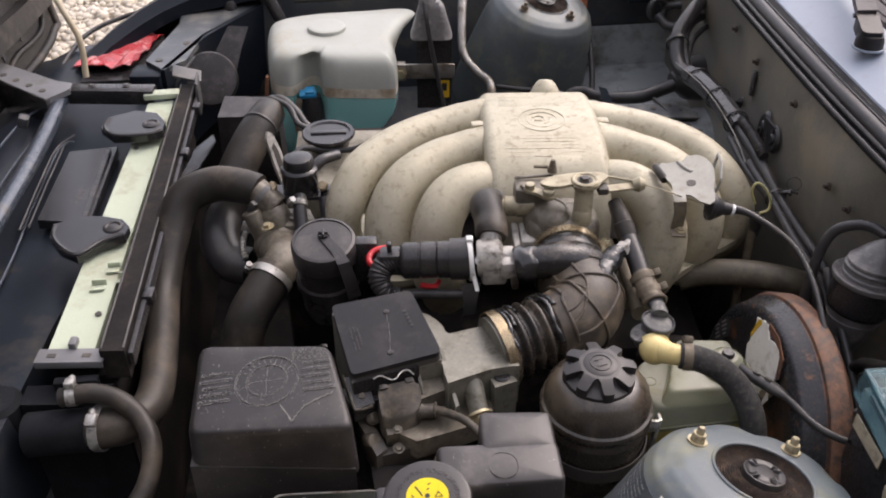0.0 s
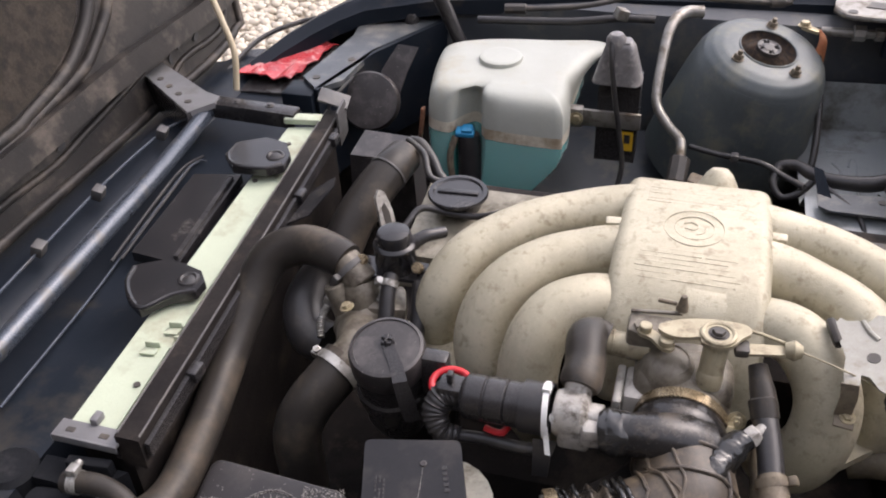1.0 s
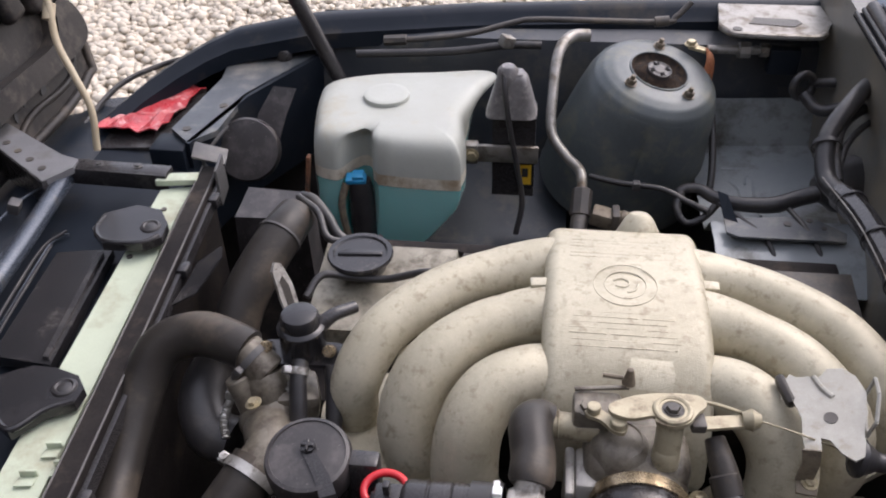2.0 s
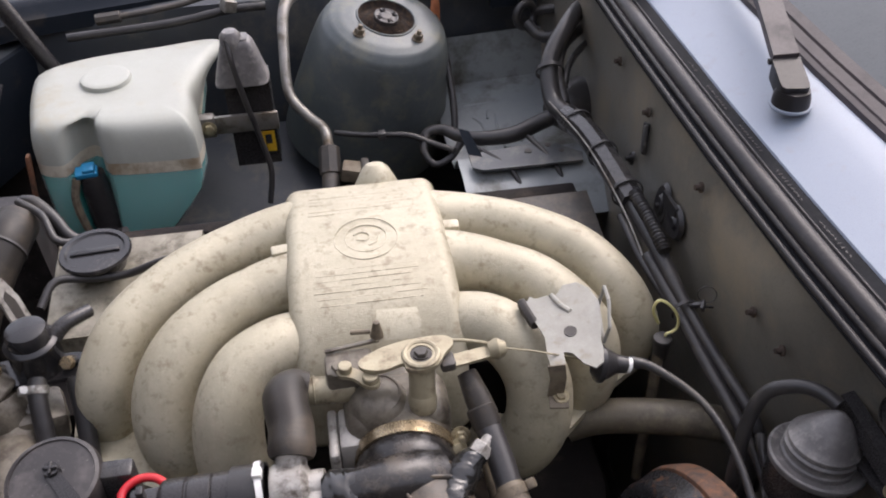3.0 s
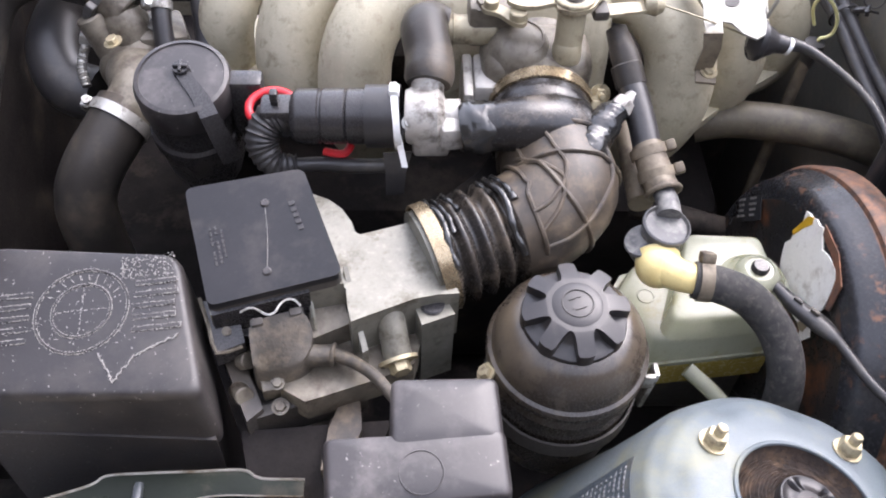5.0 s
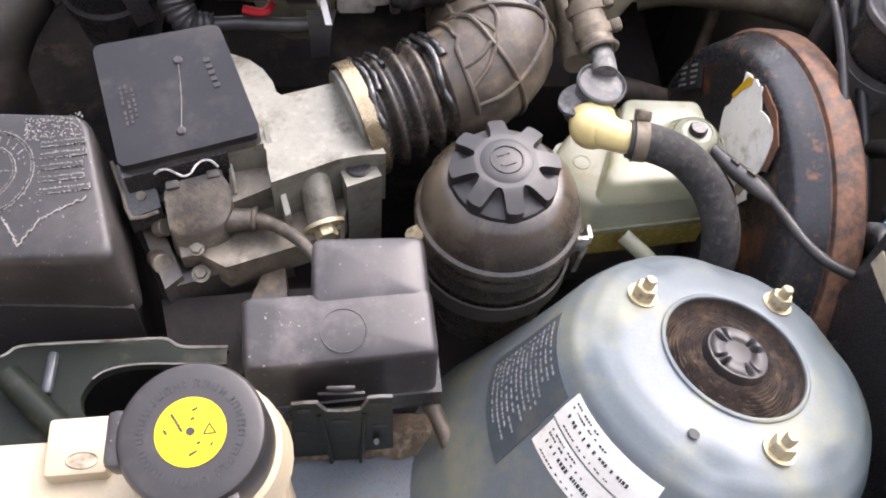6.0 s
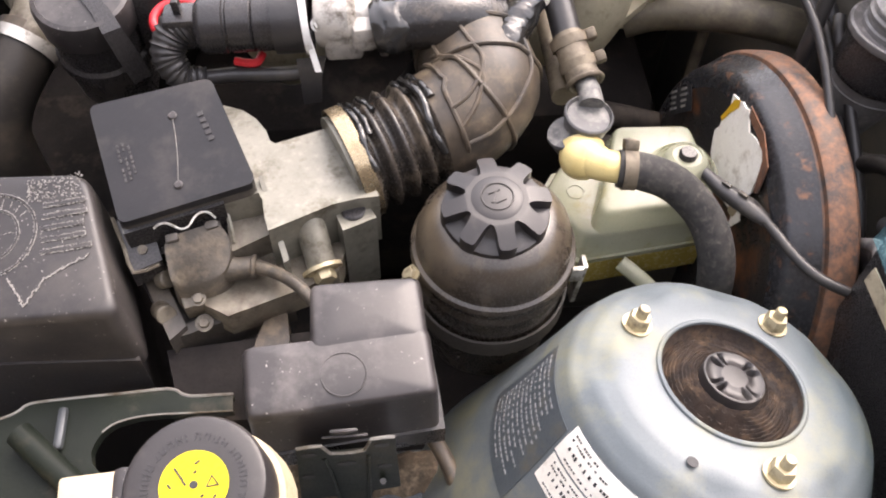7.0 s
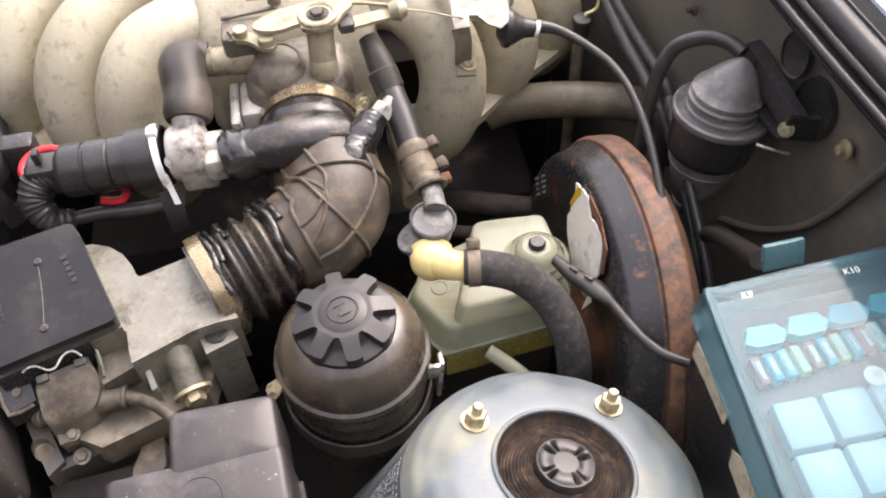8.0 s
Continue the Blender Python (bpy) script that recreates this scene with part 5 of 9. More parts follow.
mount([(-0.498, 1.006), (-0.504, 1.037), (-0.471, 1.057), (-0.442, 1.056), (-0.413, 1.047), (-0.399, 1.030), (-0.40, 1.008), (-0.426, 0.993), (-0.449, 0.961), (-0.477, 0.978)], [(-0.402, 1.012), (-0.427, 0.996), (-0.449, 0.966), (-0.475, 0.982), (-0.494, 1.008), (-0.50, 1.034)], (-0.420, 1.028), 0.795)
mount([(-0.513, 1.306), (-0.512, 1.342), (-0.473, 1.366), (-0.436, 1.357), (-0.416, 1.327), (-0.413, 1.296), (-0.433, 1.279), (-0.486, 1.277)], [(-0.418, 1.30), (-0.434, 1.284), (-0.484, 1.282), (-0.507, 1.306), (-0.507, 1.336)], (-0.436, 1.318), 0.80)
pl = thing("duct_cover", "black plastic rectangular duct cover", "cover", (-0.52, 1.2, 0.75))
part("panel", prism([(-0.555, 1.10), (-0.478, 1.092), (-0.497, 1.315), (-0.57, 1.30)], 0.742, 0.757, None, 0.005, 3), BLACKP, pl)
part("rib", prism([(-0.490, 1.10), (-0.483, 1.10), (-0.503, 1.30), (-0.510, 1.30)], 0.757, 0.762, None, 0.002), PLASTIC, pl)
part("stay", tube([(-0.575, 1.08, 0.752), (-0.585, 1.20, 0.758), (-0.59, 1.30, 0.762), (-0.57, 1.335, 0.768)], 0.0022, 8), PLASTIC, pl)
part("stay", tube([(-0.566, 1.09, 0.750), (-0.574, 1.20, 0.756), (-0.582, 1.31, 0.760)], 0.0018, 8), PLASTIC, pl)

bar = thing("cross_bar", "satin blue-grey steel cross bar behind the grille", "cross bar", (-0.61, 1.15, 0.74))
part("tube", tube([(-0.578, 0.62, 0.772), (-0.585, 0.80, 0.774), (-0.594, 1.0, 0.776), (-0.606, 1.25, 0.776), (-0.630, 1.485, 0.774)], 0.0135, 20, 0.03), BLUEBAR, bar)
part("bracket", prism([(-0.818, 1.60), (-0.825, 1.555), (-0.635, 1.412), (-0.607, 1.452), (-0.61, 1.475), (-0.64, 1.485)], 0.786, 0.796, None, 0.003), GRILLEGREY, bar, "dusty perforated hinge bracket")
part("bracket_wall", prism([(-0.825, 1.557), (-0.822, 1.550), (-0.634, 1.408), (-0.631, 1.416)], 0.74, 0.795, None, 0.001), PLASTIC, bar)
for i in range(4):
    part("hole", lathe([(0, 0), (0.006, 0), (0.006, 0.001), (0, 0.001)], pose(-0.652 - 0.030 * i, 1.445 + 0.022 * i, 0.7962), 14), GREASE, bar, "dark round hole")
part("side_arm", merge(box((0.150, 0.026, 0.014), pose(-0.540, 1.466, 0.786, 0, 0, -3), 0.003), box((0.150, 0.004, 0.026), pose(-0.540, 1.452, 0.779, 0, 0, -3), 0.001)), PLASTIC, bar, "flat black folded arm")
for x in (-0.575, -0.515):
    part("bolt", hexbolt(pose(x, 1.467, 0.793), 0.005, 0.004), GREYP, bar)
slam = thing("slam_flange", "blue-grey stamped flange edge with small lugs", "body flange", (-0.66, 1.2, 0.75))
part("edge", tube([(-0.655, 0.70, 0.765), (-0.662, 0.95, 0.768), (-0.676, 1.22, 0.77), (-0.672, 1.40, 0.768), (-0.65, 1.44, 0.766)], 0.0022, 8, 0.02), BLUEBAR, slam)
part("edge", tube([(-0.625, 0.72, 0.75), (-0.634, 0.98, 0.752), (-0.648, 1.22, 0.752), (-0.646, 1.36, 0.75), (-0.625, 1.40, 0.75)], 0.0018, 8, 0.02), BLUEBAR, slam)
part("edge", tube([(-0.555, 0.82, 0.742), (-0.568, 1.02, 0.742), (-0.585, 1.16, 0.742), (-0.602, 1.34, 0.742), (-0.585, 1.36, 0.742)], 0.0018, 8, 0.02), BLUEBAR, slam)
for y in (0.92, 1.06, 1.20, 1.38):
    part("lug", box((0.016, 0.02, 0.018), pose(-0.668, y, 0.772, 0, 20, 10), 0.002), GREYP, slam)
cord = thing("washer_tube", "cream washer hose running up to the bonnet", "hose", (-0.60, 1.50, 0.80))
part("hose", tube([(-0.598, 1.512, 0.79), (-0.60, 1.53, 0.85), (-0.625, 1.55, 0.90), (-0.648, 1.57, 0.94), (-0.662, 1.60, 1.0), (-0.69, 1.62, 1.08)], 0.0055, 10), CREAM, cord)
part("grommet", rod((-0.66, 1.585, 0.965), (-0.66, 1.60, 0.985), 0.009, 12), CREAM, cord)

# headlamp carrier, lamp cover, horn
car = thing("lamp_carrier", "dusty grey-blue headlamp carrier panel", "body panel", (-0.46, 1.75, 0.74))
part("panel", prism([(-0.515, 1.60), (-0.475, 1.56), (-0.44, 1.60), (-0.43, 1.72), (-0.34, 1.90), (-0.35, 1.96), (-0.40, 1.955), (-0.50, 1.86), (-0.49, 1.78)], 0.772, 0.782, None, 0.003), CARRIER, car)
part("side_wall", prism([(-0.478, 1.558), (-0.470, 1.555), (-0.424, 1.715), (-0.333, 1.892), (-0.34, 1.90), (-0.433, 1.725)], 0.60, 0.782, None, 0.002), PAINT, car)
part("post", boxat(-0.535, -0.478, 1.545, 1.60, 0.60, 0.775, 0.004), PAINT, car)
part("knob", lathe([(0.014, 0), (0.014, 0.012), (0.010, 0.018), (0, 0.018)], pose(-0.40, 1.865, 0.782), 16), PLASTIC, car)
for x, y in ((-0.49, 1.60), (-0.455, 1.68)):
    part("hole", lathe([(0, 0), (0.007, 0), (0.007, 0.001), (0, 0.001)], pose(x, y, 0.7825), 14), GREASE, car)
lamp = thing("headlamp", "black headlamp housing with a crinkled red cover", "headlamp", (-0.60, 1.70, 0.70))
part("housing", slab([(-0.70, 1.60, 0.735), (-0.70, 1.76, 0.745), (-0.53, 1.80, 0.748), (-0.525, 1.61, 0.742)], 0.16, 0.01, 0.02), PLASTIC, lamp)
random.seed(5)
rows = [[(-0.665 + 0.0118 * i + 0.003 * j, 1.635 + 0.0145 * j + 0.004 * i * (j / 9), 0.755 + random.uniform(-0.004, 0.006)) for i in range(10)] for j in range(10)]
part("cover", sheet(rows, 0.002), REDSHEET, lamp, "crinkled red plastic cover", 20)
part("clear_edge", box((0.05, 0.03, 0.012), pose(-0.60, 1.80, 0.755, 0, 0, 10), 0.003), WHITE, lamp, "pale plastic lamp edge")
part("trim", tube([(-0.70, 1.62, 0.74), (-0.68, 1.76, 0.765), (-0.62, 1.84, 0.775), (-0.54, 1.88, 0.78)], 0.005, 8), PLASTIC, lamp)
horn = thing("horn", "dusty black round horn on a bracket", "horn", (-0.44, 1.69, 0.68))
HMX = along((-0.408, 1.630, 0.730), (0.15, -0.85, 0.5)) @ Matrix.Scale(1.13, 4)
part("disc", lathe([(0, 0.002), (0.012, 0.002), (0.030, 0.0015), (0.044, 0.0005), (0.047, -0.004), (0.047, -0.02), (0.03, -0.035), (0, -0.04)], HMX, 32), COVER, horn)
part("bracket", sheet([[(-0.415, 1.665, 0.72), (-0.365, 1.660, 0.72)], [(-0.400, 1.69, 0.765), (-0.352, 1.685, 0.765)], [(-0.378, 1.72, 0.80), (-0.338, 1.715, 0.80)]], 0.003), COVER, horn)
part("wire", tube([(-0.45, 1.60, 0.70), (-0.462, 1.575, 0.735), (-0.445, 1.58, 0.765), (-0.425, 1.61, 0.785)], 0.003, 8), GREYP, horn)

# hoses
th = thing("upper_radiator_hose", "dusty black upper radiator hose", "hose", (-0.34, 1.0, 0.7))
part("hose", tube([(-0.229, 1.082, 0.812), (-0.250, 1.090, 0.815), (-0.295, 1.105, 0.810), (-0.338, 1.092, 0.793), (-0.354, 1.045, 0.752), (-0.355, 0.98, 0.718), (-0.341, 0.900, 0.708), (-0.326, 0.812, 0.708), (-0.325, 0.768, 0.711), (-0.340, 0.738, 0.715), (-0.366, 0.728, 0.719), (-0.385, 0.727, 0.718)], [0.0235, 0.0245, 0.0255, 0.0255, 0.0245, 0.0230, 0.0220, 0.0215, 0.0215, 0.0220, 0.0235, 0.0240], 24, 0.008), HOSE, th)
part("neck", rod((-0.205, 1.070, 0.790), (-0.236, 1.084, 0.812), 0.0215, 24, 0.002), ALU, th, "grimy metal hose neck")
clamp(th, (-0.224, 1.079, 0.803), (-0.75, 0.35, 0.5), 0.0225, GREYP, 0.008, (-0.6, -1, 0.2))
mh = thing("lower_hose", "black coolant hose behind the radiator hose", "hose", (-0.29, 1.1, 0.7))
part("hose", tube([(-0.265, 1.14, 0.76), (-0.288, 1.115, 0.748), (-0.292, 1.075, 0.735), (-0.275, 1.045, 0.72), (-0.245, 1.035, 0.715)], 0.028, 20), RUBBER, mh)
part("cuff", rod((-0.262, 1.145, 0.762), (-0.272, 1.132, 0.756), 0.0300, 22, 0.003), HOSE, mh, "thickened hose end")
bh = thing("bypass_hose", "thin black hose looping from the radiator end", "hose", (-0.36, 0.72, 0.7))
part("hose", tube([(-0.408, 0.738, 0.757), (-0.375, 0.742, 0.760), (-0.345, 0.739, 0.752), (-0.318, 0.722, 0.738), (-0.302, 0.692, 0.722), (-0.305, 0.655, 0.70), (-0.33, 0.61, 0.68)], 0.011, 14), HOSE, bh)
clamp(bh, (-0.395, 0.740, 0.759), (1, 0.1, 0), 0.0115, BRIGHT, 0.010, (0, 0.2, 1))
lo = thing("side_outlet", "black radiator outlet with a steel band clamp", "radiator outlet", (-0.36, 0.66, 0.68))
part("stub", tube([(-0.450, 0.726, 0.712), (-0.41, 0.727, 0.715), (-0.378, 0.727, 0.718)], 0.0255, 20), LIPRUBBER, lo)
clamp(lo, (-0.368, 0.727, 0.7195), (1, -0.05, 0.05), 0.0250, BRIGHT, 0.011, (0, -0.5, 1))

# thermostat housing
ths = thing("thermostat_housing", "grey cast thermostat housing with hose stubs and clamps", "thermostat housing", (-0.21, 1.04, 0.70))
part("casting", merge(lathe([(0.034, -0.05), (0.036, -0.01), (0.032, 0.008), (0.02, 0.02), (0, 0.024)], pose(-0.205, 1.045, 0.752, 10, -20, 0), 24), tube([(-0.20, 1.03, 0.75), (-0.19, 1.0, 0.752), (-0.195, 0.985, 0.748), (-0.205, 0.97, 0.742)], [0.028, 0.027, 0.026, 0.026], 20), tube([(-0.205, 1.06, 0.765), (-0.208, 1.066, 0.785), (-0.21, 1.07, 0.795)], [0.024, 0.022, 0.018], 18), rod((-0.222, 1.048, 0.755), (-0.238, 1.058, 0.795), 0.014, 16), box((0.05, 0.05, 0.04), pose(-0.18, 1.07, 0.758, 0, 10, 20), 0.008)), ALU, ths)
part("bolt", hexbolt(pose(-0.212, 1.03, 0.786, 0, -15, 0), 0.006, 0.006), ZINC, ths)
part("bolt", hexbolt(pose(-0.178, 1.062, 0.782), 0.006, 0.006), BRIGHT, ths)
part("tension_screw", merge(tube([(-0.248, 1.052, 0.765), (-0.252, 1.035, 0.752), (-0.246, 1.018, 0.742)], 0.0045, 10, 0.0012, True, 0.0008, 0.003), box((0.016, 0.012, 0.012), pose(-0.246, 1.058, 0.768, 0, 20, 0), 0.002)), BRIGHT, ths, "steel clamp with a threaded screw")
ch = thing("coolant_hose", "dusty black coolant hose with steel clamp", "hose", (-0.23, 0.92, 0.7))
part("hose", tube([(-0.200, 0.985, 0.746), (-0.212, 0.960, 0.735), (-0.228, 0.936, 0.718), (-0.240, 0.921, 0.692), (-0.244, 0.917, 0.655), (-0.243, 0.917, 0.59)], 0.0285, 22), HOSE, ch)
clamp(ch, (-0.206, 0.972, 0.741), (-0.4, -0.8, -0.3), 0.0292, BRIGHT, 0.011, (-1, 0.3, 0.4))

# vacuum regulator
vr = thing("pressure_regulator", "black regulator canister with brass bolts", "regulator", (-0.171, 1.10, 0.80))
part("body", lathe([(0, -0.026), (0.0235, -0.026), (0.0250, -0.023), (0.0250, 0.006), (0.0262, 0.008), (0.0262, 0.011), (0.0240, 0.013), (0.0215, 0.014), (0.0210, 0.024), (0.019, 0.028), (0.013, 0.030), (0, 0.0305)], pose(-0.172, 1.098, 0.828), 32), BLACKP, vr)
part("flange", prism([(x, y) for x, y, _ in filleted([(-0.224, 1.072, 0), (-0.126, 1.076, 0), (-0.128, 1.112, 0), (-0.222, 1.110, 0)], 0.012, 3)], 0.800, 0.8045, None, 0.0015), BLACKP, vr)
for x in (-0.2095, -0.1395):
    part("bolt", hexbolt(along((x, 1.084, 0.8175), (0, -0.75, 0.6)), 0.0072, 0.007, 1.0), BRASS, vr)
    part("bolt_seat", rod((x, 1.098, 0.806), (x, 1.086, 0.8165), 0.0055, 12), BLACKP, vr)
part("nipple", tube([(-0.152, 1.105, 0.835), (-0.14, 1.115, 0.842), (-0.12, 1.135, 0.838)], [0.009, 0.008, 0.007], 12), PLASTIC, vr)
part("hose", tube([(-0.171, 1.078, 0.806), (-0.171, 1.062, 0.795), (-0.167, 1.035, 0.765), (-0.163, 1.01, 0.73)], 0.0095, 14), RUBBER, vr)
part("hose", tube([(-0.137, 1.082, 0.80), (-0.133, 1.06, 0.775), (-0.13, 1.03, 0.74), (-0.13, 1.0, 0.70)], 0.0095, 14), RUBBER, vr)
clamp(vr, (-0.171, 1.068, 0.800), (0, -0.8, -0.6), 0.0098, BRIGHT, 0.008, (-1, 0, 0.6))

# filter canister with round lid
fc = thing("filter_canister", "round black plastic canister with a strapped lid", "canister", (-0.125, 0.93, 0.74))
FM = pose(-0.125, 0.932, 0.83, 10, 0, 0)
part("body", lathe([(0.030, -0.13), (0.036, -0.11), (0.038, -0.075), (0.041, -0.072), (0.041, -0.06), (0.038, -0.057), (0.0375, -0.02), (0.036, -0.016)], FM, 36), PLASTIC, fc)
part("lid", lathe([(0.041, -0.026), (0.0415, -0.004), (0.0395, 0.002), (0.036, 0.003), (0.0355, 0.0015), (0, 0.003)], FM, 40), COVER, fc, "dusty grey-black lid")
part("hub", merge(lathe([(0.008, 0), (0.007, 0.007), (0, 0.007)], FM @ pose(0, 0.005, 0.002), 8), box((0.012, 0.003, 0.004), FM @ pose(0, 0.005, 0.010), 0.001), box((0.003, 0.012, 0.004), FM @ pose(0, 0.005, 0.010), 0.001)), PLASTIC, fc)
part("strap", sheet([[tuple(FM @ Vector(p)) for p in row] for row in (((-0.006, 0.002, 0.006), (0.006, 0.004, 0.006)), ((0.012, -0.025, 0.005), (0.026, -0.022, 0.005)), ((0.020, -0.042, 0.0), (0.034, -0.036, 0.0)), ((0.027, -0.052, -0.022), (0.042, -0.044, -0.022)), ((0.032, -0.055, -0.05), (0.046, -0.047, -0.05)))], 0.003), PLASTIC, fc)
part("side_bracket", box((0.03, 0.02, 0.06), pose(-0.073, 0.935, 0.80), 0.004), PLASTIC, fc)

# fan cowl duct and elbow beyond the radiator
du = thing("air_duct", "dusty black air duct with elbow beside the fan", "air duct", (-0.28, 1.38, 0.7))
part("duct", slab([(-0.343, 1.378, 0.775), (-0.340, 1.44, 0.785), (-0.245, 1.432, 0.785), (-0.243, 1.378, 0.778)], 0.12, 0.004, 0.08), COVER, du)
part("elbow", tube([(-0.255, 1.375, 0.785), (-0.262, 1.335, 0.785), (-0.280, 1.295, 0.765), (-0.300, 1.25, 0.73), (-0.31, 1.20, 0.68)], [0.027, 0.029, 0.030, 0.030, 0.030], 20), HOSE, du)
part("tie", ring(along((-0.2645, 1.328, 0.7835), (-0.35, -1, -0.3)), 0.0300, 0.003, 0.0010, 28), GREYP, du, "grey cable tie")
lg = thing("lifting_eye", "stained steel engine lifting eye", "bracket", (-0.215, 1.19, 0.78))
part("eye", prism([(-0.010, 0), (0.010, 0), (0.014, 0.06), (0.010, 0.088), (0.002, 0.094), (-0.006, 0.086), (-0.010, 0.05)], -0.002, 0.002, pose(-0.205, 1.185, 0.752, 72, 0, 62), 0.001), VALVECAST, lg)
part("opening", prism([(-0.004, 0.035), (0.006, 0.035), (0.008, 0.06), (0.004, 0.075), (-0.002, 0.07)], -0.0026, 0.0026, pose(-0.205, 1.185, 0.752, 72, 0, 62), 0), GREASE, lg)
ll = thing("engine_loom", "black wiring conduit across the engine front", "cable", (-0.25, 1.34, 0.78))
part("conduit", tube([(-0.255, 1.415, 0.79), (-0.235, 1.40, 0.796), (-0.21, 1.375, 0.786), (-0.19, 1.355, 0.768), (-0.15, 1.352, 0.752)], 0.0075, 12), RUBBER, ll)
part("conduit", tube([(-0.255, 1.40, 0.80), (-0.22, 1.365, 0.80), (-0.20, 1.33, 0.785), (-0.17, 1.335, 0.775)], 0.005, 10), RUBBER, ll)

# ================= near side =================
# ---- air meter ----
afm = thing("air_flow_meter", "grey cast aluminium air flow meter with black lid", "air flow meter", (0.0, 0.77, 0.70))
LT = flat(((-0.108, 0.818, 0.819), (-0.016, 0.828, 0.831), (0.018, 0.738, 0.817), (-0.080, 0.720, 0.800)))
part("body", slab([tuple(p + Vector((0, 0, -0.012))) for p in LT], 0.075, 0.006, 0.0), AFM, afm)
FR = (LT[3] - LT[0]).normalized()
part("socket_recess", slab([tuple(LT[3].lerp(LT[2], k) + FR * d + Vector((0, 0, -0.009))) for k, d in ((0.01, 0.0025), (0.74, 0.0025), (0.74, -0.006), (0.01, -0.006))], 0.045, 0.001), PLASTIC, afm, "black recess round the plug")
part("lid", slab(filleted([tuple(p) for p in LT], 0.007, 3), 0.006, 0.0011, 0.0, 2), METERLID, afm, "matt black plastic lid with raised marks")
part("lid_edge", slab(filleted([tuple(p * 0.992 + 0.008 * sum(LT, Vector()) / 4 + Vector((0, 0, -0.006))) for p in LT], 0.006, 3), 0.007, 0.001, 0.012), GREASE, afm, "grimy lower rim of the lid")
LU = (LT[1] - LT[0]).normalized()
LN = LU.cross(LT[3] - LT[0]).normalized() * -1
LF = along(sum(LT, Vector()) / 4, LN if LN.z > 0 else -LN, LT[0] - LT[3]) @ pose(0, 0, 0.0005)
tagged(part("raised_mark", merge(*[box((0.0042, 0.0036, 0.0004), LF @ pose(0.029 + 0.0006 * i, 0.016 - 0.0056 * i, 0.0002), 0.0001, 1) for i in range(5)]), COVER, afm), "", "", "", "stuff")
tagged(part("raised_mark", merge(*[box((0.0016, 0.0024 + 0.0012 * (i % 2), 0.0004), LF @ pose(-0.0275 - 0.0040 * (i % 3), 0.014 - 0.0042 * (i // 3), 0.0002), 0.0001, 1) for i in range(24) if i % 7]), COVER, afm), "", "", "", "stuff")
DM = [LF @ Vector(((LF.inverted() @ Vector(p)).x, (LF.inverted() @ Vector(p)).y, 0.0)) for p in ((-0.0433, 0.8009, 0.818), (-0.0381, 0.7435, 0.812))]
for p in DM:
    part("dimple", lathe([(0.0036, 0), (0.0026, 0.0012), (0, 0.0012)], along(p, LF.to_3x3() @ Vector((0, 0, 1))), 10), COVER, afm)
part("scratch", tube([tuple(DM[0].lerp(DM[1], k) + Vector((0.0012 * math.sin(3.1 * k), 0, 0.0002))) for k in (0, 0.3, 0.6, 0.97)], 0.00018, 5, 0.004), CHALK, afm)
# shoulder and outlet towards the boot
part("outlet", merge(prism([(-0.05, 0.832), (-0.012, 0.832), (0.002, 0.826), (0.013, 0.816), (0.021, 0.803), (0.024, 0.793), (0.028, 0.790), (0.078, 0.806), (0.104, 0.734), (0.088, 0.733), (0.070, 0.729), (0.024, 0.709), (0.021, 0.722), (0.019, 0.739), (-0.05, 0.740)], 0.742, 0.797, None, 0.0035, 3), tube([tuple(C0 - AX * 0.009), tuple(C0), tuple(C0 + AX * 0.008)], 0.041, 28, 0.01)), AFM, afm, "cast shoulder and outlet")
part("ear", prism([(0.067, 0.742), (0.091, 0.747), (0.101, 0.725), (0.076, 0.715)], 0.70, 0.783, None, 0.003), AFM, afm)
part("plug", lathe([(0.0092, 0), (0.0092, 0.002), (0.008, 0.003), (0, 0.003)], pose(0.084, 0.7325, 0.7828), 20), PLASTIC, afm, "black rubber plug")
part("fin", slab([(0.0165, 0.755, 0.803), (0.020, 0.755, 0.803), (0.036, 0.700, 0.772), (0.032, 0.698, 0.772)], 0.05, 0.001), AFM, afm)
part("platform", prism([(-0.02, 0.715), (0.03, 0.722), (0.078, 0.728), (0.070, 0.70), (0.046, 0.688), (-0.01, 0.668), (-0.03, 0.68)], 0.725, 0.752, None, 0.003), ALU, afm)
part("post", rod((0.050, 0.732, 0.785), (0.058, 0.704, 0.755), 0.0112, 20), AFM, afm)
part("bolt", merge(lathe([(0, 0), (0.0155, 0), (0.0155, 0.003), (0, 0.003)], along((0.058, 0.703, 0.754), (0.25, -0.75, -0.3)), 22), hexbolt(along((0.0585, 0.7005, 0.753), (0.25, -0.75, -0.1)), 0.0085, 0.009, 1.35)), ZINC, afm, "large yellow-zinc bolt")
part("base_frame", merge(slab([(-0.098, 0.760, 0.742), (-0.084, 0.760, 0.742), (-0.042, 0.668, 0.742), (-0.053, 0.657, 0.742)], 0.040, 0.003), slab([(-0.055, 0.660, 0.736), (-0.047, 0.672, 0.736), (0.024, 0.700, 0.736), (0.034, 0.690, 0.736)], 0.034, 0.003), slab([(-0.090, 0.750, 0.722), (0.02, 0.750, 0.722), (0.03, 0.70, 0.722), (-0.05, 0.668, 0.722)], 0.02, 0.002)), GREASE, afm, "grimy mounting frame")
part("front_ledge", slab([(-0.027, 0.698, 0.748), (0.012, 0.713, 0.748), (0.036, 0.697, 0.748), (-0.018, 0.676, 0.748)], 0.022, 0.0025), AFM, afm)
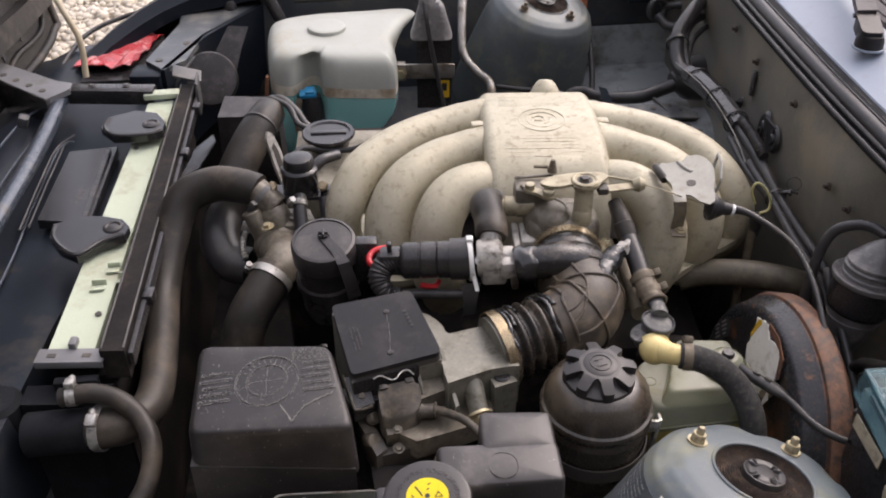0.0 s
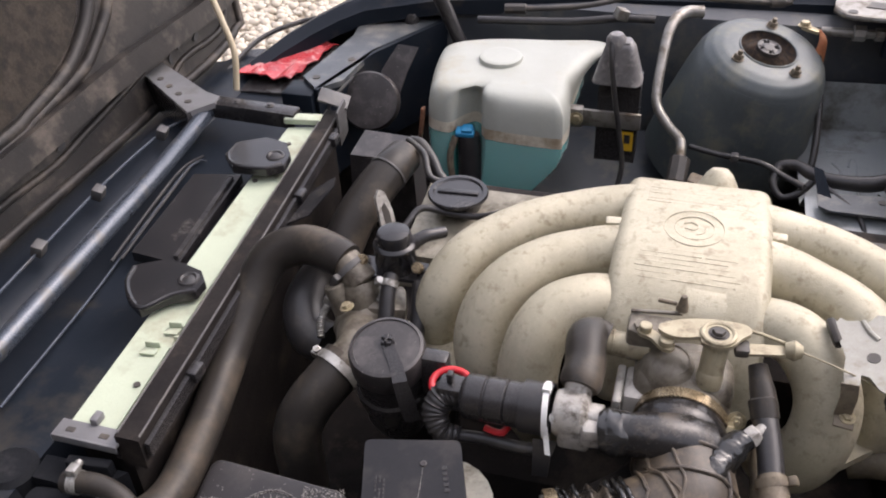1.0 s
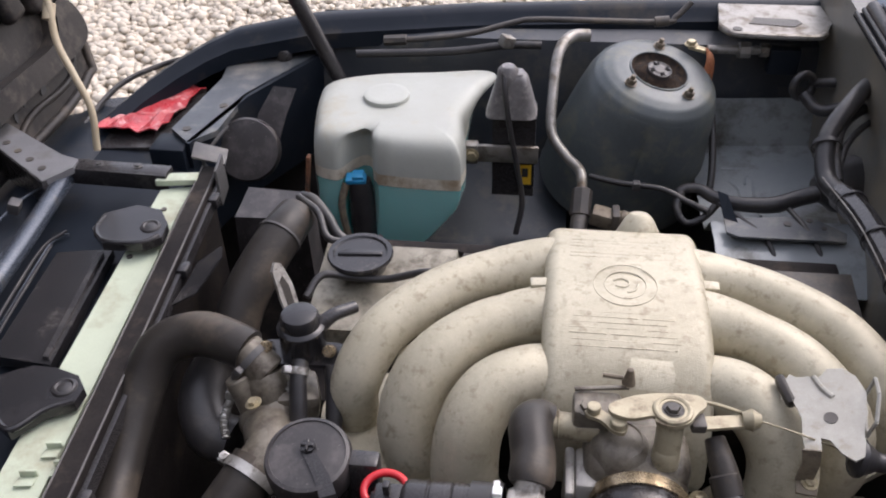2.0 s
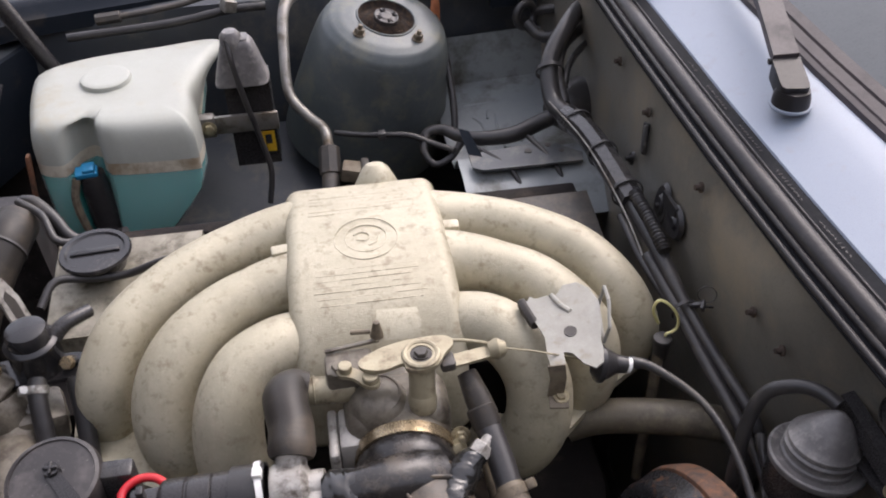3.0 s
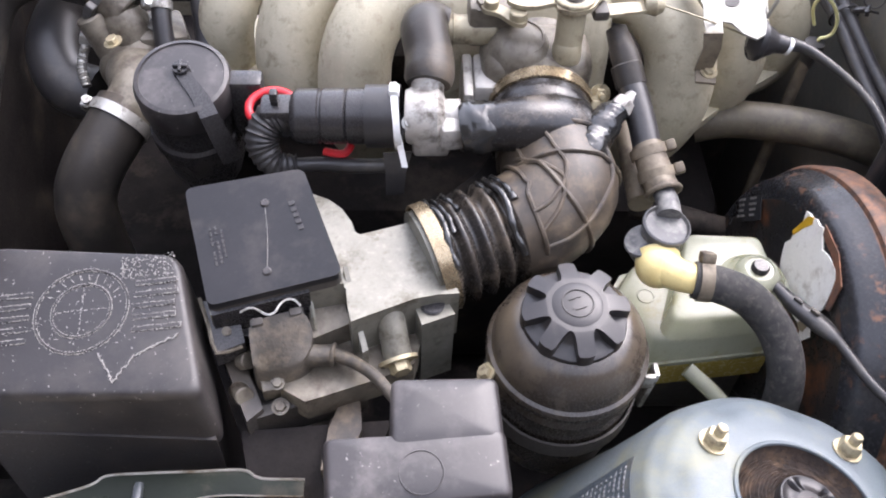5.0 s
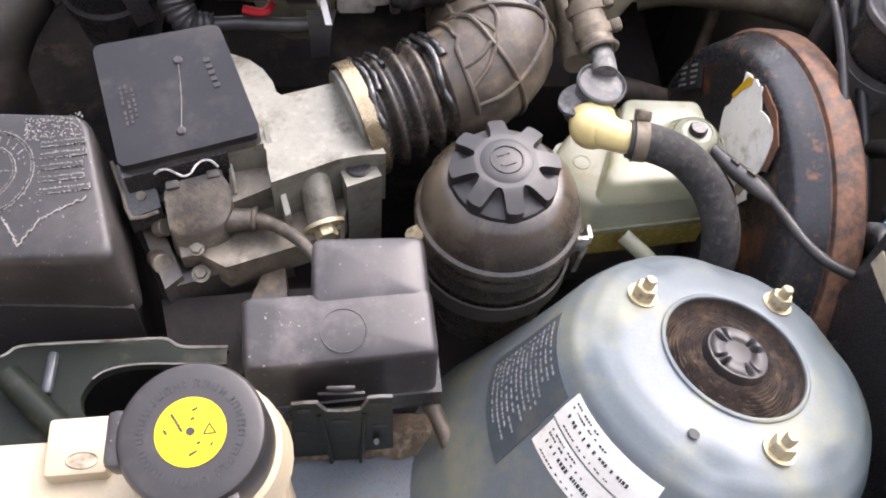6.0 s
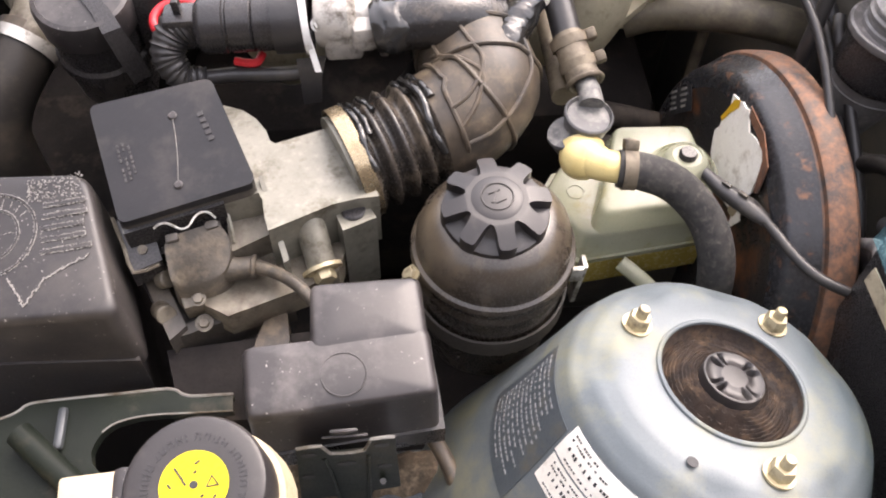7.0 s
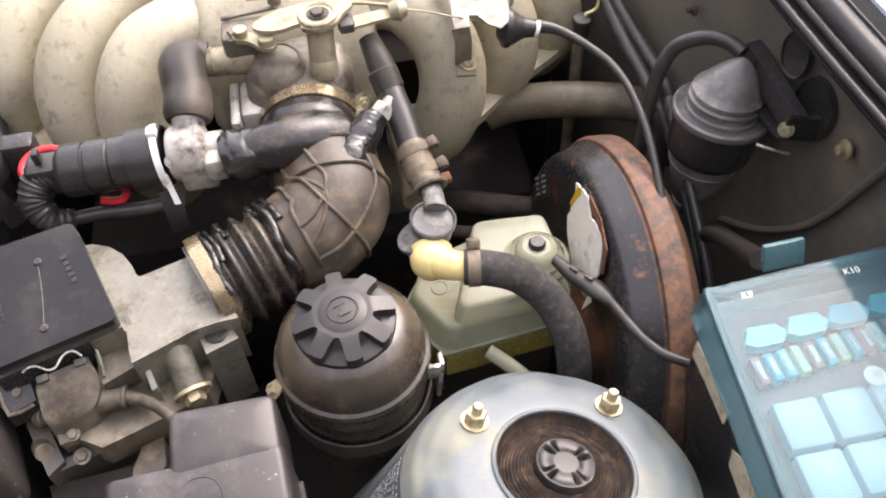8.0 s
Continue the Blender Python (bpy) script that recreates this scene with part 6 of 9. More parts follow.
part("step", slab([(-0.010, 0.736, 0.777), (0.016, 0.742, 0.779), (0.023, 0.722, 0.775), (-0.007, 0.709, 0.773)], 0.035, 0.002), ALU, afm)
part("socket", merge(slab([(-0.062, 0.735, 0.786), (-0.010, 0.748, 0.790), (-0.007, 0.736, 0.786), (-0.060, 0.722, 0.782)], 0.035, 0.0015), boxat(-0.060, -0.008, 0.715, 0.730, 0.752, 0.768, 0.001)), PLASTIC, afm, "black plug socket")
part("socket_frame", merge(tube([(-0.062, 0.726, 0.787), (-0.036, 0.733, 0.790), (-0.010, 0.742, 0.792)], 0.0016, 6, 0.01), tube([(-0.010, 0.742, 0.792), (-0.006, 0.728, 0.782), (-0.004, 0.716, 0.775)], 0.0018, 6, 0.01)), AFM, afm)
part("side_plate", slab([(-0.090, 0.738, 0.780), (-0.066, 0.742, 0.782), (-0.056, 0.708, 0.770), (-0.078, 0.700, 0.768)], 0.018, 0.002), PLASTIC, afm, "dark side plate with two screws")
part("side_edge", tube([(-0.092, 0.740, 0.782), (-0.083, 0.718, 0.774), (-0.076, 0.700, 0.768), (-0.058, 0.706, 0.768)], 0.0016, 6, 0.01), ALU, afm)
for p in ((-0.077, 0.729, 0.777), (-0.070, 0.716, 0.773)):
    part("screw", hexbolt(pose(*p, 15, 0, 0), 0.0030, 0.002, 1.2), ALU, afm)
part("wire_clip", tube([(-0.0565, 0.7170, 0.797), (-0.0520, 0.7185, 0.7995), (-0.0470, 0.7190, 0.7995), (-0.0418, 0.7165, 0.7990), (-0.0365, 0.7140, 0.7985), (-0.0315, 0.7155, 0.799), (-0.0280, 0.7215, 0.8005), (-0.0235, 0.7255, 0.801), (-0.0180, 0.7255, 0.801), (-0.0130, 0.7215, 0.799)], 0.0009, 6, 0.002), BRIGHT, afm, "bent steel wire clip")
part("plug_head", merge(slab([(-0.052, 0.718, 0.783), (-0.013, 0.729, 0.786), (-0.010, 0.716, 0.780), (-0.048, 0.705, 0.777)], 0.020, 0.002), box((0.009, 0.006, 0.006), pose(-0.046, 0.716, 0.785, 15, 0, 14), 0.001), box((0.009, 0.006, 0.006), pose(-0.018, 0.724, 0.787, 15, 0, 14), 0.001)), GREASE, afm, "dusty connector head")
part("plug_boot", slab(filleted([(-0.053, 0.716, 0.785), (-0.030, 0.722, 0.788), (-0.010, 0.724, 0.788), (-0.004, 0.708, 0.781), (-0.008, 0.692, 0.774), (-0.024, 0.684, 0.771), (-0.047, 0.683, 0.770)], 0.009, 4), 0.030, 0.011, 0.05, 4), PLUGBOOT, afm, "dust-caked rubber plug boot", 70)
part("boot_sleeve", tube([(-0.018, 0.700, 0.765), (0.000, 0.700, 0.765), (0.009, 0.701, 0.765)], [0.010, 0.0082, 0.0078], 14, 0.003), PLUGBOOT, afm)
part("collar", rod((0.008, 0.701, 0.765), (0.0115, 0.7005, 0.765), 0.0092, 16), PLUGBOOT, afm)
part("lead", tube([(0.010, 0.701, 0.765), (0.0264, 0.6922, 0.767), (0.0432, 0.6761, 0.772), (0.062, 0.652, 0.770)], [0.0056, 0.0048, 0.0046, 0.0046], 12), PLUGBOOT, afm)
part("tie_lug", merge(box((0.016, 0.012, 0.022), pose(-0.036, 0.684, 0.745, 10, 0, 15), 0.002), hexbolt(pose(-0.031, 0.681, 0.7565, 15, 0, 0), 0.0042, 0.004, 1.3)), ALU, afm)
part("pivot", merge(rod((-0.064, 0.688, 0.735), (-0.056, 0.676, 0.745), 0.0075, 14), rod((-0.062, 0.705, 0.748), (-0.055, 0.703, 0.753), 0.0070, 12)), ALU, afm, "worn steel pivot")
part("screw", hexbolt(pose(-0.030, 0.672, 0.737, 15, 0, 0), 0.0045, 0.004), ALU, afm)

# ---- air filter box ----
ab = thing("air_filter_box", "dusty black plastic air filter box with a worn ringed lid", "air filter box", (-0.165, 0.70, 0.5))
AB = [(-0.257, 0.783, 0.792), (-0.106, 0.766, 0.806), (-0.074, 0.650, 0.795), (-0.248, 0.658, 0.780)]
part("lid", pillow(filleted(AB, 0.014), 0.07, 0.008, 0.05, 0.0012), AIRBOX, ab)
part("base", slab([(x * 1.01, y - (0.004 if y < 0.7 else -0.002), 0.735) for x, y, z in AB], 0.25, 0.006, 0.02), AIRBOX, ab)
AV = flat(AB)
AN = (AV[1] - AV[0]).cross(AV[3] - AV[0]).normalized()
AF = along(sum(AV, Vector()) / 4, AN if AN.z > 0 else -AN, AV[0] - AV[3]) @ pose(0, 0.006, 0.0010)
random.seed(11)


def worn_line(pts, m, keep=0.75, width=0.0005):
    """Broken pale scuffs along a line of points."""
    out = []
    for (x, y), (x2, y2) in zip(pts, pts[1:]):
        d, a = math.hypot(x2 - x, y2 - y), math.degrees(math.atan2(y2 - y, x2 - x))
        for k in (0.15, 0.38, 0.62, 0.87):
            if random.random() < keep:
                px, py = x + (x2 - x) * k + random.gauss(0, 0.00028), y + (y2 - y) * k + random.gauss(0, 0.00028)
                out.append(box((d * random.uniform(0.18, 0.36), width * random.uniform(0.45, 1.5), 0.0006), m @ pose(px, py, 0.0003, 0, 0, a + random.gauss(0, 9)), 0))
    return out


for r in (0.034, 0.0215):
    part("raised_ring", torus(AF, r, 0.0009, 44, 6), AIRBOX, ab)
bms = []
for r, k in ((0.0349, 0.8), (0.0331, 0.55), (0.0224, 0.75), (0.0206, 0.5)):
    bms += worn_line([(r * math.cos(a), r * math.sin(a)) for a in np.linspace(0, 2 * math.pi, 64)], AF, k)
bms += worn_line([(x, 0.0) for x in np.linspace(-0.019, 0.019, 14)], AF, 0.5) + worn_line([(0.0, x) for x in np.linspace(-0.019, 0.019, 14)], AF, 0.5)
for a in np.linspace(0.5, 2.6, 10):
    bms += worn_line([(0.0255 * math.cos(a), 0.0255 * math.sin(a)), (0.030 * math.cos(a + 0.05), 0.030 * math.sin(a + 0.05))], AF, 0.9)
tagged(part("worn_edge", merge(*bms), CHALK, ab, "scuffed white edges of the ring"), "", "", "", "stuff")
for s_ in (-1, 1):
    bms = []
    for i in range(5):
        y = -0.020 + 0.0095 * i
        w = 0.030 + 0.006 * random.random()
        part("raised_rib", box((w, 0.0034, 0.0010), AF @ pose(s_ * (0.038 + w / 2), y, 0.0), 0.0004, 1), AIRBOX, ab)
        for dy in (-0.0019, 0.0019):
            bms += worn_line([(s_ * (0.038 + w * k / 9), y + dy) for k in range(10)], AF, 0.7, 0.00045)
        bms += worn_line([(s_ * (0.038 + w), y - 0.0018), (s_ * (0.038 + w), y + 0.0018)], AF, 0.9)
    tagged(part("worn_edge", merge(*bms), CHALK, ab, "scuffed white edges of the ribs"), "", "", "", "stuff")
bms = []
for i in range(260):
    bms.append(box((random.uniform(0.0005, 0.0018), 0.0005, 0.0006), AF @ pose(*((0.026 + random.uniform(0, 0.040), 0.034 + random.uniform(-0.012, 0.008)) if i < 170 else (random.uniform(-0.072, 0.074), random.uniform(-0.034, 0.030))), 0.0003, 0, 0, random.uniform(0, 180)), 0))
x, y = 0.016, -0.036
for i in range(84):
    k = (i + 1) / 84
    x2 = float(np.interp(k, [0, 0.3, 0.55, 1], [0.016, 0.029, 0.042, 0.072])) + random.uniform(-0.0012, 0.0012)
    y2 = float(np.interp(k, [0, 0.3, 0.55, 1], [-0.036, -0.060, -0.041, -0.028])) + random.uniform(-0.0015, 0.0015)
    bms.append(box((math.hypot(x2 - x, y2 - y), random.uniform(0.0004, 0.0008), 0.0006), AF @ pose((x + x2) / 2, (y + y2) / 2, 0.0003, 0, 0, math.degrees(math.atan2(y2 - y, x2 - x))), 0))
    x, y = x2, y2
tagged(part("wear_mark", merge(*bms), CHALK, ab, "white scuffed line and flakes"), "", "", "", "stuff")
part("foot", slab([(-0.06, 0.66, 0.722), (0.055, 0.668, 0.722), (0.02, 0.61, 0.70), (-0.05, 0.61, 0.70)], 0.10, 0.008), DEEP, ab, "moulding below the air meter, shade put into its black")

# ---- relay cover ----
rc = thing("relay_cover", "grey-black plastic relay cover with a notch", "cover", (0.07, 0.61, 0.72))
part("cover", pillow(filleted([(0.009, 0.613, 0.8055), (0.131, 0.622, 0.8000), (0.134, 0.577, 0.7945), (0.013, 0.565, 0.7990)], 0.006, 3), 0.060, 0.006, 0.03, 0.0028), COVER, rc)
part("rear_cover", pillow(filleted([(0.0535, 0.656, 0.8085), (0.128, 0.660, 0.8030), (0.1305, 0.612, 0.7988), (0.0530, 0.606, 0.8040)], 0.006, 3), 0.062, 0.006, 0.0, 0.0028), COVER, rc)
part("round_mark", torus(pose(0.074, 0.590, 0.8016, 7, 2.4, 0), 0.0145, 0.0005, 36, 6), COVER, rc)
part("latch", merge(box((0.018, 0.0024, 0.008), pose(0.072, 0.5605, 0.780, 12, 0, 0), 0.001), box((0.030, 0.002, 0.003), pose(0.072, 0.5605, 0.772, 12, 0, 0), 0.0008)), COVER, rc)
part("lower_skirt", slab([(0.012, 0.610, 0.748), (0.136, 0.616, 0.744), (0.139, 0.575, 0.738), (0.016, 0.563, 0.742)], 0.022, 0.003), PLASTIC, rc)
BRK = pose(0, 0.5545, 0, 90, 0, 0)
part("bracket", prism([(0.041, 0.773), (0.057, 0.775), (0.062, 0.762), (0.084, 0.763), (0.089, 0.780), (0.104, 0.781), (0.106, 0.691), (0.087, 0.687), (0.082, 0.670), (0.063, 0.669), (0.059, 0.681), (0.034, 0.678)], -0.001, 0.001, BRK, 0.0008, 1), GREEN, rc, "dark green steel bracket with holes")
part("bracket_fold", tube([(0.041, 0.5535, 0.774), (0.057, 0.5535, 0.776), (0.062, 0.5535, 0.763), (0.084, 0.5535, 0.764), (0.089, 0.5535, 0.781), (0.104, 0.5535, 0.782)], 0.0012, 6, 0.006), PIPE, rc, "bare worn edge")
part("bracket_fold", tube([(0.057, 0.5535, 0.755), (0.060, 0.552, 0.72), (0.062, 0.552, 0.67)], 0.0016, 6, 0.01), GREEN, rc)
part("bracket_fold", tube([(0.086, 0.5535, 0.755), (0.085, 0.552, 0.72), (0.083, 0.552, 0.67)], 0.0016, 6, 0.01), GREEN, rc)
for x, z, w in ((0.048, 0.763, 1.7), (0.044, 0.725, 1.5), (0.071, 0.744, 2.2), (0.095, 0.771, 1.6), (0.096, 0.734, 1.7)):
    part("hole", lathe([(0, 0), (0.0030, 0), (0.0030, 0.0005), (0, 0.0005)], pose(x, 0.5534, z, 90, 0, 0) @ Matrix.Diagonal((w, 1, 1, 1)), 12), INK, rc)
part("stud", rod((0.094, 0.553, 0.704), (0.094, 0.549, 0.717), 0.0022, 10), GREYP, rc)

# ---- power steering reservoir ----
ps = thing("fluid_reservoir", "round dusty black steering fluid reservoir with a lobed cap, brown sheen in its colour", "reservoir", (0.186, 0.705, 0.64))
part("bottle", lathe([(0.02, 0.806), (0.034, 0.806), (0.041, 0.805), (0.0475, 0.7995), (0.0550, 0.790), (0.0572, 0.780), (0.0580, 0.773), (0.0608, 0.7715), (0.0620, 0.768), (0.0620, 0.765), (0.0605, 0.7625), (0.0592, 0.761), (0.0590, 0.757), (0.0604, 0.755), (0.0606, 0.750), (0.058, 0.747), (0.0565, 0.70), (0.05, 0.65), (0.0, 0.64)], pose(0.186, 0.705, 0), 48), STEERBOTTLE, ps)
star = []
for i in range(8):
    a = 2 * math.pi * i / 8 + 0.10
    for da, r in ((-0.36, 0.0226), (-0.30, 0.0236), (-0.235, 0.0272), (-0.190, 0.0330), (-0.165, 0.0375), (-0.13, 0.0390), (0.0, 0.0394), (0.13, 0.0390), (0.165, 0.0375), (0.190, 0.0330), (0.235, 0.0272), (0.30, 0.0236), (0.36, 0.0226)):
        star.append((r * math.cos(a + da), r * math.sin(a + da)))
CM = pose(0.185, 0.705, 0.812, 3, 0, 0)
lobes = prism(star, -0.010, 0.0145, None, 0.0022, 3)
bmesh.ops.triangulate(lobes, faces=[f for f in lobes.faces if len(f.verts) > 4])
for v in lobes.verts:
    r = math.hypot(v.co.x, v.co.y)
    if v.co.z > 0:
        v.co.z -= 0.0070 * max(0.0, (r - 0.018) / 0.021) ** 1.3
bmesh.ops.transform(lobes, matrix=CM, verts=lobes.verts[:])
part("cap", merge(lobes, lathe([(0.0375, -0.014), (0.0386, -0.004), (0.0380, -0.001), (0.0350, 0.0005), (0.0300, 0.0015), (0.0262, 0.0040), (0.0238, 0.0085), (0.0215, 0.0120), (0.0170, 0.0142), (0.0120, 0.0152), (0, 0.0156)], CM, 36)), CAPBLACK, ps, "matt black eight-lobed screw cap", 50)
part("raised_ring", merge(torus(CM @ pose(0, 0, 0.0156), 0.0112, 0.0006, 32, 6), box((0.009, 0.0013, 0.0010), CM @ pose(-0.002, 0.004, 0.0159, 0, 0, 20), 0), box((0.011, 0.0013, 0.0010), CM @ pose(-0.002, 0, 0.0159, 0, 0, 70), 0), box((0.008, 0.0013, 0.0010), CM @ pose(0.002, -0.004, 0.0159, 0, 0, 20), 0)), CAPBLACK, ps)
part("band", ring(pose(0.186, 0.705, 0.715), 0.0590, 0.018, 0.002, 40), GREASE, ps)
part("fixing", merge(box((0.004, 0.012, 0.05), pose(0.2515, 0.69, 0.735, 0, 5, 0), 0.001), box((0.012, 0.004, 0.016), pose(0.246, 0.684, 0.752), 0.001)), BRIGHT, ps)
part("bolt", hexbolt(pose(0.124, 0.684, 0.765, 0, -40, 0), 0.0055, 0.006), ZINC, ps)


# ---- strut towers ----
def tower(name, c, n, paint, label, spin, full):
    n = Vector(n).normalized()
    t = thing(name, label, "strut tower", c, "strut towers")
    m = along(c, n, (0, 1, 0))
    prof = full
    fine = []
    for (r0, z0), (r1, z1) in zip(prof, prof[1:]):
        fine += [(r0 + (r1 - r0) * k / 4, z0 + (z1 - z0) * k / 4) for k in range(4)]
    dome = lathe(fine + [prof[-1]], None, 112)
    for v in dome.verts:
        r, a = math.hypot(v.co.x, v.co.y), math.atan2(v.co.y, v.co.x)
        for b in spin:
            for off in (0.50, -0.50) if paint is TOWERPAINT else ():
                d = (a - b - off + math.pi) % (2 * math.pi) - math.pi
                v.co.z -= 0.0048 * math.exp(-((d / 0.13) ** 2) - ((r - 0.086) / 0.011) ** 2)
    bmesh.ops.transform(dome, matrix=m, verts=dome.verts[:])
    part("dome", dome, paint, t, "", 60)
    part("rim", torus(m @ pose(0, 0, 0.001), 0.0475, 0.0017, 48, 8), paint, t)
    worn = lathe([(0.0465, 0.0), (0.0455, -0.004), (0.0445, -0.0065)] + [(0.0440 - 0.0011 * k, -0.0075 + 0.0003 * k - 0.0020 * (k % 2) - 0.0012 * math.sin(k / 3.5)) for k in range(22)] + [(0.019, -0.003), (0, -0.003)], None, 72)
    random.seed(6)
    for v in worn.verts:
        v.co.z += random.uniform(-0.0006, 0.0006)
    bmesh.ops.transform(worn, matrix=m, verts=worn.verts[:])
    part("top_mount", worn, MOUNT, t, "rusty rubber-faced strut top mount", 70)
    cap = lathe([(0.0205, -0.006), (0.0204, 0.0032), (0.0198, 0.0044), (0.0188, 0.0048)] + [(0.0180 - 0.0008 * k, 0.0048) for k in range(14)] + [(0.0050, 0.0050), (0, 0.0051)], None, 96)
    for v in cap.verts:
        r, a = math.hypot(v.co.x, v.co.y), math.atan2(v.co.y, v.co.x)
        d = abs((a - 0.4 + math.pi / 4) % (math.pi / 2) - math.pi / 4)   # from the nearest of the four ribs
        if 0.0085 < r < 0.0190 and v.co.z > 0:
            dish = math.sin(math.pi * (r - 0.0085) / 0.0105)
            v.co.z -= dish * (0.0014 * (1 - math.exp(-((d / 0.10) ** 2))) + 0.0048 * math.exp(-(((d - 0.20) / 0.075) ** 2)))
    bmesh.ops.transform(cap, matrix=m, verts=cap.verts[:])
    part("cap", cap, CAPBLACK, t, "black plastic cap with four wells", 30)
    for a in spin:
        p = m @ pose(0.067 * math.cos(a), 0.067 * math.sin(a), 0.0)
        part("nut", hexbolt(p, 0.0078, 0.0095, 1.28, 0.007), ZINC if paint is TOWERPAINT else TAN, t, "flanged nut on its stud")
    return t, m


NC, NN = (0.315, 0.560, 0.8135), (0.20, 0.19, 0.96)
near_prof = [(0.046, 0.0), (0.052, 0.001), (0.075, -0.001), (0.088, -0.006), (0.099, -0.016), (0.107, -0.032), (0.116, -0.06), (0.130, -0.10), (0.150, -0.15), (0.170, -0.20)]
FC, FN = (0.252, 1.768, 0.828), (0.20, -0.19, 0.96)
far_prof = [(0.046, 0.0), (0.052, 0.001), (0.075, -0.001), (0.090, -0.006), (0.101, -0.017), (0.109, -0.035), (0.117, -0.07), (0.124, -0.11), (0.132, -0.16), (0.14, -0.24)]


def spins(c, n, places):
    m = along(c, Vector(n).normalized(), (0, 1, 0)).inverted()
    return [math.atan2(q.y, q.x) for q in (m @ Vector(p) for p in places)]


near_tower, NT = tower("strut_tower", NC, NN, TOWERPAINT, "glossy grey-blue strut tower with three studs and stickers", spins(NC, NN, ((0.264, 0.607, 0.831), (0.364, 0.609, 0.805), (0.324, 0.502, 0.841))), near_prof)
far_tower, FT = tower("strut_tower", FC, FN, FARPAINT, "dusty grey-blue strut tower on the inner wing", spins(FC, FN, ((0.196, 1.70, 0.856), (0.298, 1.72, 0.817), (0.255, 1.87, 0.837))), far_prof)

def on_dome(m, prof, a0, a1, s0, s1, lift, na=10, ns=8):
    """A patch of skin on a turned form: angles a0 to a1, lengths s0 to s1 along its profile."""
    pr = [Vector((r, z)) for r, z in prof]
    acc = [0.0]
    for p, q in zip(pr, pr[1:]):
        acc.append(acc[-1] + (q - p).length)
    rows = []
    for i in range(ns + 1):
        s = s0 + (s1 - s0) * i / ns
        r, z = float(np.interp(s, acc, [p.x for p in pr])), float(np.interp(s, acc, [p.y for p in pr]))
        r2, z2 = float(np.interp(s + 0.004, acc, [p.x for p in pr])), float(np.interp(s + 0.004, acc, [p.y for p in pr]))
        t = Vector((r2 - r, z2 - z)).normalized()
        r, z = r - t.y * lift, z + t.x * lift
        rows.append([tuple(m @ Vector((r * math.cos(a), r * math.sin(a), z))) for a in np.linspace(a0, a1, na + 1)])
    return sheet(rows, 0.0004)


def angle_of(m, p):
    q = m.inverted() @ Vector(p)
    return math.atan2(q.y, q.x)


part("label", on_dome(NT, near_prof, 2.66, 3.31, 0.072, 0.148, 0.0006), DARKLABEL, near_tower, "grey label with rows of worn small print")
random.seed(3)
bms = []
for i in range(13):
    s = 0.077 + 0.0053 * i
    a = 2.72
    end = random.uniform(3.05, 3.27)
    while a < end:
        w = random.uniform(0.012, 0.035)
        bms.append(on_dome(NT, near_prof, a, a + w, s, s + 0.0014, 0.0009, 2, 1))
        a += w + random.choice((0.010, 0.012, 0.03))
tagged(part("print_bar", merge(*bms), PRINT, near_tower), "", "", "", "stuff")
part("label", on_dome(NT, near_prof, 3.335, 4.05, 0.064, 0.0872, 0.0006), PAPER, near_tower, "white sticker with print")
part("label", on_dome(NT, near_prof, 3.345, 4.02, 0.0888, 0.1115, 0.0006), PAPER, near_tower, "white sticker with print")
bms = []
for s, h, a0, a1 in ((0.067, 0.0014, 3.38, 3.6), (0.0705, 0.0014, 3.38, 3.7), (0.0755, 0.0030, 3.40, 3.90), (0.0835, 0.0012, 3.42, 3.8), (0.0915, 0.0014, 3.39, 3.62), (0.095, 0.0014, 3.39, 3.72), (0.0995, 0.0034, 3.41, 3.92), (0.108, 0.0012, 3.42, 3.8)):
    a = a0
    while a < a1:
        w = random.uniform(0.008, 0.018)
        bms.append(on_dome(NT, near_prof, a, min(a + w, a1), s, s + h * random.uniform(0.6, 1.0), 0.0010, 2, 1))
        a += w + random.choice((0.006, 0.008, 0.03))
tagged(part("print_bar", merge(*bms), INK, near_tower), "", "", "", "stuff")
part("hole", lathe([(0, 0), (0.0036, 0), (0.0036, 0.0004), (0, 0.0004)], NT @ pose(-0.0475, -0.058, -0.0002), 14), INK, near_tower)
part("seam", on_dome(FT, far_prof, angle_of(FT, (0.25, 1.6, 0.7)) - 0.16, angle_of(FT, (0.25, 1.6, 0.7)) + 0.16, 0.075, 0.19, 0.003), FARPAINT, far_tower, "welded joggle strip on the tower")
part("seam", on_dome(FT, far_prof, angle_of(FT, (0.25, 1.6, 0.7)) - 0.5, angle_of(FT, (0.25, 1.6, 0.7)) + 0.3, 0.070, 0.074, 0.002), FARPAINT, far_tower)

# ---- coolant tank ----
tk = thing("coolant_tank", "cream plastic coolant tank with a black screw cap", "coolant tank", (-0.03, 0.50, 0.66))
part("tank", slab([(-0.30, 0.515, 0.80), (0.035, 0.522, 0.815), (0.042, 0.44, 0.815), (-0.30, 0.43, 0.80)], 0.13, 0.02, 0.02, 4), CREAM, tk)
TM = pose(0.0, 0.500, 0.868, 6, -2, 0)
part("neck", lathe([(0.0445, -0.062), (0.0435, -0.048), (0.0415, -0.036), (0.036, -0.032), (0.0345, -0.006), (0, -0.006)], TM, 32), CREAM, tk)
part("turret", merge(box((0.034, 0.034, 0.03), pose(-0.070, 0.513, 0.806, 0, 0, 3), 0.003)), CREAM, tk)
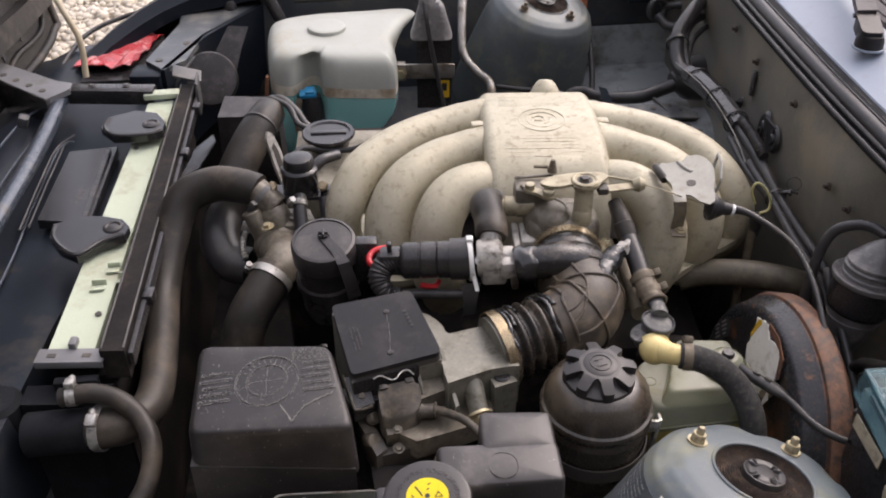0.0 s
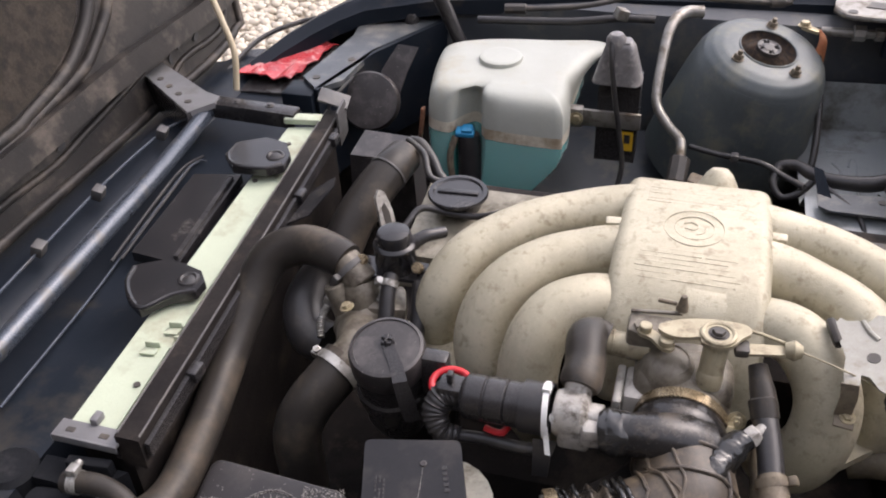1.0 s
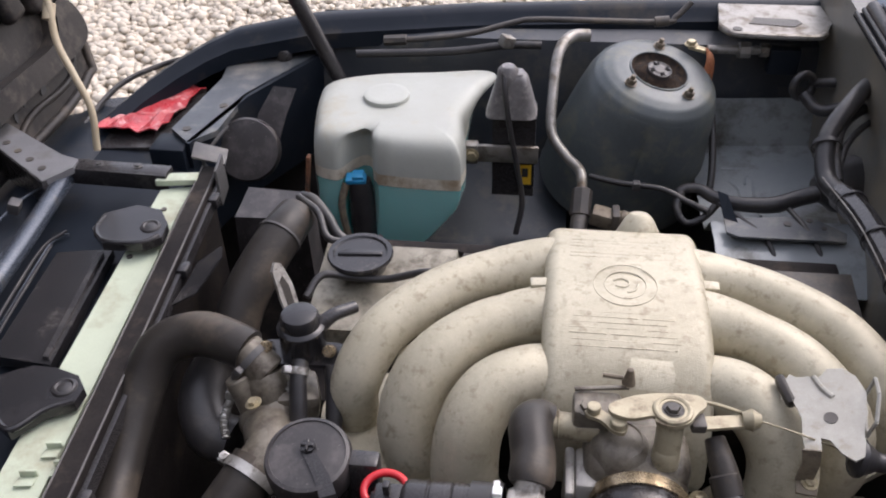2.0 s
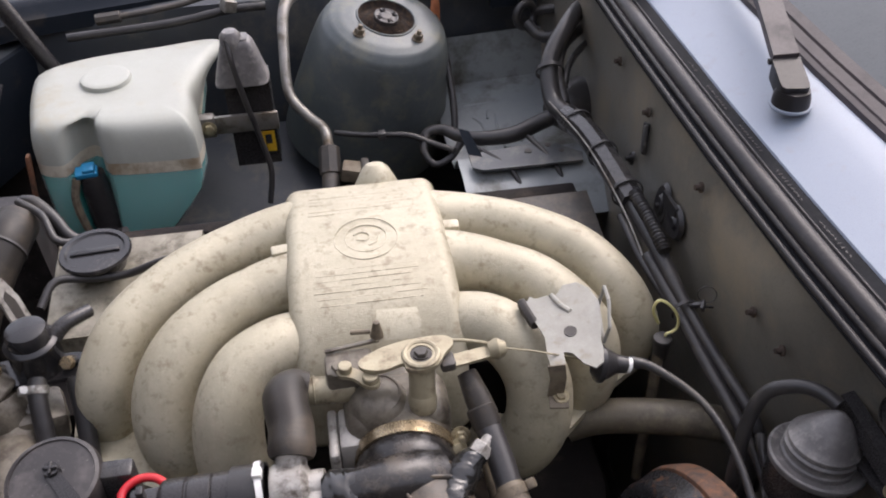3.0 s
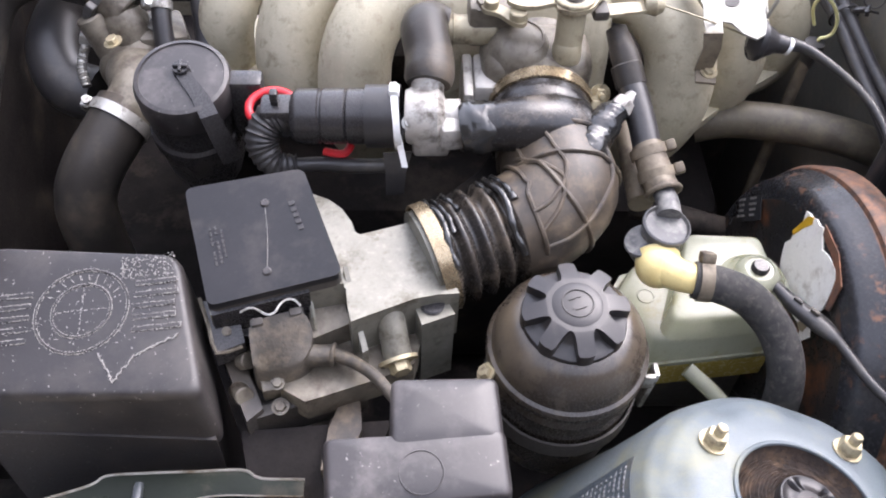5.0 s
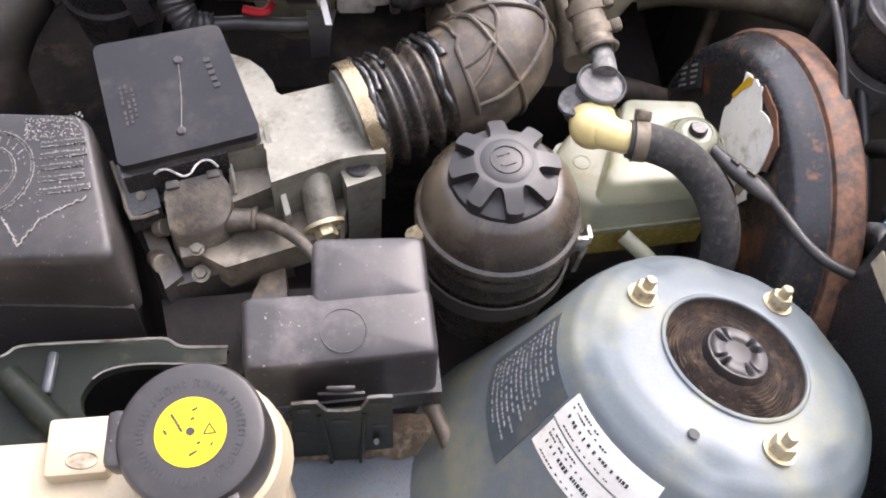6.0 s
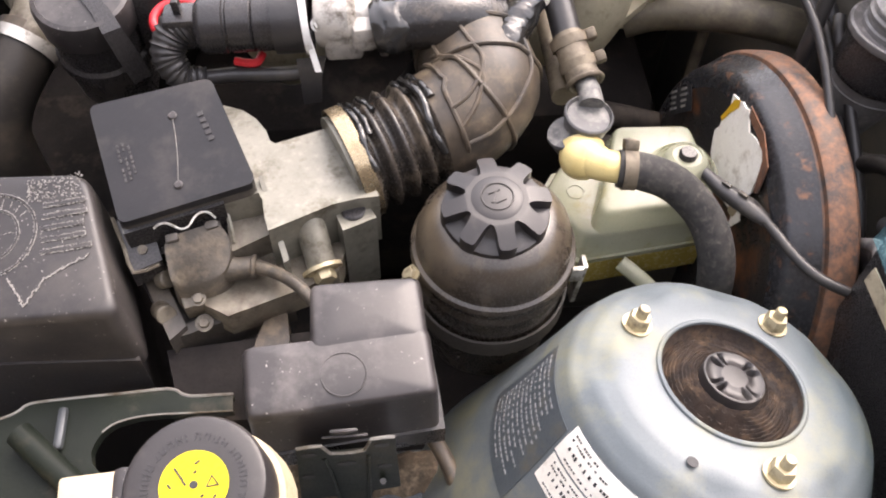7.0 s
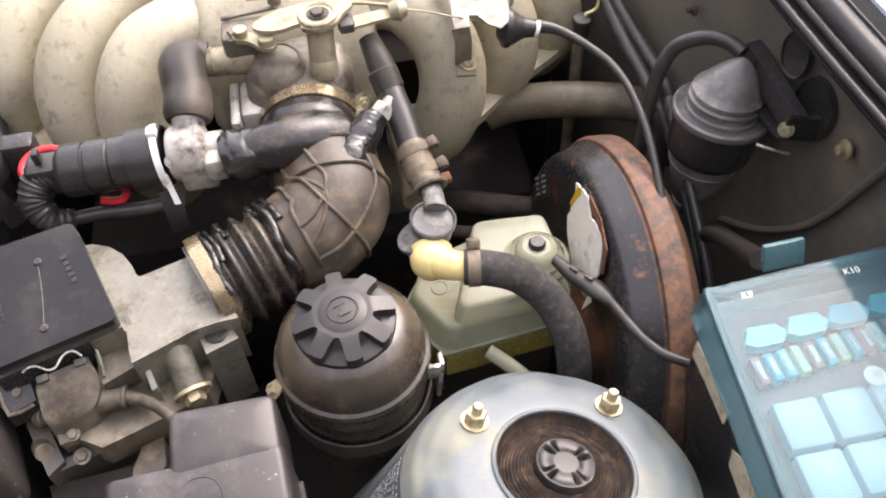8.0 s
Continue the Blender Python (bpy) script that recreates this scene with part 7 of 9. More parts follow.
part("turret_opening", lathe([(0, 0.0), (0.0078, 0.0), (0.0085, 0.0008), (0.0092, 0.0)], pose(-0.066, 0.504, 0.8212) @ Matrix.Diagonal((1.0, 0.55, 1, 1)), 20), CARD, tk, "brown-stained oval notch")
cap = part("cap", lathe([(0.0365, -0.034), (0.0385, -0.032), (0.0380, -0.004), (0.0365, -0.001), (0.034, 0.0), (0.0185, 0.0), (0, -0.0005)], TM, 48), CAPBLACK, tk, "black ribbed screw cap with yellow sticker")
part("sticker", lathe([(0.0175, 0.0), (0.0180, 0.0006), (0.0022, 0.0008), (0.002, 0.0)], TM, 40), STICKY, cap, "yellow round warning sticker")
part("lug", box((0.030, 0.014, 0.020), TM @ pose(0.012, -0.038, -0.014, 0, 0, 15), 0.004), COVER, cap)
part("lug", box((0.014, 0.03, 0.020), TM @ pose(-0.0375, 0.0, -0.014, 0, 0, 0), 0.004), COVER, cap)
bms = []
random.seed(21)
for k in range(64):
    a = 2 * math.pi * k / 64
    if k % 9 == 8:
        continue
    bms.append(box((random.choice((0.0036, 0.0042)), 0.0008, 0.0006), TM @ pose(0.0255 * math.cos(a), 0.0255 * math.sin(a), 0.0002, 0, 0, math.degrees(a)), 0))
    if k % 2:
        r = 0.0255 + random.choice((-0.0016, 0.0, 0.0016))
        bms.append(box((0.0008, 0.0022, 0.0006), TM @ pose(r * math.cos(a + 0.04), r * math.sin(a + 0.04), 0.0002, 0, 0, math.degrees(a)), 0))
part("raised_print", merge(*bms), PLASTIC, cap)
part("print_mark", merge(*[box((w, 0.0011, 0.0004), TM @ pose(x, y, 0.001, 0, 0, r), 0) for x, y, w, r in ((-0.0080, 0.0060, 0.0080, -55), (-0.0050, 0.0012, 0.003, -50), (0.0015, 0.0115, 0.003, 30), (0.0005, 0.0065, 0.002, 30), (-0.0125, 0.0000, 0.003, -50), (0.0020, -0.0110, 0.0045, 30), (0.0045, -0.0060, 0.002, 30), (0.0110, -0.0068, 0.0022, 60))]), INK, cap)
part("print_triangle", merge(*[box((0.0062, 0.0006, 0.0004), TM @ pose(0.0095 + x, 0.0005 + y, 0.001, 0, 0, r), 0) for x, y, r in ((0.0, -0.0018, 5), (-0.0015, 0.0008, 65), (0.0017, 0.0006, -55))]), INK, cap)
part("centre_hole", lathe([(0, 0), (0.0022, 0), (0.0022, 0.0012), (0, 0.0012)], TM, 12), INK, cap)
gb = thing("tank_bracket", "dark green steel bracket with a large oval cutout", "bracket", (-0.09, 0.60, 0.70))
GA = [(-0.010, 0.621), (-0.041, 0.622), (-0.049, 0.626), (-0.057, 0.629), (-0.090, 0.628), (-0.126, 0.627), (-0.154, 0.625), (-0.164, 0.618), (-0.20, 0.606), (-0.20, 0.57), (-0.19, 0.53), (-0.12, 0.52)]
GB = [(-0.010, 0.608), (-0.047, 0.609), (-0.060, 0.6095), (-0.074, 0.609), (-0.086, 0.607), (-0.094, 0.604), (-0.100, 0.599), (-0.104, 0.592), (-0.106, 0.585), (-0.104, 0.576), (-0.096, 0.567), (-0.077, 0.556)]
part("plate", sheet([[(x, y, 0.712) for x, y in GA], [(x, y, 0.7205) for x, y in GA], [((2 * x + p) / 3, (2 * y + q) / 3, 0.7222) for (x, y), (p, q) in zip(GA, GB)], [(x, y, 0.7205) for x, y in GB], [(x, y, 0.712) for x, y in GB]], 0.0016), GREEN, gb)
part("worn_edge", tube([(x, y, 0.7208) for x, y in GA[:9]], 0.0012, 6, 0.004), PIPE, gb, "bare worn edge")
part("worn_edge", tube([(x, y, 0.7208) for x, y in GB[:7]], 0.0007, 6, 0.004), PIPE, gb, "bare worn edge")
part("rib", boxat(-0.1315, -0.1245, 0.587, 0.619, 0.72, 0.727, 0.003), CARRIER, gb)
part("spindle", tube([(-0.152, 0.597, 0.733), (-0.125, 0.571, 0.731), (-0.098, 0.545, 0.729)], 0.0095, 14), GREEN, gb)
part("hole", lathe([(0, 0), (0.0035, 0), (0.0035, 0.0006), (0, 0.0006)], pose(-0.1095, 0.560, 0.7225), 12), INK, gb)
dl = thing("support_bracket", "dusty tan support bracket between air meter and relay cover", "bracket", (0.0, 0.65, 0.64))
part("bracket", slab([(0.014, 0.681, 0.728), (0.029, 0.681, 0.728), (0.031, 0.658, 0.728), (0.022, 0.631, 0.728), (0.002, 0.625, 0.728), (0.006, 0.659, 0.728)], 0.09, 0.004), BOOT, dl)
dh = thing("dirt_heap", "loose brown dirt lying on the inner wing rail", "dirt", (0.09, 0.565, 0.67))
random.seed(33)
part("dirt", sheet([[(0.02 + 0.15 * i / 24, 0.554 + 0.033 * j / 9 + random.uniform(-0.002, 0.002), 0.668 + 0.009 * math.sin(math.pi * min(max(j, 0.4), 9) / 9.5) + random.uniform(0, 0.004) * (0 < j < 9)) for i in range(25)] for j in range(10)], 0.002), DIRT, dh)
tagged(dh, "loose brown dirt lying on the inner wing rail", "dirt", "", "stuff")
pw = thing("tower_lead", "dusty cable sleeve beside the strut tower", "cable", (0.15, 0.55, 0.68))
part("sleeve", tube([(0.115, 0.60, 0.72), (0.135, 0.575, 0.705), (0.148, 0.54, 0.695), (0.155, 0.49, 0.685), (0.16, 0.44, 0.68)], 0.006, 10), BOOT, pw)

# ---- brake fluid reservoir ----
br = thing("brake_reservoir", "yellowed translucent brake fluid reservoir", "reservoir", (0.32, 0.78, 0.66))
OUT = [(0.312, 0.836), (0.374, 0.833), (0.378, 0.770), (0.371, 0.750), (0.268, 0.738), (0.240, 0.782), (0.264, 0.820)]
part("upper_shell", pillow(filleted([(x, y, 0.722) for x, y in OUT], 0.010, 4), 0.030, 0.006, 0.10, 0.001), BRAKEBOTTLE, br)
RAISED = [(0.309, 0.838), (0.374, 0.835), (0.379, 0.772), (0.373, 0.752), (0.283, 0.744), (0.278, 0.752), (0.296, 0.800)]
part("raised_shell", pillow(filleted([(x, y, 0.742) for x, y in RAISED], 0.008, 4), 0.022, 0.0055, 0.10, 0.001), BRAKEBOTTLE, br, "raised square-shouldered filler half")
part("neck", lathe([(0.030, 0.740), (0.029, 0.745), (0.0245, 0.7475), (0.0240, 0.752)], pose(0.354, 0.782, 0), 36), BRAKEBOTTLE, br)
part("inner_wall", pillow(filleted([((x - 0.31) * 0.62 + 0.318, (y - 0.785) * 0.66 + 0.786, 0.716) for x, y in OUT], 0.01, 3), 0.022, 0.006, 0.1, 0.001), CREAM, br, "pale inner chamber seen through the shell")
part("lower_shell", slab([((x - 0.31) * 1.10 + 0.31, (y - 0.785) * 1.10 + 0.785, 0.690) for x, y in OUT], 0.034, 0.004, 0.0), BRAKEFLUID, br, "lower part full of amber fluid")
part("seam", prism([((x - 0.31) * 1.15 + 0.31, (y - 0.785) * 1.15 + 0.785) for x, y in OUT], 0.6895, 0.6945, None, 0.002), BRAKEBOTTLE, br)
part("cap", lathe([(0.024, -0.028), (0.0245, -0.014), (0.019, -0.010), (0.0185, -0.003), (0.016, 0.002), (0.0125, 0.004), (0.0115, 0.003), (0, 0.003)], pose(0.354, 0.782, 0.760), 32), BRAKEBOTTLE, br, "cream screw cap with a black stopper")
part("stopper", lathe([(0.0075, 0), (0.0075, 0.003), (0.006, 0.005), (0, 0.005)], pose(0.354, 0.782, 0.7635), 24), PLASTIC, br)
part("spout", tube([(0.30, 0.728, 0.695), (0.318, 0.712, 0.688), (0.332, 0.696, 0.682)], 0.007, 12), BRAKEBOTTLE, br)
part("moulded_mark", torus(pose(0.268, 0.783, 0.7228), 0.007, 0.0007, 20, 6), BRAKEBOTTLE, br)
part("foot", boxat(0.26, 0.37, 0.75, 0.82, 0.58, 0.665, 0.01), GREASE, br, "dark master cylinder below")
bc = thing("sensor_lead", "black sensor plug and lead on the brake reservoir", "sensor lead", (0.38, 0.76, 0.75))
part("plug", tube([(0.366, 0.771, 0.756), (0.377, 0.750, 0.757), (0.391, 0.729, 0.760), (0.399, 0.713, 0.763)], [0.005, 0.0075, 0.0085, 0.0055], 12, 0.004, True, 0, 0.006, 0.8), RUBBER, bc)
part("plug_slot", merge(box((0.008, 0.003, 0.003), pose(0.3775, 0.750, 0.7640, 0, -8, -57), 0.0005), box((0.008, 0.003, 0.003), pose(0.3865, 0.737, 0.7668, 0, -8, -57), 0.0005)), GREASE, bc)
part("lead", tube([(0.398, 0.715, 0.763), (0.403, 0.695, 0.766), (0.412, 0.672, 0.766), (0.424, 0.655, 0.766), (0.44, 0.645, 0.764)], 0.0042, 10), RUBBER, bc)

# ---- brake booster ----
bo = thing("brake_booster", "rusty black brake booster drum", "brake booster", (0.47, 0.81, 0.52))
BM = along((0.3898, 0.7825, 0.6464), (1, 0.0143, -0.115), (0, 0, 1)) @ Matrix.Scale(1.098, 4)
part("shell", lathe([(0, -0.012), (0.045, -0.012), (0.05, -0.004), (0.07, 0.004), (0.10, 0.002), (0.122, -0.001)], BM, 64), BOOSTFACE, bo, "black painted face with rust spots")
def arc(profile, a0, a1, n):
    """Part of a turned form, from one angle to another."""
    bm = bmesh.new()
    rows = [[bm.verts.new(BM @ Vector((r * math.cos(a), r * math.sin(a), z))) for r, z in profile] for a in np.linspace(a0, a1, n)]
    for u, v in zip(rows, rows[1:]):
        for k in range(len(profile) - 1):
            bm.faces.new((u[k], u[k + 1], v[k + 1], v[k]))
    return bm


SHOULDER = [(0.122, -0.001), (0.130, -0.0005), (0.137, 0.001), (0.1405, 0.005), (0.143, 0.012), (0.1485, 0.0225), (0.146, 0.0235)]
RIM = [(0.145, 0.0235), (0.146, 0.026), (0.150, 0.0265), (0.1525, 0.030), (0.1525, 0.046), (0.149, 0.050), (0.135, 0.06)]
part("shoulder", arc(SHOULDER, 0, 2 * math.pi, 90), BOOSTEDGE, bo, "black shoulder with rust flecks")
part("rim", arc(RIM, 0, 2 * math.pi, 100), BOOSTTOP, bo, "rust-speckled crimped rim")
part("back_shell", lathe([(0.135, 0.06), (0.0, 0.10)], BM, 48), BOOSTEDGE, bo)
FACE0 = FACE = BM @ Matrix.Scale(-1, 4, (0, 0, 1))
LC0 = FACE.inverted() @ Vector((0.4015, 0.7889, 0.7493))
FACE = FACE @ Matrix.Translation((LC0.x - 0.004, LC0.y - 0.068, 0.0))
part("label", prism([(0.126, 0.0419), (0.1022, 0.0737), (0.0851, 0.0601), (0.1104, 0.0264)], 0.0025, 0.0030, FACE0, 0), INK, bo, "black sticker with worn white print")
random.seed(9)
part("print_bar", merge(*[box((random.uniform(0.008, 0.014), 0.0020, 0.0004), FACE0 @ pose(0.1205 - 0.0034 * (i // 2) - 0.0119 * (i % 2), 0.0457 - 0.0034 * (i // 2) + 0.0159 * (i % 2), 0.0034, 0, 0, 127), 0) for i in range(8)]), CHALK, bo)
torn = [(0.046, 0.096), (0.040, 0.099), (0.034, 0.100), (0.029, 0.104), (0.022, 0.104), (0.018, 0.107), (0.010, 0.101), (0.003, 0.097), (-0.004, 0.101), (-0.013, 0.103), (-0.017, 0.099), (-0.020, 0.090), (-0.023, 0.074), (-0.021, 0.060), (-0.025, 0.052), (-0.016, 0.040), (-0.004, 0.034), (0.006, 0.030), (0.015, 0.033), (0.026, 0.039), (0.034, 0.043), (0.040, 0.050), (0.045, 0.058), (0.041, 0.066), (0.044, 0.074), (0.040, 0.084)]
torn = [(x * 1.5 if x < 0 else x * 0.9, y) for x, y in torn]
part("torn_label", prism(torn, 0.0030, 0.0042, FACE, 0), PAPER, bo, "torn white paper label")
part("torn_flap", sheet([[tuple(FACE @ Vector(p)) for p in row] for row in (((-0.031, 0.064, 0.0045), (-0.028, 0.046, 0.0045)), ((-0.040, 0.062, 0.010), (-0.037, 0.044, 0.009)), ((-0.050, 0.060, 0.012), (-0.044, 0.042, 0.014)))], 0.0008), PAPER, bo)
part("torn_edge", prism([(0.030, 0.102), (0.036, 0.096), (0.038, 0.084), (0.041, 0.072), (0.037, 0.072), (0.033, 0.085), (0.027, 0.097)], 0.0043, 0.0047, FACE, 0), AMBER, bo, "amber printed edge")
part("rust_edge", prism([(-0.026, 0.098), (-0.010, 0.104), (0.012, 0.103), (0.016, 0.110), (-0.012, 0.112), (-0.034, 0.102), (-0.040, 0.080), (-0.036, 0.076)], 0.0028, 0.0038, FACE, 0), RUSTRIM, bo, "rust creeping in at the torn edge")
part("nipple", rod((0.400, 0.750, 0.735), (0.388, 0.742, 0.738), 0.006, 10), CREAM, bo)

# ---- fuse box ----
fb = thing("fuse_box", "black fuse box with a teal transparent lid", "fuse box", (0.52, 0.55, 0.70))
part("base", slab([(0.440, 0.648, 0.838), (0.655, 0.655, 0.845), (0.655, 0.43, 0.845), (0.428, 0.43, 0.838)], 0.17, 0.004, -0.03), PLASTIC, fb)
LC = [(0.428, 0.640, 0.872), (0.655, 0.652, 0.88), (0.655, 0.415, 0.88), (0.418, 0.415, 0.872)]
lid = part("lid", slab(LC, 0.034, 0.006, 0.02, 3), LID, fb, "teal transparent lid")
part("hinge_tab", box((0.030, 0.005, 0.020), pose(0.487, 0.652, 0.880, -25, 0, 3), 0.0015), TEAL, fb, "grey-teal hinge tab")
part("edge_band", tube([(0.426, 0.43, 0.866), (0.428, 0.53, 0.866), (0.432, 0.632, 0.866), (0.445, 0.638, 0.867), (0.54, 0.644, 0.870), (0.64, 0.648, 0.873)], 0.0035, 8, 0.02), TEAL, fb)
cols = [surface("fuse_" + str(i), c, tuple(0.85 * v for v in c), 0.4) for i, c in enumerate(((0.42, 0.25, 0.30), (0.08, 0.50, 0.62), (0.12, 0.55, 0.62), (0.48, 0.68, 0.45), (0.40, 0.27, 0.28), (0.08, 0.48, 0.60), (0.25, 0.62, 0.55)))]
part("tray", slab([(0.440, 0.634, 0.8425), (0.648, 0.642, 0.849), (0.648, 0.42, 0.849), (0.430, 0.42, 0.8425)], 0.004, 0.001), TRAY, fb, "mauve-grey fuse tray")
for i in range(17):
    m = pose(0.4505 + 0.0098 * i, 0.584 + 0.0012 * i, 0.846, 0, 0, 4)
    fu = part("fuse", box((0.0068, 0.021, 0.012), m, 0.0015), cols[(0, 1, 2, 3, 4, 5, 3, 1, 0, 6, 4, 2, 0, 5, 3, 4, 1)[i]], fb, "coloured blade fuse")
    part("fuse_mark", box((0.0028, 0.013, 0.0006), m @ pose(0, 0, 0.0062), 0), RELAY, fu)
for i in range(5):
    part("large_fuse", prism([(-0.016, -0.006), (-0.008, -0.011), (0.012, -0.010), (0.018, 0.0), (0.012, 0.010), (-0.010, 0.010)], 0, 0.010, pose(0.463 + 0.031 * i, 0.609 + 0.003 * i, 0.842) @ Matrix.Diagonal((0.9, 0.75, 1, 1)), 0.002), HOLDER, fb, "teal moulded fuse holder")
for i in range(6):
    for j in range(4):
        part("relay", box((0.0305, 0.0335, 0.016), pose(0.4615 + 0.0335 * i, 0.5425 - 0.0362 * j + 0.001 * i, 0.846), 0.003), RELAY, fb, "pale blue relay")
part("round_mark", lathe([(0, 0), (0.007, 0), (0.0075, 0.001), (0.005, 0.0016), (0, 0.001)], pose(0.519, 0.564, 0.8545), 24), WHITE, fb)
part("side_label", box((0.0012, 0.058, 0.016), pose(0.4312, 0.602, 0.812, 0, 2, 1), 0), CARD, fb, "worn tan label")
part("side_label", prism([(-0.02, -0.012), (0.015, -0.014), (0.028, 0.0), (0.018, 0.012), (-0.012, 0.014), (-0.024, 0.004)], 0, 0.001, along((0.4305, 0.53, 0.80), (-1, 0.02, 0.02), (0, 0, 1)), 0), CARD, fb, "torn tan label")


def words(text, size, m, material, parent, name="lettering"):
    cu = bpy.data.curves.new(name, "FONT")
    cu.body, cu.size, cu.extrude = text, size, 0.0002
    cu.align_x, cu.align_y = "CENTER", "CENTER"
    tmp = bpy.data.objects.new("tmp", cu)
    me = bpy.data.meshes.new_from_object(tmp)
    bm = bmesh.new()
    bm.from_mesh(me)
    bpy.data.objects.remove(tmp), bpy.data.meshes.remove(me), bpy.data.curves.remove(cu)
    bmesh.ops.transform(bm, matrix=m, verts=bm.verts[:])
    return part(name, bm, material, parent)


words("K9", 0.007, pose(0.454, 0.629, 0.8735), WHITE, fb)
words("K10", 0.007, pose(0.528, 0.632, 0.8765), WHITE, fb)
words("K1", 0.006, pose(0.466, 0.546, 0.8545), WHITE, fb)
words("K2", 0.006, pose(0.499, 0.548, 0.8545), WHITE, fb)
words("K3", 0.006, pose(0.465, 0.508, 0.8545), WHITE, fb)
cl_ = thing("cable_sleeve", "black wrinkled cable sleeve beside the fuse box", "cable sleeve", (0.455, 0.69, 0.7))
part("sleeve", tube([(0.468, 0.71, 0.68), (0.474, 0.69, 0.735), (0.474, 0.668, 0.772), (0.464, 0.645, 0.775), (0.452, 0.625, 0.74), (0.445, 0.60, 0.68)], [0.010, 0.0115, 0.0115, 0.010, 0.009, 0.009], 14, 0.003, True, 0.0005, 0.017), RUBBER, cl_, "loose wrinkled sleeve", 80)
part("cable", tube([(0.462, 0.73, 0.68), (0.470, 0.70, 0.74), (0.468, 0.675, 0.775), (0.455, 0.65, 0.79)], 0.006, 10), VALVEGREY, cl_, "grey cable")
part("cable", tube([(0.52, 0.73, 0.72), (0.505, 0.70, 0.755), (0.49, 0.675, 0.79), (0.48, 0.655, 0.80)], 0.008, 12), CANISTER, cl_, "dusty grey hose")

# ================= far side =================
wb = thing("washer_bottle", "translucent white washer bottle half full of teal fluid", "washer bottle", (-0.16, 1.66, 0.55))
WO = [(-0.285, 1.60), (-0.272, 1.572), (-0.24, 1.562), (-0.222, 1.572), (-0.205, 1.585), (-0.188, 1.575), (-0.175, 1.555), (-0.06, 1.548), (-0.048, 1.56), (-0.044, 1.60), (-0.05, 1.66), (-0.03, 1.74), (-0.005, 1.80), (-0.02, 1.822), (-0.10, 1.808), (-0.22, 1.79), (-0.295, 1.755), (-0.302, 1.70)]


WR = rounded([(x, y, 0) for x, y in WO], 4)


def bottle(inset, levels, closed=True):
    """The bottle's skin through levels of (height, width): a bay for the pump in its front, a filler neck at its top corner."""
    c = Vector((-0.165, 1.68))
    bm = bmesh.new()
    rings = []
    for z, s in levels:
        lean = (z - 0.79) * 0.10
        cut = max(0.0, 0.70 - z) * 0.75
        neck = min(1.0, max(0.0, (z - 0.735) / 0.055)) ** 1.4
        bay = 0.026 * min(1.0, max(0.0, (0.797 - z) / 0.016)) ** 0.6
        row = []
        for x, y, _ in WR:
            if y > 1.64 and x > -0.055:
                x = -0.055 + (x + 0.055) * neck
            if y < 1.62:
                y += bay * math.exp(-(((x + 0.208) / 0.024) ** 4))
            row.append(bm.verts.new(((x - c.x) * s * inset + c.x - cut * max(0.0, (x + 0.2) / 0.16), (y - c.y) * s * inset + c.y + lean, z)))
        rings.append(row)
    for a, b in zip(rings, rings[1:]):
        for i in range(len(WR)):
            j = (i + 1) % len(WR)
            bm.faces.new((a[i], a[j], b[j], b[i]))
    if closed:
        bm.faces.new(rings[0][::-1]), bm.faces.new(rings[-1])
    return bm


DOME = [(0.745, 1.0), (0.757, 0.999), (0.768, 0.995), (0.777, 0.987), (0.784, 0.975), (0.790, 0.958), (0.795, 0.935), (0.799, 0.90), (0.802, 0.85), (0.8035, 0.76), (0.804, 0.60)]
SUMP = [(0.575, 0.80), (0.59, 0.87), (0.61, 0.925), (0.635, 0.962), (0.665, 0.985), (0.69, 0.995), (0.71, 1.0)]
part("stain_band", bottle(1.0, [(0.727, 1.0), (0.738, 1.0), (0.745, 1.0)], False), STAINED, wb, "brown stain band above the fluid", 60)
part("upper_shell", bottle(1.0, DOME), BOTTLE, wb, "milky stained plastic shell", 60)
part("lower_shell", bottle(1.0, SUMP + [(0.727, 1.0)]), WETBOTTLE, wb, "clear wet shell round the fluid", 60)
part("fluid", bottle(0.985, [(z + 0.002, s) for z, s in SUMP] + [(0.725, 1.0)]), FLUID, wb, "teal washer fluid")
wc = part("cap", lathe([(0.036, -0.010), (0.0375, 0.004), (0.036, 0.0075), (0.031, 0.009), (0.027, 0.0085), (0, 0.010)], pose(-0.182, 1.690, 0.803), 36), BOTTLE, wb, "white screw cap")
pump = thing("washer_pump", "black washer pump with a blue plug", "washer pump", (-0.205, 1.56, 0.62))
part("body", tube([(-0.204, 1.556, 0.60), (-0.205, 1.562, 0.66), (-0.207, 1.566, 0.70), (-0.208, 1.568, 0.722)], [0.019, 0.0215, 0.0205, 0.0175], 20), PLASTIC, pump)
part("plug", merge(box((0.032, 0.020, 0.010), pose(-0.213, 1.562, 0.728, 12, 0, 5), 0.003), box((0.018, 0.018, 0.007), pose(-0.209, 1.562, 0.735, 12, 0, 5), 0.002)), BLUECAP, pump, "blue plug top")
part("lead", tube([(-0.228, 1.555, 0.722), (-0.235, 1.545, 0.69), (-0.230, 1.54, 0.645), (-0.218, 1.54, 0.60)], 0.006, 8), TAN, pump)
part("outlet", rod((-0.19, 1.545, 0.625), (-0.175, 1.53, 0.64), 0.006, 12), GREYP, pump)
part("stay", box((0.006, 0.012, 0.10), pose(-0.292, 1.565, 0.715, 0, 8, 0), 0.002), RUSTRIM, pump)

fl = thing("filler_unit", "dusty grey boot over a black motor with steel strap", "motor", (0.03, 1.68, 0.64))
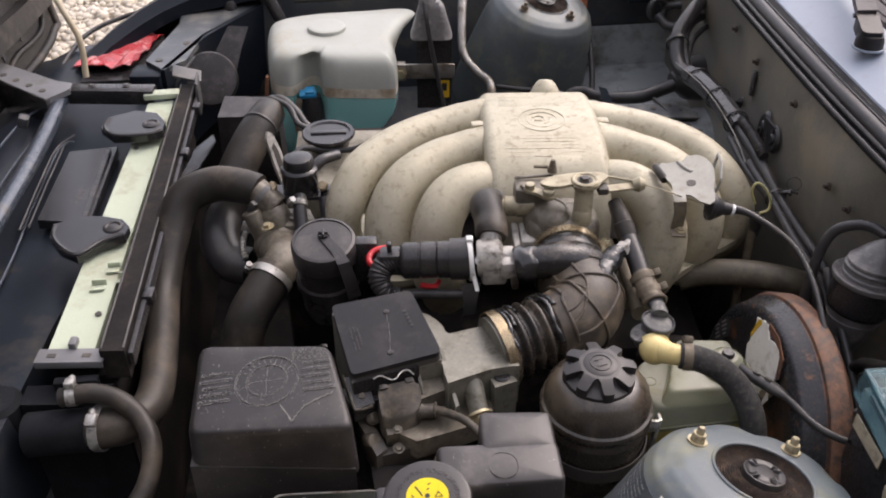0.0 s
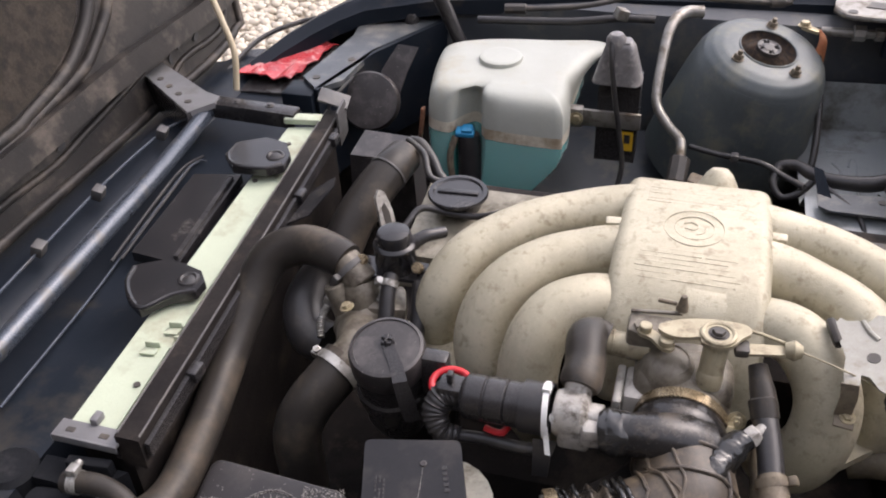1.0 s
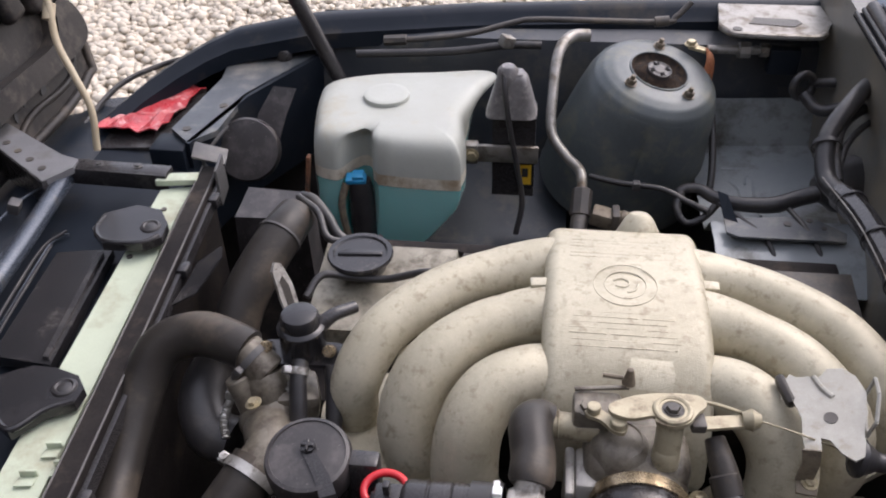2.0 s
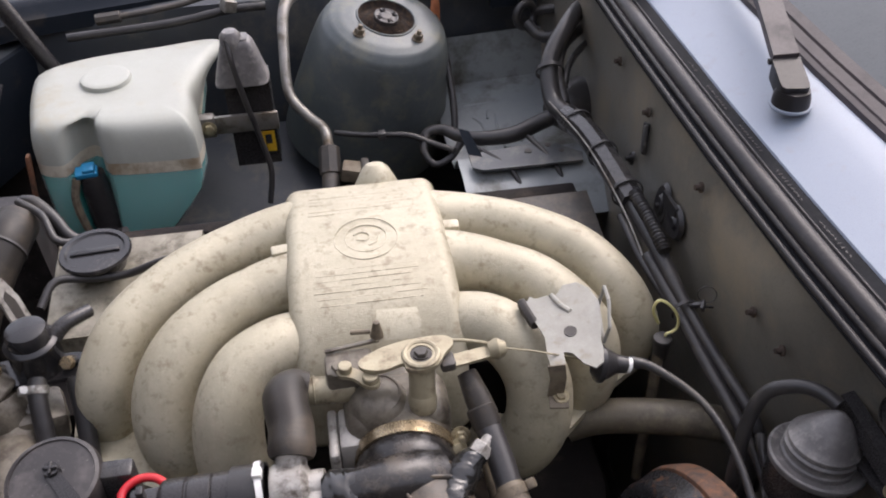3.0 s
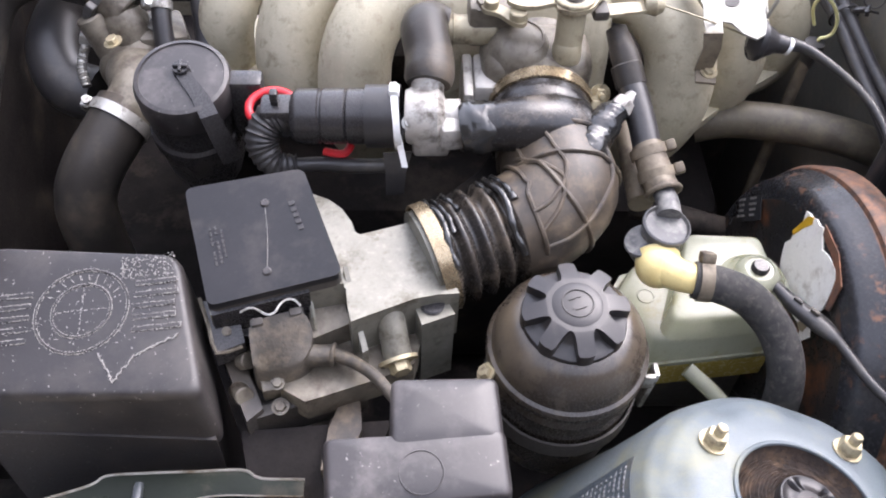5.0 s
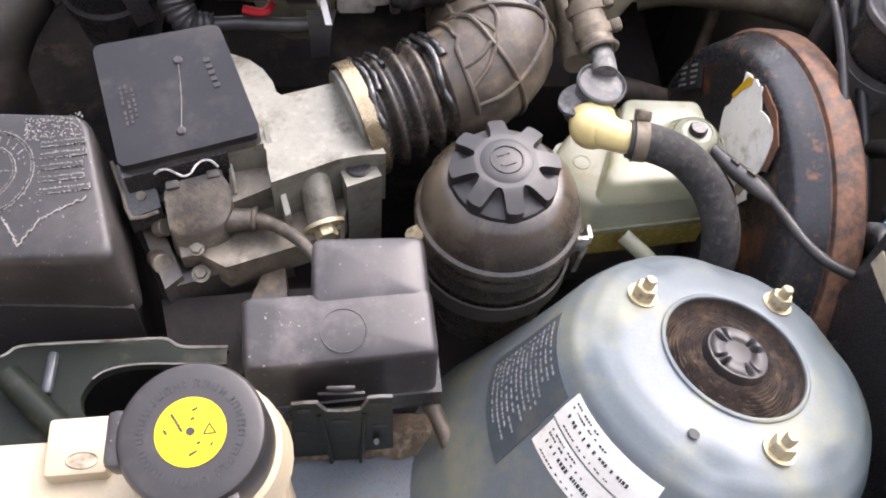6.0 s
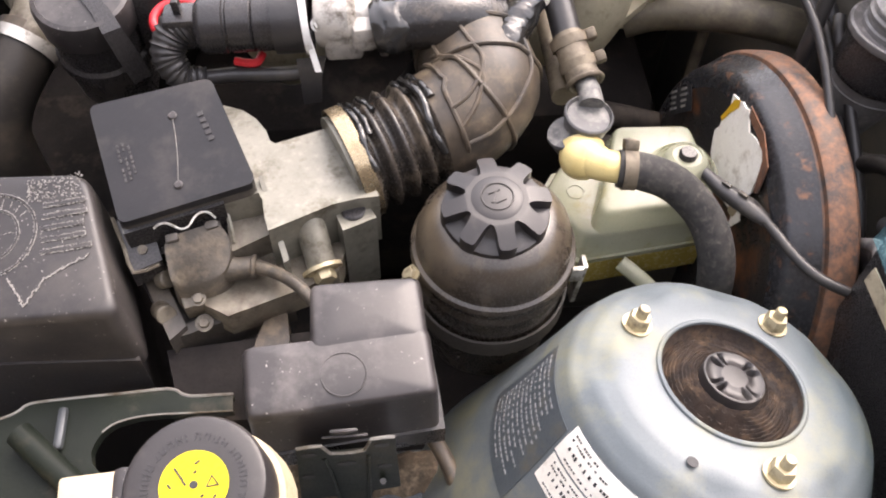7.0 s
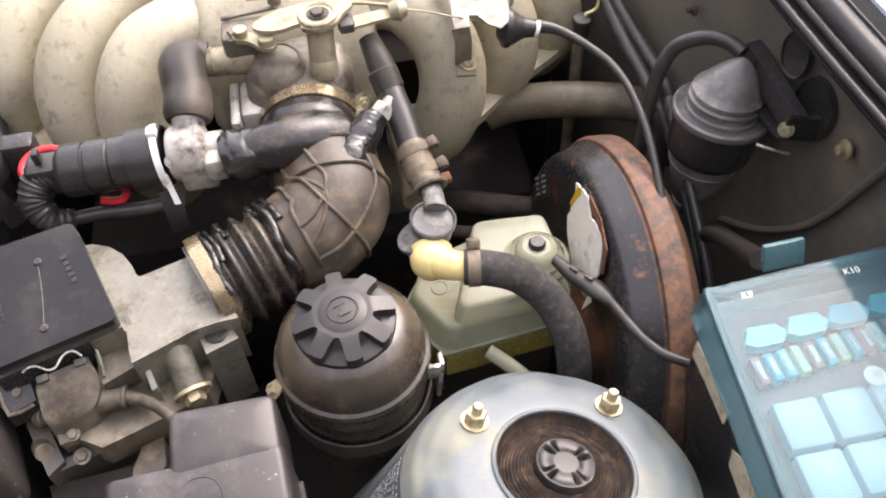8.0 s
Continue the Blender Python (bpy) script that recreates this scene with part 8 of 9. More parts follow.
part("boot", pillow(filleted([(-0.002, 1.650, 0.866), (0.044, 1.650, 0.866), (0.044, 1.684, 0.866), (-0.002, 1.684, 0.866)], 0.010, 3), 0.066, 0.010, 0.75, 0.004), CANISTER, fl, "dusty grey rubber boot")
part("boot_top", lathe([(0.017, -0.02), (0.016, 0.004), (0.010, 0.011), (0, 0.012)], pose(0.014, 1.664, 0.868), 20), CANISTER, fl)
part("motor", slab([(-0.008, 1.655, 0.80), (0.060, 1.655, 0.80), (0.060, 1.70, 0.80), (-0.008, 1.70, 0.80)], 0.15, 0.012), PLASTIC, fl)
part("strap", merge(boxat(-0.055, 0.066, 1.644, 1.652, 0.718, 0.748, 0.002), boxat(-0.06, -0.03, 1.64, 1.66, 0.715, 0.75, 0.003)), PIPE, fl, "grey steel strap")
part("bolt", hexbolt(pose(-0.040, 1.640, 0.733, 90, 0, 0), 0.008, 0.006, 1.5), ZINC, fl)
part("sticker", boxat(0.036, 0.056, 1.6500, 1.6512, 0.675, 0.712, 0), AMBER, fl, "amber sticker")
part("sticker_print", boxat(0.041, 0.051, 1.6490, 1.6500, 0.690, 0.706, 0), INK, fl)
part("lead", tube([(0.008, 1.655, 0.872), (0.012, 1.638, 0.84), (0.022, 1.632, 0.78), (0.034, 1.63, 0.72), (0.044, 1.62, 0.66), (0.036, 1.60, 0.61)], 0.0045, 10), RUBBER, fl)

# pipes round the tower
ap = thing("coolant_pipe", "bent grey metal pipe beside the strut tower", "pipe", (0.10, 1.72, 0.75))
part("pipe", tube([(0.140, 1.862, 0.845), (0.110, 1.85, 0.846), (0.090, 1.81, 0.835), (0.084, 1.75, 0.79), (0.086, 1.70, 0.745), (0.112, 1.665, 0.722), (0.134, 1.635, 0.714), (0.138, 1.60, 0.695)], [0.011, 0.011, 0.0095, 0.0085, 0.0085, 0.0085, 0.0085, 0.0085], 14), PIPE, ap)
part("union", merge(rod((0.138, 1.605, 0.70), (0.136, 1.57, 0.672), 0.0165, 8), rod((0.136, 1.57, 0.672), (0.132, 1.53, 0.65), 0.0135, 14)), GREASE, ap)
cn = thing("hose_connector", "grimy brown connector block with clamp", "connector", (0.18, 1.57, 0.67))
part("block", merge(box((0.05, 0.03, 0.024), pose(0.178, 1.565, 0.675, 0, 10, -10), 0.004), rod((0.196, 1.56, 0.68), (0.22, 1.555, 0.675), 0.014, 12)), TAN, cn)
part("clip", box((0.012, 0.034, 0.034), pose(0.19, 1.562, 0.676), 0.003), GREASE, cn)
wr = thing("sensor_wire", "black wire with a pale clip across the tower", "cable", (0.25, 1.62, 0.69))
part("wire", tube([(0.15, 1.645, 0.70), (0.19, 1.626, 0.703), (0.222, 1.62, 0.703), (0.265, 1.615, 0.70), (0.30, 1.60, 0.69), (0.33, 1.575, 0.69)], 0.005, 10), RUBBER, wr)
part("clip", box((0.012, 0.014, 0.014), pose(0.222, 1.619, 0.703), 0.002), GREYP, wr, "pale grey clip")
lw = thing("loom_branch", "thick black wiring branch with a loop", "cable", (0.38, 1.57, 0.69))
part("branch", tube([(0.285, 1.60, 0.675), (0.292, 1.622, 0.695), (0.318, 1.622, 0.70), (0.34, 1.60, 0.70), (0.37, 1.578, 0.705), (0.42, 1.572, 0.71), (0.46, 1.58, 0.72), (0.488, 1.575, 0.735)], [0.007, 0.008, 0.009, 0.010, 0.0115, 0.013, 0.013, 0.013], 14), RUBBER, lw)
part("loop", tube([(0.292, 1.615, 0.698), (0.285, 1.595, 0.68), (0.30, 1.578, 0.665), (0.325, 1.58, 0.675), (0.345, 1.592, 0.695)], 0.006, 10), RUBBER, lw)
part("tail", tube([(0.345, 1.585, 0.70), (0.37, 1.54, 0.705), (0.40, 1.50, 0.70), (0.415, 1.47, 0.68)], 0.004, 8), RUBBER, lw)
part("tail", tube([(0.44, 1.57, 0.71), (0.46, 1.52, 0.705), (0.475, 1.48, 0.69), (0.48, 1.45, 0.66)], 0.004, 8), RUBBER, lw)
st = thing("ledge_bracket", "dark folded bracket with holes on the ledge", "bracket", (0.40, 1.50, 0.70))
part("plate", prism([(0.345, 1.50), (0.345, 1.535), (0.47, 1.55), (0.515, 1.51), (0.51, 1.49), (0.46, 1.49), (0.36, 1.49)], 0.703, 0.707, None, 0.001), CARRIER, st)
part("tab", sheet([[(0.345, 1.535, 0.705), (0.365, 1.525, 0.705)], [(0.335, 1.565, 0.735), (0.35, 1.56, 0.732)]], 0.002), PAINT, st)
for x, y, r in ((0.435, 1.527, 0.006), (0.468, 1.538, 0.005), (0.485, 1.52, 0.004)):
    part("hole", lathe([(0, 0), (r, 0), (r, 0.001), (0, 0.001)], pose(x, y, 0.7072), 12), GREASE, st)
st2 = thing("ledge_beads", "stamped beads and step in the dusty blue ledge", "panel bead", (0.42, 1.69, 0.65))
part("bead", tube([(0.376, 1.762, 0.653), (0.425, 1.766, 0.653), (0.466, 1.768, 0.653), (0.472, 1.70, 0.653), (0.474, 1.636, 0.653)], 0.0022, 8), LEDGEPAINT, st2)
part("bead", tube([(0.386, 1.725, 0.651), (0.397, 1.705, 0.651), (0.398, 1.678, 0.651), (0.384, 1.662, 0.651)], 0.003, 8), LEDGEPAINT, st2)
part("bead", tube([(0.410, 1.716, 0.651), (0.414, 1.740, 0.651), (0.424, 1.735, 0.651), (0.420, 1.675, 0.651), (0.422, 1.626, 0.651)], 0.003, 8), LEDGEPAINT, st2)
part("bead", tube([(0.440, 1.715, 0.651), (0.444, 1.738, 0.651), (0.453, 1.733, 0.651), (0.449, 1.685, 0.651), (0.452, 1.637, 0.651)], 0.003, 8), LEDGEPAINT, st2)
gl = thing("ground_strap", "frayed copper ground strap with brass terminal", "ground strap", (0.30, 1.84, 0.84))
part("terminal", box((0.030, 0.016, 0.006), pose(0.318, 1.838, 0.838, 0, 10, -10), 0.002), ZINC, gl)
part("nut", hexbolt(pose(0.308, 1.842, 0.842), 0.008, 0.008, 1.4), ZINC, gl)
for i in range(6):
    part("strand", tube([(0.332, 1.834, 0.84), (0.335 + 0.002 * i, 1.825, 0.825), (0.330 + 0.003 * i, 1.815, 0.80 - 0.003 * i)], 0.0016, 6), COPPER, gl)
part("lead", tube([(0.336, 1.818, 0.80), (0.345, 1.79, 0.77), (0.35, 1.74, 0.72), (0.35, 1.70, 0.68), (0.345, 1.67, 0.64)], 0.006, 10), RUBBER, gl)
fp = thing("wing_pipe", "grey metal brake pipe along the inner wing", "pipe", (0.05, 1.88, 0.83))
part("pipe", tube([(-0.20, 1.862, 0.825), (-0.12, 1.868, 0.83), (-0.055, 1.876, 0.838), (0.01, 1.895, 0.85), (0.06, 1.90, 0.855), (0.26, 1.902, 0.855), (0.285, 1.908, 0.862), (0.31, 1.92, 0.885)], 0.0050, 12), GREASE, fp)
part("union", rod((-0.215, 1.862, 0.824), (-0.175, 1.864, 0.826), 0.010, 8), GREASE, fp)
part("union", rod((0.25, 1.902, 0.855), (0.275, 1.904, 0.857), 0.009, 10), GREASE, fp)
part("lower_pipe", tube([(-0.26, 1.835, 0.81), (-0.1, 1.845, 0.815), (0.0, 1.855, 0.825), (0.06, 1.86, 0.825)], 0.007, 12), RUBBER, fp)
part("clip", box((0.022, 0.022, 0.020), pose(0.002, 1.838, 0.840, 0, 20, 30), 0.003), PIPE, fp)
dm = thing("bonnet_damper", "dark steel rod with hex unions by the tower", "rod", (0.38, 1.83, 0.83))
part("rod", merge(rod((0.335, 1.842, 0.835), (0.47, 1.846, 0.835), 0.0075, 14), rod((0.385, 1.843, 0.835), (0.405, 1.844, 0.835), 0.014, 8), rod((0.42, 1.845, 0.835), (0.435, 1.845, 0.835), 0.012, 8)), PIPE, dm)
part("bracket", box((0.05, 0.03, 0.045), pose(0.46, 1.845, 0.82), 0.004), PAINT, dm)
hg = thing("bonnet_catch", "grey stamped bonnet hinge plate with slots", "hinge", (0.43, 1.86, 0.87))
part("plate", prism([(0.350, 1.850), (0.362, 1.828), (0.38, 1.82), (0.49, 1.815), (0.515, 1.83), (0.535, 1.88), (0.53, 1.95), (0.36, 1.95)], 0.866, 0.872, None, 0.002), PIPE, hg)
part("slot", prism([(0.40, 1.865), (0.47, 1.855), (0.485, 1.87), (0.48, 1.885), (0.41, 1.89)], 0.8722, 0.8732, None, 0), GREASE, hg, "dark slot")
part("hole", lathe([(0, 0), (0.008, 0), (0.008, 0.001), (0, 0.001)], pose(0.378, 1.842, 0.8722), 14), GREASE, hg)
part("lip", tube([(0.352, 1.85, 0.872), (0.365, 1.828, 0.872), (0.385, 1.82, 0.872), (0.49, 1.815, 0.872), (0.516, 1.83, 0.872)], 0.005, 8), PIPE, hg)
sy = thing("bonnet_stay", "black bonnet gas strut", "gas strut", (-0.26, 1.72, 0.82))
part("tube", tube([(-0.272, 1.80, 0.75), (-0.292, 1.80, 0.793), (-0.320, 1.80, 0.86), (-0.351, 1.80, 0.933), (-0.46, 1.81, 1.18), (-0.56, 1.82, 1.40)], [0.011, 0.013, 0.0135, 0.0135, 0.013, 0.011], 14), PLASTIC, sy)
part("foot", box((0.05, 0.03, 0.05), pose(-0.27, 1.805, 0.74, 0, 20, 0), 0.006), PAINT, sy)

# ================= firewall =================
hz = thing("main_harness", "thick black wiring harness in a plastic channel along the firewall", "wiring harness", (0.49, 1.2, 0.8))
part("trunk", tube([(0.560, 1.70, 0.845), (0.540, 1.66, 0.868), (0.505, 1.605, 0.868), (0.468, 1.555, 0.84), (0.462, 1.50, 0.805), (0.478, 1.44, 0.808), (0.484, 1.36, 0.818), (0.488, 1.26, 0.822), (0.491, 1.16, 0.820), (0.497, 1.068, 0.804), (0.508, 1.0, 0.789), (0.5196, 0.935, 0.776), (0.523, 0.915, 0.75), (0.522, 0.905, 0.70)], [0.012, 0.013, 0.013, 0.013, 0.0135, 0.014, 0.014, 0.0130, 0.010, 0.0066, 0.0064, 0.0064, 0.0064, 0.0064], 16, 0.008), RUBBER, hz)
part("second_lead", tube([(0.565, 1.68, 0.83), (0.53, 1.63, 0.845), (0.495, 1.585, 0.845), (0.480, 1.55, 0.825), (0.478, 1.50, 0.80)], 0.008, 12), RUBBER, hz)
part("second_lead", tube([(0.57, 1.63, 0.84), (0.53, 1.60, 0.835), (0.50, 1.565, 0.825), (0.485, 1.53, 0.81)], 0.005, 10), RUBBER, hz)
part("second_lead", tube([(0.482, 1.15, 0.808), (0.490, 1.062, 0.796), (0.4975, 1.0, 0.783), (0.5064, 0.927, 0.769), (0.511, 0.905, 0.74), (0.511, 0.90, 0.69)], 0.0072, 12), RUBBER, hz)
part("side_lead", tube([(0.472, 1.22, 0.812), (0.476, 1.15, 0.802), (0.484, 1.09, 0.797), (0.491, 1.055, 0.796)], 0.0048, 10), RUBBER, hz)
part("channel", tube([(0.470, 1.455, 0.807), (0.480, 1.40, 0.815), (0.485, 1.32, 0.821), (0.488, 1.225, 0.824)], [0.0175, 0.0178, 0.0172, 0.0165], 8, 0.02), PLASTIC, hz, "black plastic cable channel", 25)
part("channel_edge", tube([(0.448, 1.475, 0.822), (0.464, 1.34, 0.834), (0.472, 1.20, 0.826), (0.478, 1.14, 0.80)], 0.0011, 6, 0.03), PIPE, hz, "bare metal edge of the channel")
part("sleeve", tube([(0.489, 1.228, 0.836), (0.490, 1.18, 0.837), (0.491, 1.15, 0.834), (0.4925, 1.130, 0.829)], 0.0072, 14, 0.0010, True, 0.0014, 0.0050), RUBBER, hz, "ribbed conduit", 80)
for y, z in ((1.43, 0.812), (1.34, 0.82), (1.25, 0.823)):
    part("tie", ring(along((0.488 - 0.08 * max(0, y - 1.30), y, z), (0, 1, 0)), 0.0182, 0.005, 0.0016, 24), RUBBER, hz)
part("tie", ring(along((0.466, 1.545, 0.83), (0.1, 1, 0.5)), 0.019, 0.006, 0.0018, 24), RUBBER, hz)
part("tie", ring(along((0.4945, 1.066, 0.8005), (-0.12, 1, 0.2)), 0.0135, 0.004, 0.0016, 24), RUBBER, hz)
part("clip", merge(box((0.016, 0.006, 0.005), pose(0.5045, 1.058, 0.813, 0, -25, -30), 0.001), box((0.004, 0.014, 0.006), pose(0.508, 1.052, 0.817, 0, -25, -30), 0.001), box((0.012, 0.002, 0.002), pose(0.511, 1.047, 0.819, 0, 20, 10), 0)), PLASTIC, hz, "black toothed cable clip")
part("clip_loop", torus(along((0.513, 1.058, 0.826), (-0.4, -1, 0.3)), 0.0095, 0.0006, 24, 6), RUBBER, hz)
gr = thing("grommet", "large black rubber grommet with cables through the firewall", "grommet", (0.50, 1.58, 0.75))
part("body", tube([(0.535, 1.60, 0.735), (0.50, 1.585, 0.738), (0.478, 1.578, 0.735)], [0.045, 0.038, 0.018], 20), RUBBER, gr)
gr2 = thing("grommet", "black rubber cable boot with a coil at the firewall corner", "grommet", (0.50, 1.75, 0.80))
part("coil", torus(along((0.487, 1.79, 0.80), (0.5, -1, 0.2)), 0.019, 0.007, 24, 10), RUBBER, gr2)
part("stem", tube([(0.487, 1.78, 0.79), (0.51, 1.755, 0.775), (0.545, 1.74, 0.79), (0.58, 1.73, 0.80)], 0.010, 12), RUBBER, gr2)
part("tail", tube([(0.505, 1.80, 0.80), (0.53, 1.785, 0.81), (0.57, 1.78, 0.805)], 0.008, 12), RUBBER, gr2)
# small fixings on the firewall
for y, z, r in ((1.128, 0.913, 0.006), (0.939, 0.861, 0.0055), (0.989, 0.864, 0.0055), (1.30, 0.90, 0.006), (1.42, 0.905, 0.006), (0.751, 0.861, 0.008)):
    f = thing("firewall_stud", "small rusty stud on the firewall", "stud", (wall_x(y), y, z), "firewall studs")
    part("washer", lathe([(0, 0), (r, 0), (r, 0.002), (r * 0.55, 0.003), (r * 0.5, 0.008), (0, 0.008)], along((wall_at(y, z) - 0.004, y, z), (-1, 0, 0.1)), 14), ZINC if y < 0.8 else MOUNT, f)
for y, z, s in ((1.207, 0.832, 0.027), (1.325, 0.818, 0.009)):
    f = thing("firewall_plug", "black rubber plug in the firewall", "rubber plug", (wall_x(y), y, z), "firewall plugs")
    part("plug", lathe([(0, 0.006), (s * 0.4, 0.007), (s * 0.5, 0.003), (s * 0.85, 0.004), (s, 0.0)], along((wall_at(y, z) - 0.004, y, z), (-1, 0, 0.1)) @ Matrix.Diagonal((0.7, 1.1, 1, 1)), 24), RUBBER, f)
    part("pin", rod((wall_at(y, z) - 0.006, y, z), (wall_at(y, z) - 0.014, y, z + 0.001), 0.003, 8), RUBBER, f)
    if s > 0.02:
        part("side_lobe", lathe([(0, 0.005), (0.006, 0.006), (0.009, 0.003), (0.0175, 0.0045), (0.021, 0.0)], along((wall_at(1.166, 0.837) - 0.004, 1.166, 0.837), (-1, 0, 0.1)), 24), RUBBER, f)
        part("web", prism([(1.205, 0.855), (1.165, 0.857), (1.165, 0.818), (1.205, 0.808)], 0.0, 0.004, Matrix(((0, 0, 1, wall_at(1.185, 0.832) - 0.0075), (1, 0, 0, 0), (0, 1, 0, 0), (0, 0, 0, 1))), 0.001), RUBBER, f)
wc_ = thing("wall_clip", "black plastic clip in a slot of the firewall", "clip", (wall_x(1.298), 1.298, 0.865))
WCM = along((wall_at(1.298, 0.865) - 0.004, 1.298, 0.865), (-1, 0, 0.1), (0, 0.25, 1))
part("slot", box((0.012, 0.040, 0.005), WCM, 0.002), PLASTIC, wc_)
# grey strip that draws the highlight on the black clip
part("clip_highlight", box((0.005, 0.030, 0.006), WCM @ pose(0.006, 0.004, 0.003), 0.002), VALVEGREY, wc_)
fe = thing("firewall_mat_edge", "raised edge of the matting on the firewall", "firewall mat", (0.575, 0.78, 0.75))
part("edge", tube([(wall_at(y, z) - 0.005, y, z) for y, z in ((0.856, 0.658), (0.807, 0.698), (0.764, 0.751), (0.740, 0.801), (0.723, 0.848), (0.706, 0.899))], 0.0035, 8, 0.01), WALLPAINT, fe)
# canister with domed cap
cn2 = thing("vapour_canister", "black canister with a domed cap on a bracket", "canister", (0.512, 0.826, 0.75))
KM = along((0.529, 0.845, 0.827), (0.12, 0.08, 1.0), (0, 1, 0))
part("bowl", lathe([(0.0335, -0.046), (0.0360, -0.043), (0.0372, -0.038), (0.0385, -0.006), (0.0405, -0.004)], KM, 44), PLASTIC, cn2)
part("flange", lathe([(0.0385, -0.006), (0.0415, -0.005), (0.0425, -0.002), (0.0420, 0.001), (0.0400, 0.0020), (0.0370, 0.0005), (0.0300, 0.0)], KM, 48), CANISTER, cn2)
cone = lathe([(0.0325, -0.001), (0.0322, 0.004), (0.0308, 0.0055), (0.0306, 0.009), (0.0318, 0.0105), (0.0320, 0.0135), (0.0300, 0.0150), (0.0296, 0.0165), (0.0308, 0.018), (0.0306, 0.0205), (0.0280, 0.0225), (0.0255, 0.0270), (0.0200, 0.0350), (0.0135, 0.0430), (0.0070, 0.0490), (0.0030, 0.0515), (0, 0.0520)], None, 44)
for v in cone.verts:
    v.co.x += 0.13 * max(0.0, v.co.z - 0.020)
bmesh.ops.transform(cone, matrix=KM, verts=cone.verts[:])
part("dome", cone, CANISTER, cn2, "dusty grey-black cone cap with ridges")
part("lower_cone", lathe([(0.0325, -0.045), (0.0315, -0.054), (0.0265, -0.072), (0.0180, -0.098), (0.0150, -0.102), (0.0130, -0.116), (0, -0.116)], KM, 32), CANISTER, cn2)
part("cone_rib", torus(KM @ pose(0, 0, -0.056), 0.0312, 0.0008, 36, 6), CANISTER, cn2)
part("neck_rib", torus(KM @ pose(0, 0, -0.104), 0.0150, 0.0018, 24, 6), CANISTER, cn2)
part("tube", tube([(0.542, 0.858, 0.876), (0.534, 0.872, 0.878), (0.520, 0.886, 0.874), (0.500, 0.897, 0.858), (0.487, 0.893, 0.83), (0.478, 0.880, 0.79), (0.474, 0.872, 0.73)], 0.0066, 14), RUBBER, cn2)
part("bracket", merge(slab([(0.550, 0.8690, 0.8765), (0.5625, 0.8715, 0.8765), (0.5625, 0.7760, 0.8765), (0.5500, 0.7805, 0.8765)], 0.020, 0.002), slab([(0.548, 0.7795, 0.8745), (0.5715, 0.7730, 0.8745), (0.5715, 0.7765, 0.8745), (0.548, 0.7830, 0.8745)], 0.024, 0.001), slab([(0.5480, 0.8240, 0.840), (0.5600, 0.8300, 0.843), (0.5600, 0.7800, 0.852), (0.5480, 0.7830, 0.852)], 0.004, 0.001)), PLASTIC, cn2, "black pressed-steel bracket")
part("bolt", hexbolt(along((0.5495, 0.7800, 0.8620), (-0.55, -0.75, 0.35)), 0.0046, 0.005, 1.4), ZINC, cn2)
part("bolt", hexbolt(along((0.5400, 0.8670, 0.8720), (-0.6, -0.3, 0.7)), 0.0036, 0.003, 1.3), PIPE, cn2)
part("hose", tube([(0.5145, 0.8355, 0.722), (0.513, 0.832, 0.708), (0.513, 0.815, 0.712), (0.508, 0.785, 0.735), (0.5063, 0.76, 0.7656), (0.505, 0.722, 0.795), (0.4934, 0.68, 0.8362)], 0.0078, 14), HOSE, cn2, "dusty black drain hose")
part("wire_end", tube([(0.535, 0.79, 0.838), (0.548, 0.782, 0.836), (0.56, 0.780, 0.832)], 0.0015, 6), BRIGHT, cn2)
# oval pressings; black colour stands for the shadow in them
for y, z, s in ((0.824, 0.898, 0.019), (0.792, 0.866, 0.026)):
    f = thing("firewall_opening", "oval pressing in the firewall, its shadow put into a black colour", "opening", (wall_x(y), y, z), "firewall openings")
    part("recess", lathe([(0, 0.0), (s * 0.92, 0.0), (s * 0.95, 0.0015), (s, 0.002), (s * 1.05, -0.003)], along((wall_at(y, z) - 0.006, y, z), (-1, -0.22, 0.05)) @ Matrix.Diagonal((0.8, 1.1, 1, 1)), 28), PLASTIC, f)
for k in range(2):
    cb = thing("firewall_cable", "black cable hanging down beside the booster", "cable", (0.50, 0.80, 0.72), "firewall cables")
    part("cable", tube([(0.492 + 0.012 * k, 0.905 - 0.012 * k, 0.792 + 0.010 * k), (0.500, 0.885 - 0.012 * k, 0.782 + 0.012 * k), (0.503, 0.825 - 0.010 * k, 0.748 + 0.013 * k), (0.502, 0.763 - 0.012 * k, 0.712 + 0.014 * k), (0.500, 0.727 - 0.010 * k, 0.680 + 0.010 * k), (0.496, 0.70, 0.62)], 0.0052, 10), RUBBER, cb)
gp = thing("heater_pipe", "dusty grey heater pipe behind the booster", "pipe", (0.42, 1.0, 0.72))
part("pipe", tube([(0.36, 1.015, 0.70), (0.395, 1.01, 0.712), (0.45, 0.992, 0.722), (0.50, 0.978, 0.72), (0.54, 0.968, 0.71)], 0.019, 18), HEATER, gp)
dp = thing("dipstick", "dipstick with a yellow wire loop handle", "dipstick", (0.475, 1.06, 0.72))
part("tube", rod((0.452, 1.02, 0.58), (0.465, 1.045, 0.765), 0.0062, 14), TAN, dp)
part("boot", lathe([(0.0065, -0.03), (0.0090, -0.014), (0.0100, -0.004), (0.0105, 0.0), (0.0095, 0.0022), (0.004, 0.0028), (0, 0.0028)], pose(0.4665, 1.0455, 0.781), 24), RUBBER, dp, "dusty rubber dipstick boot")
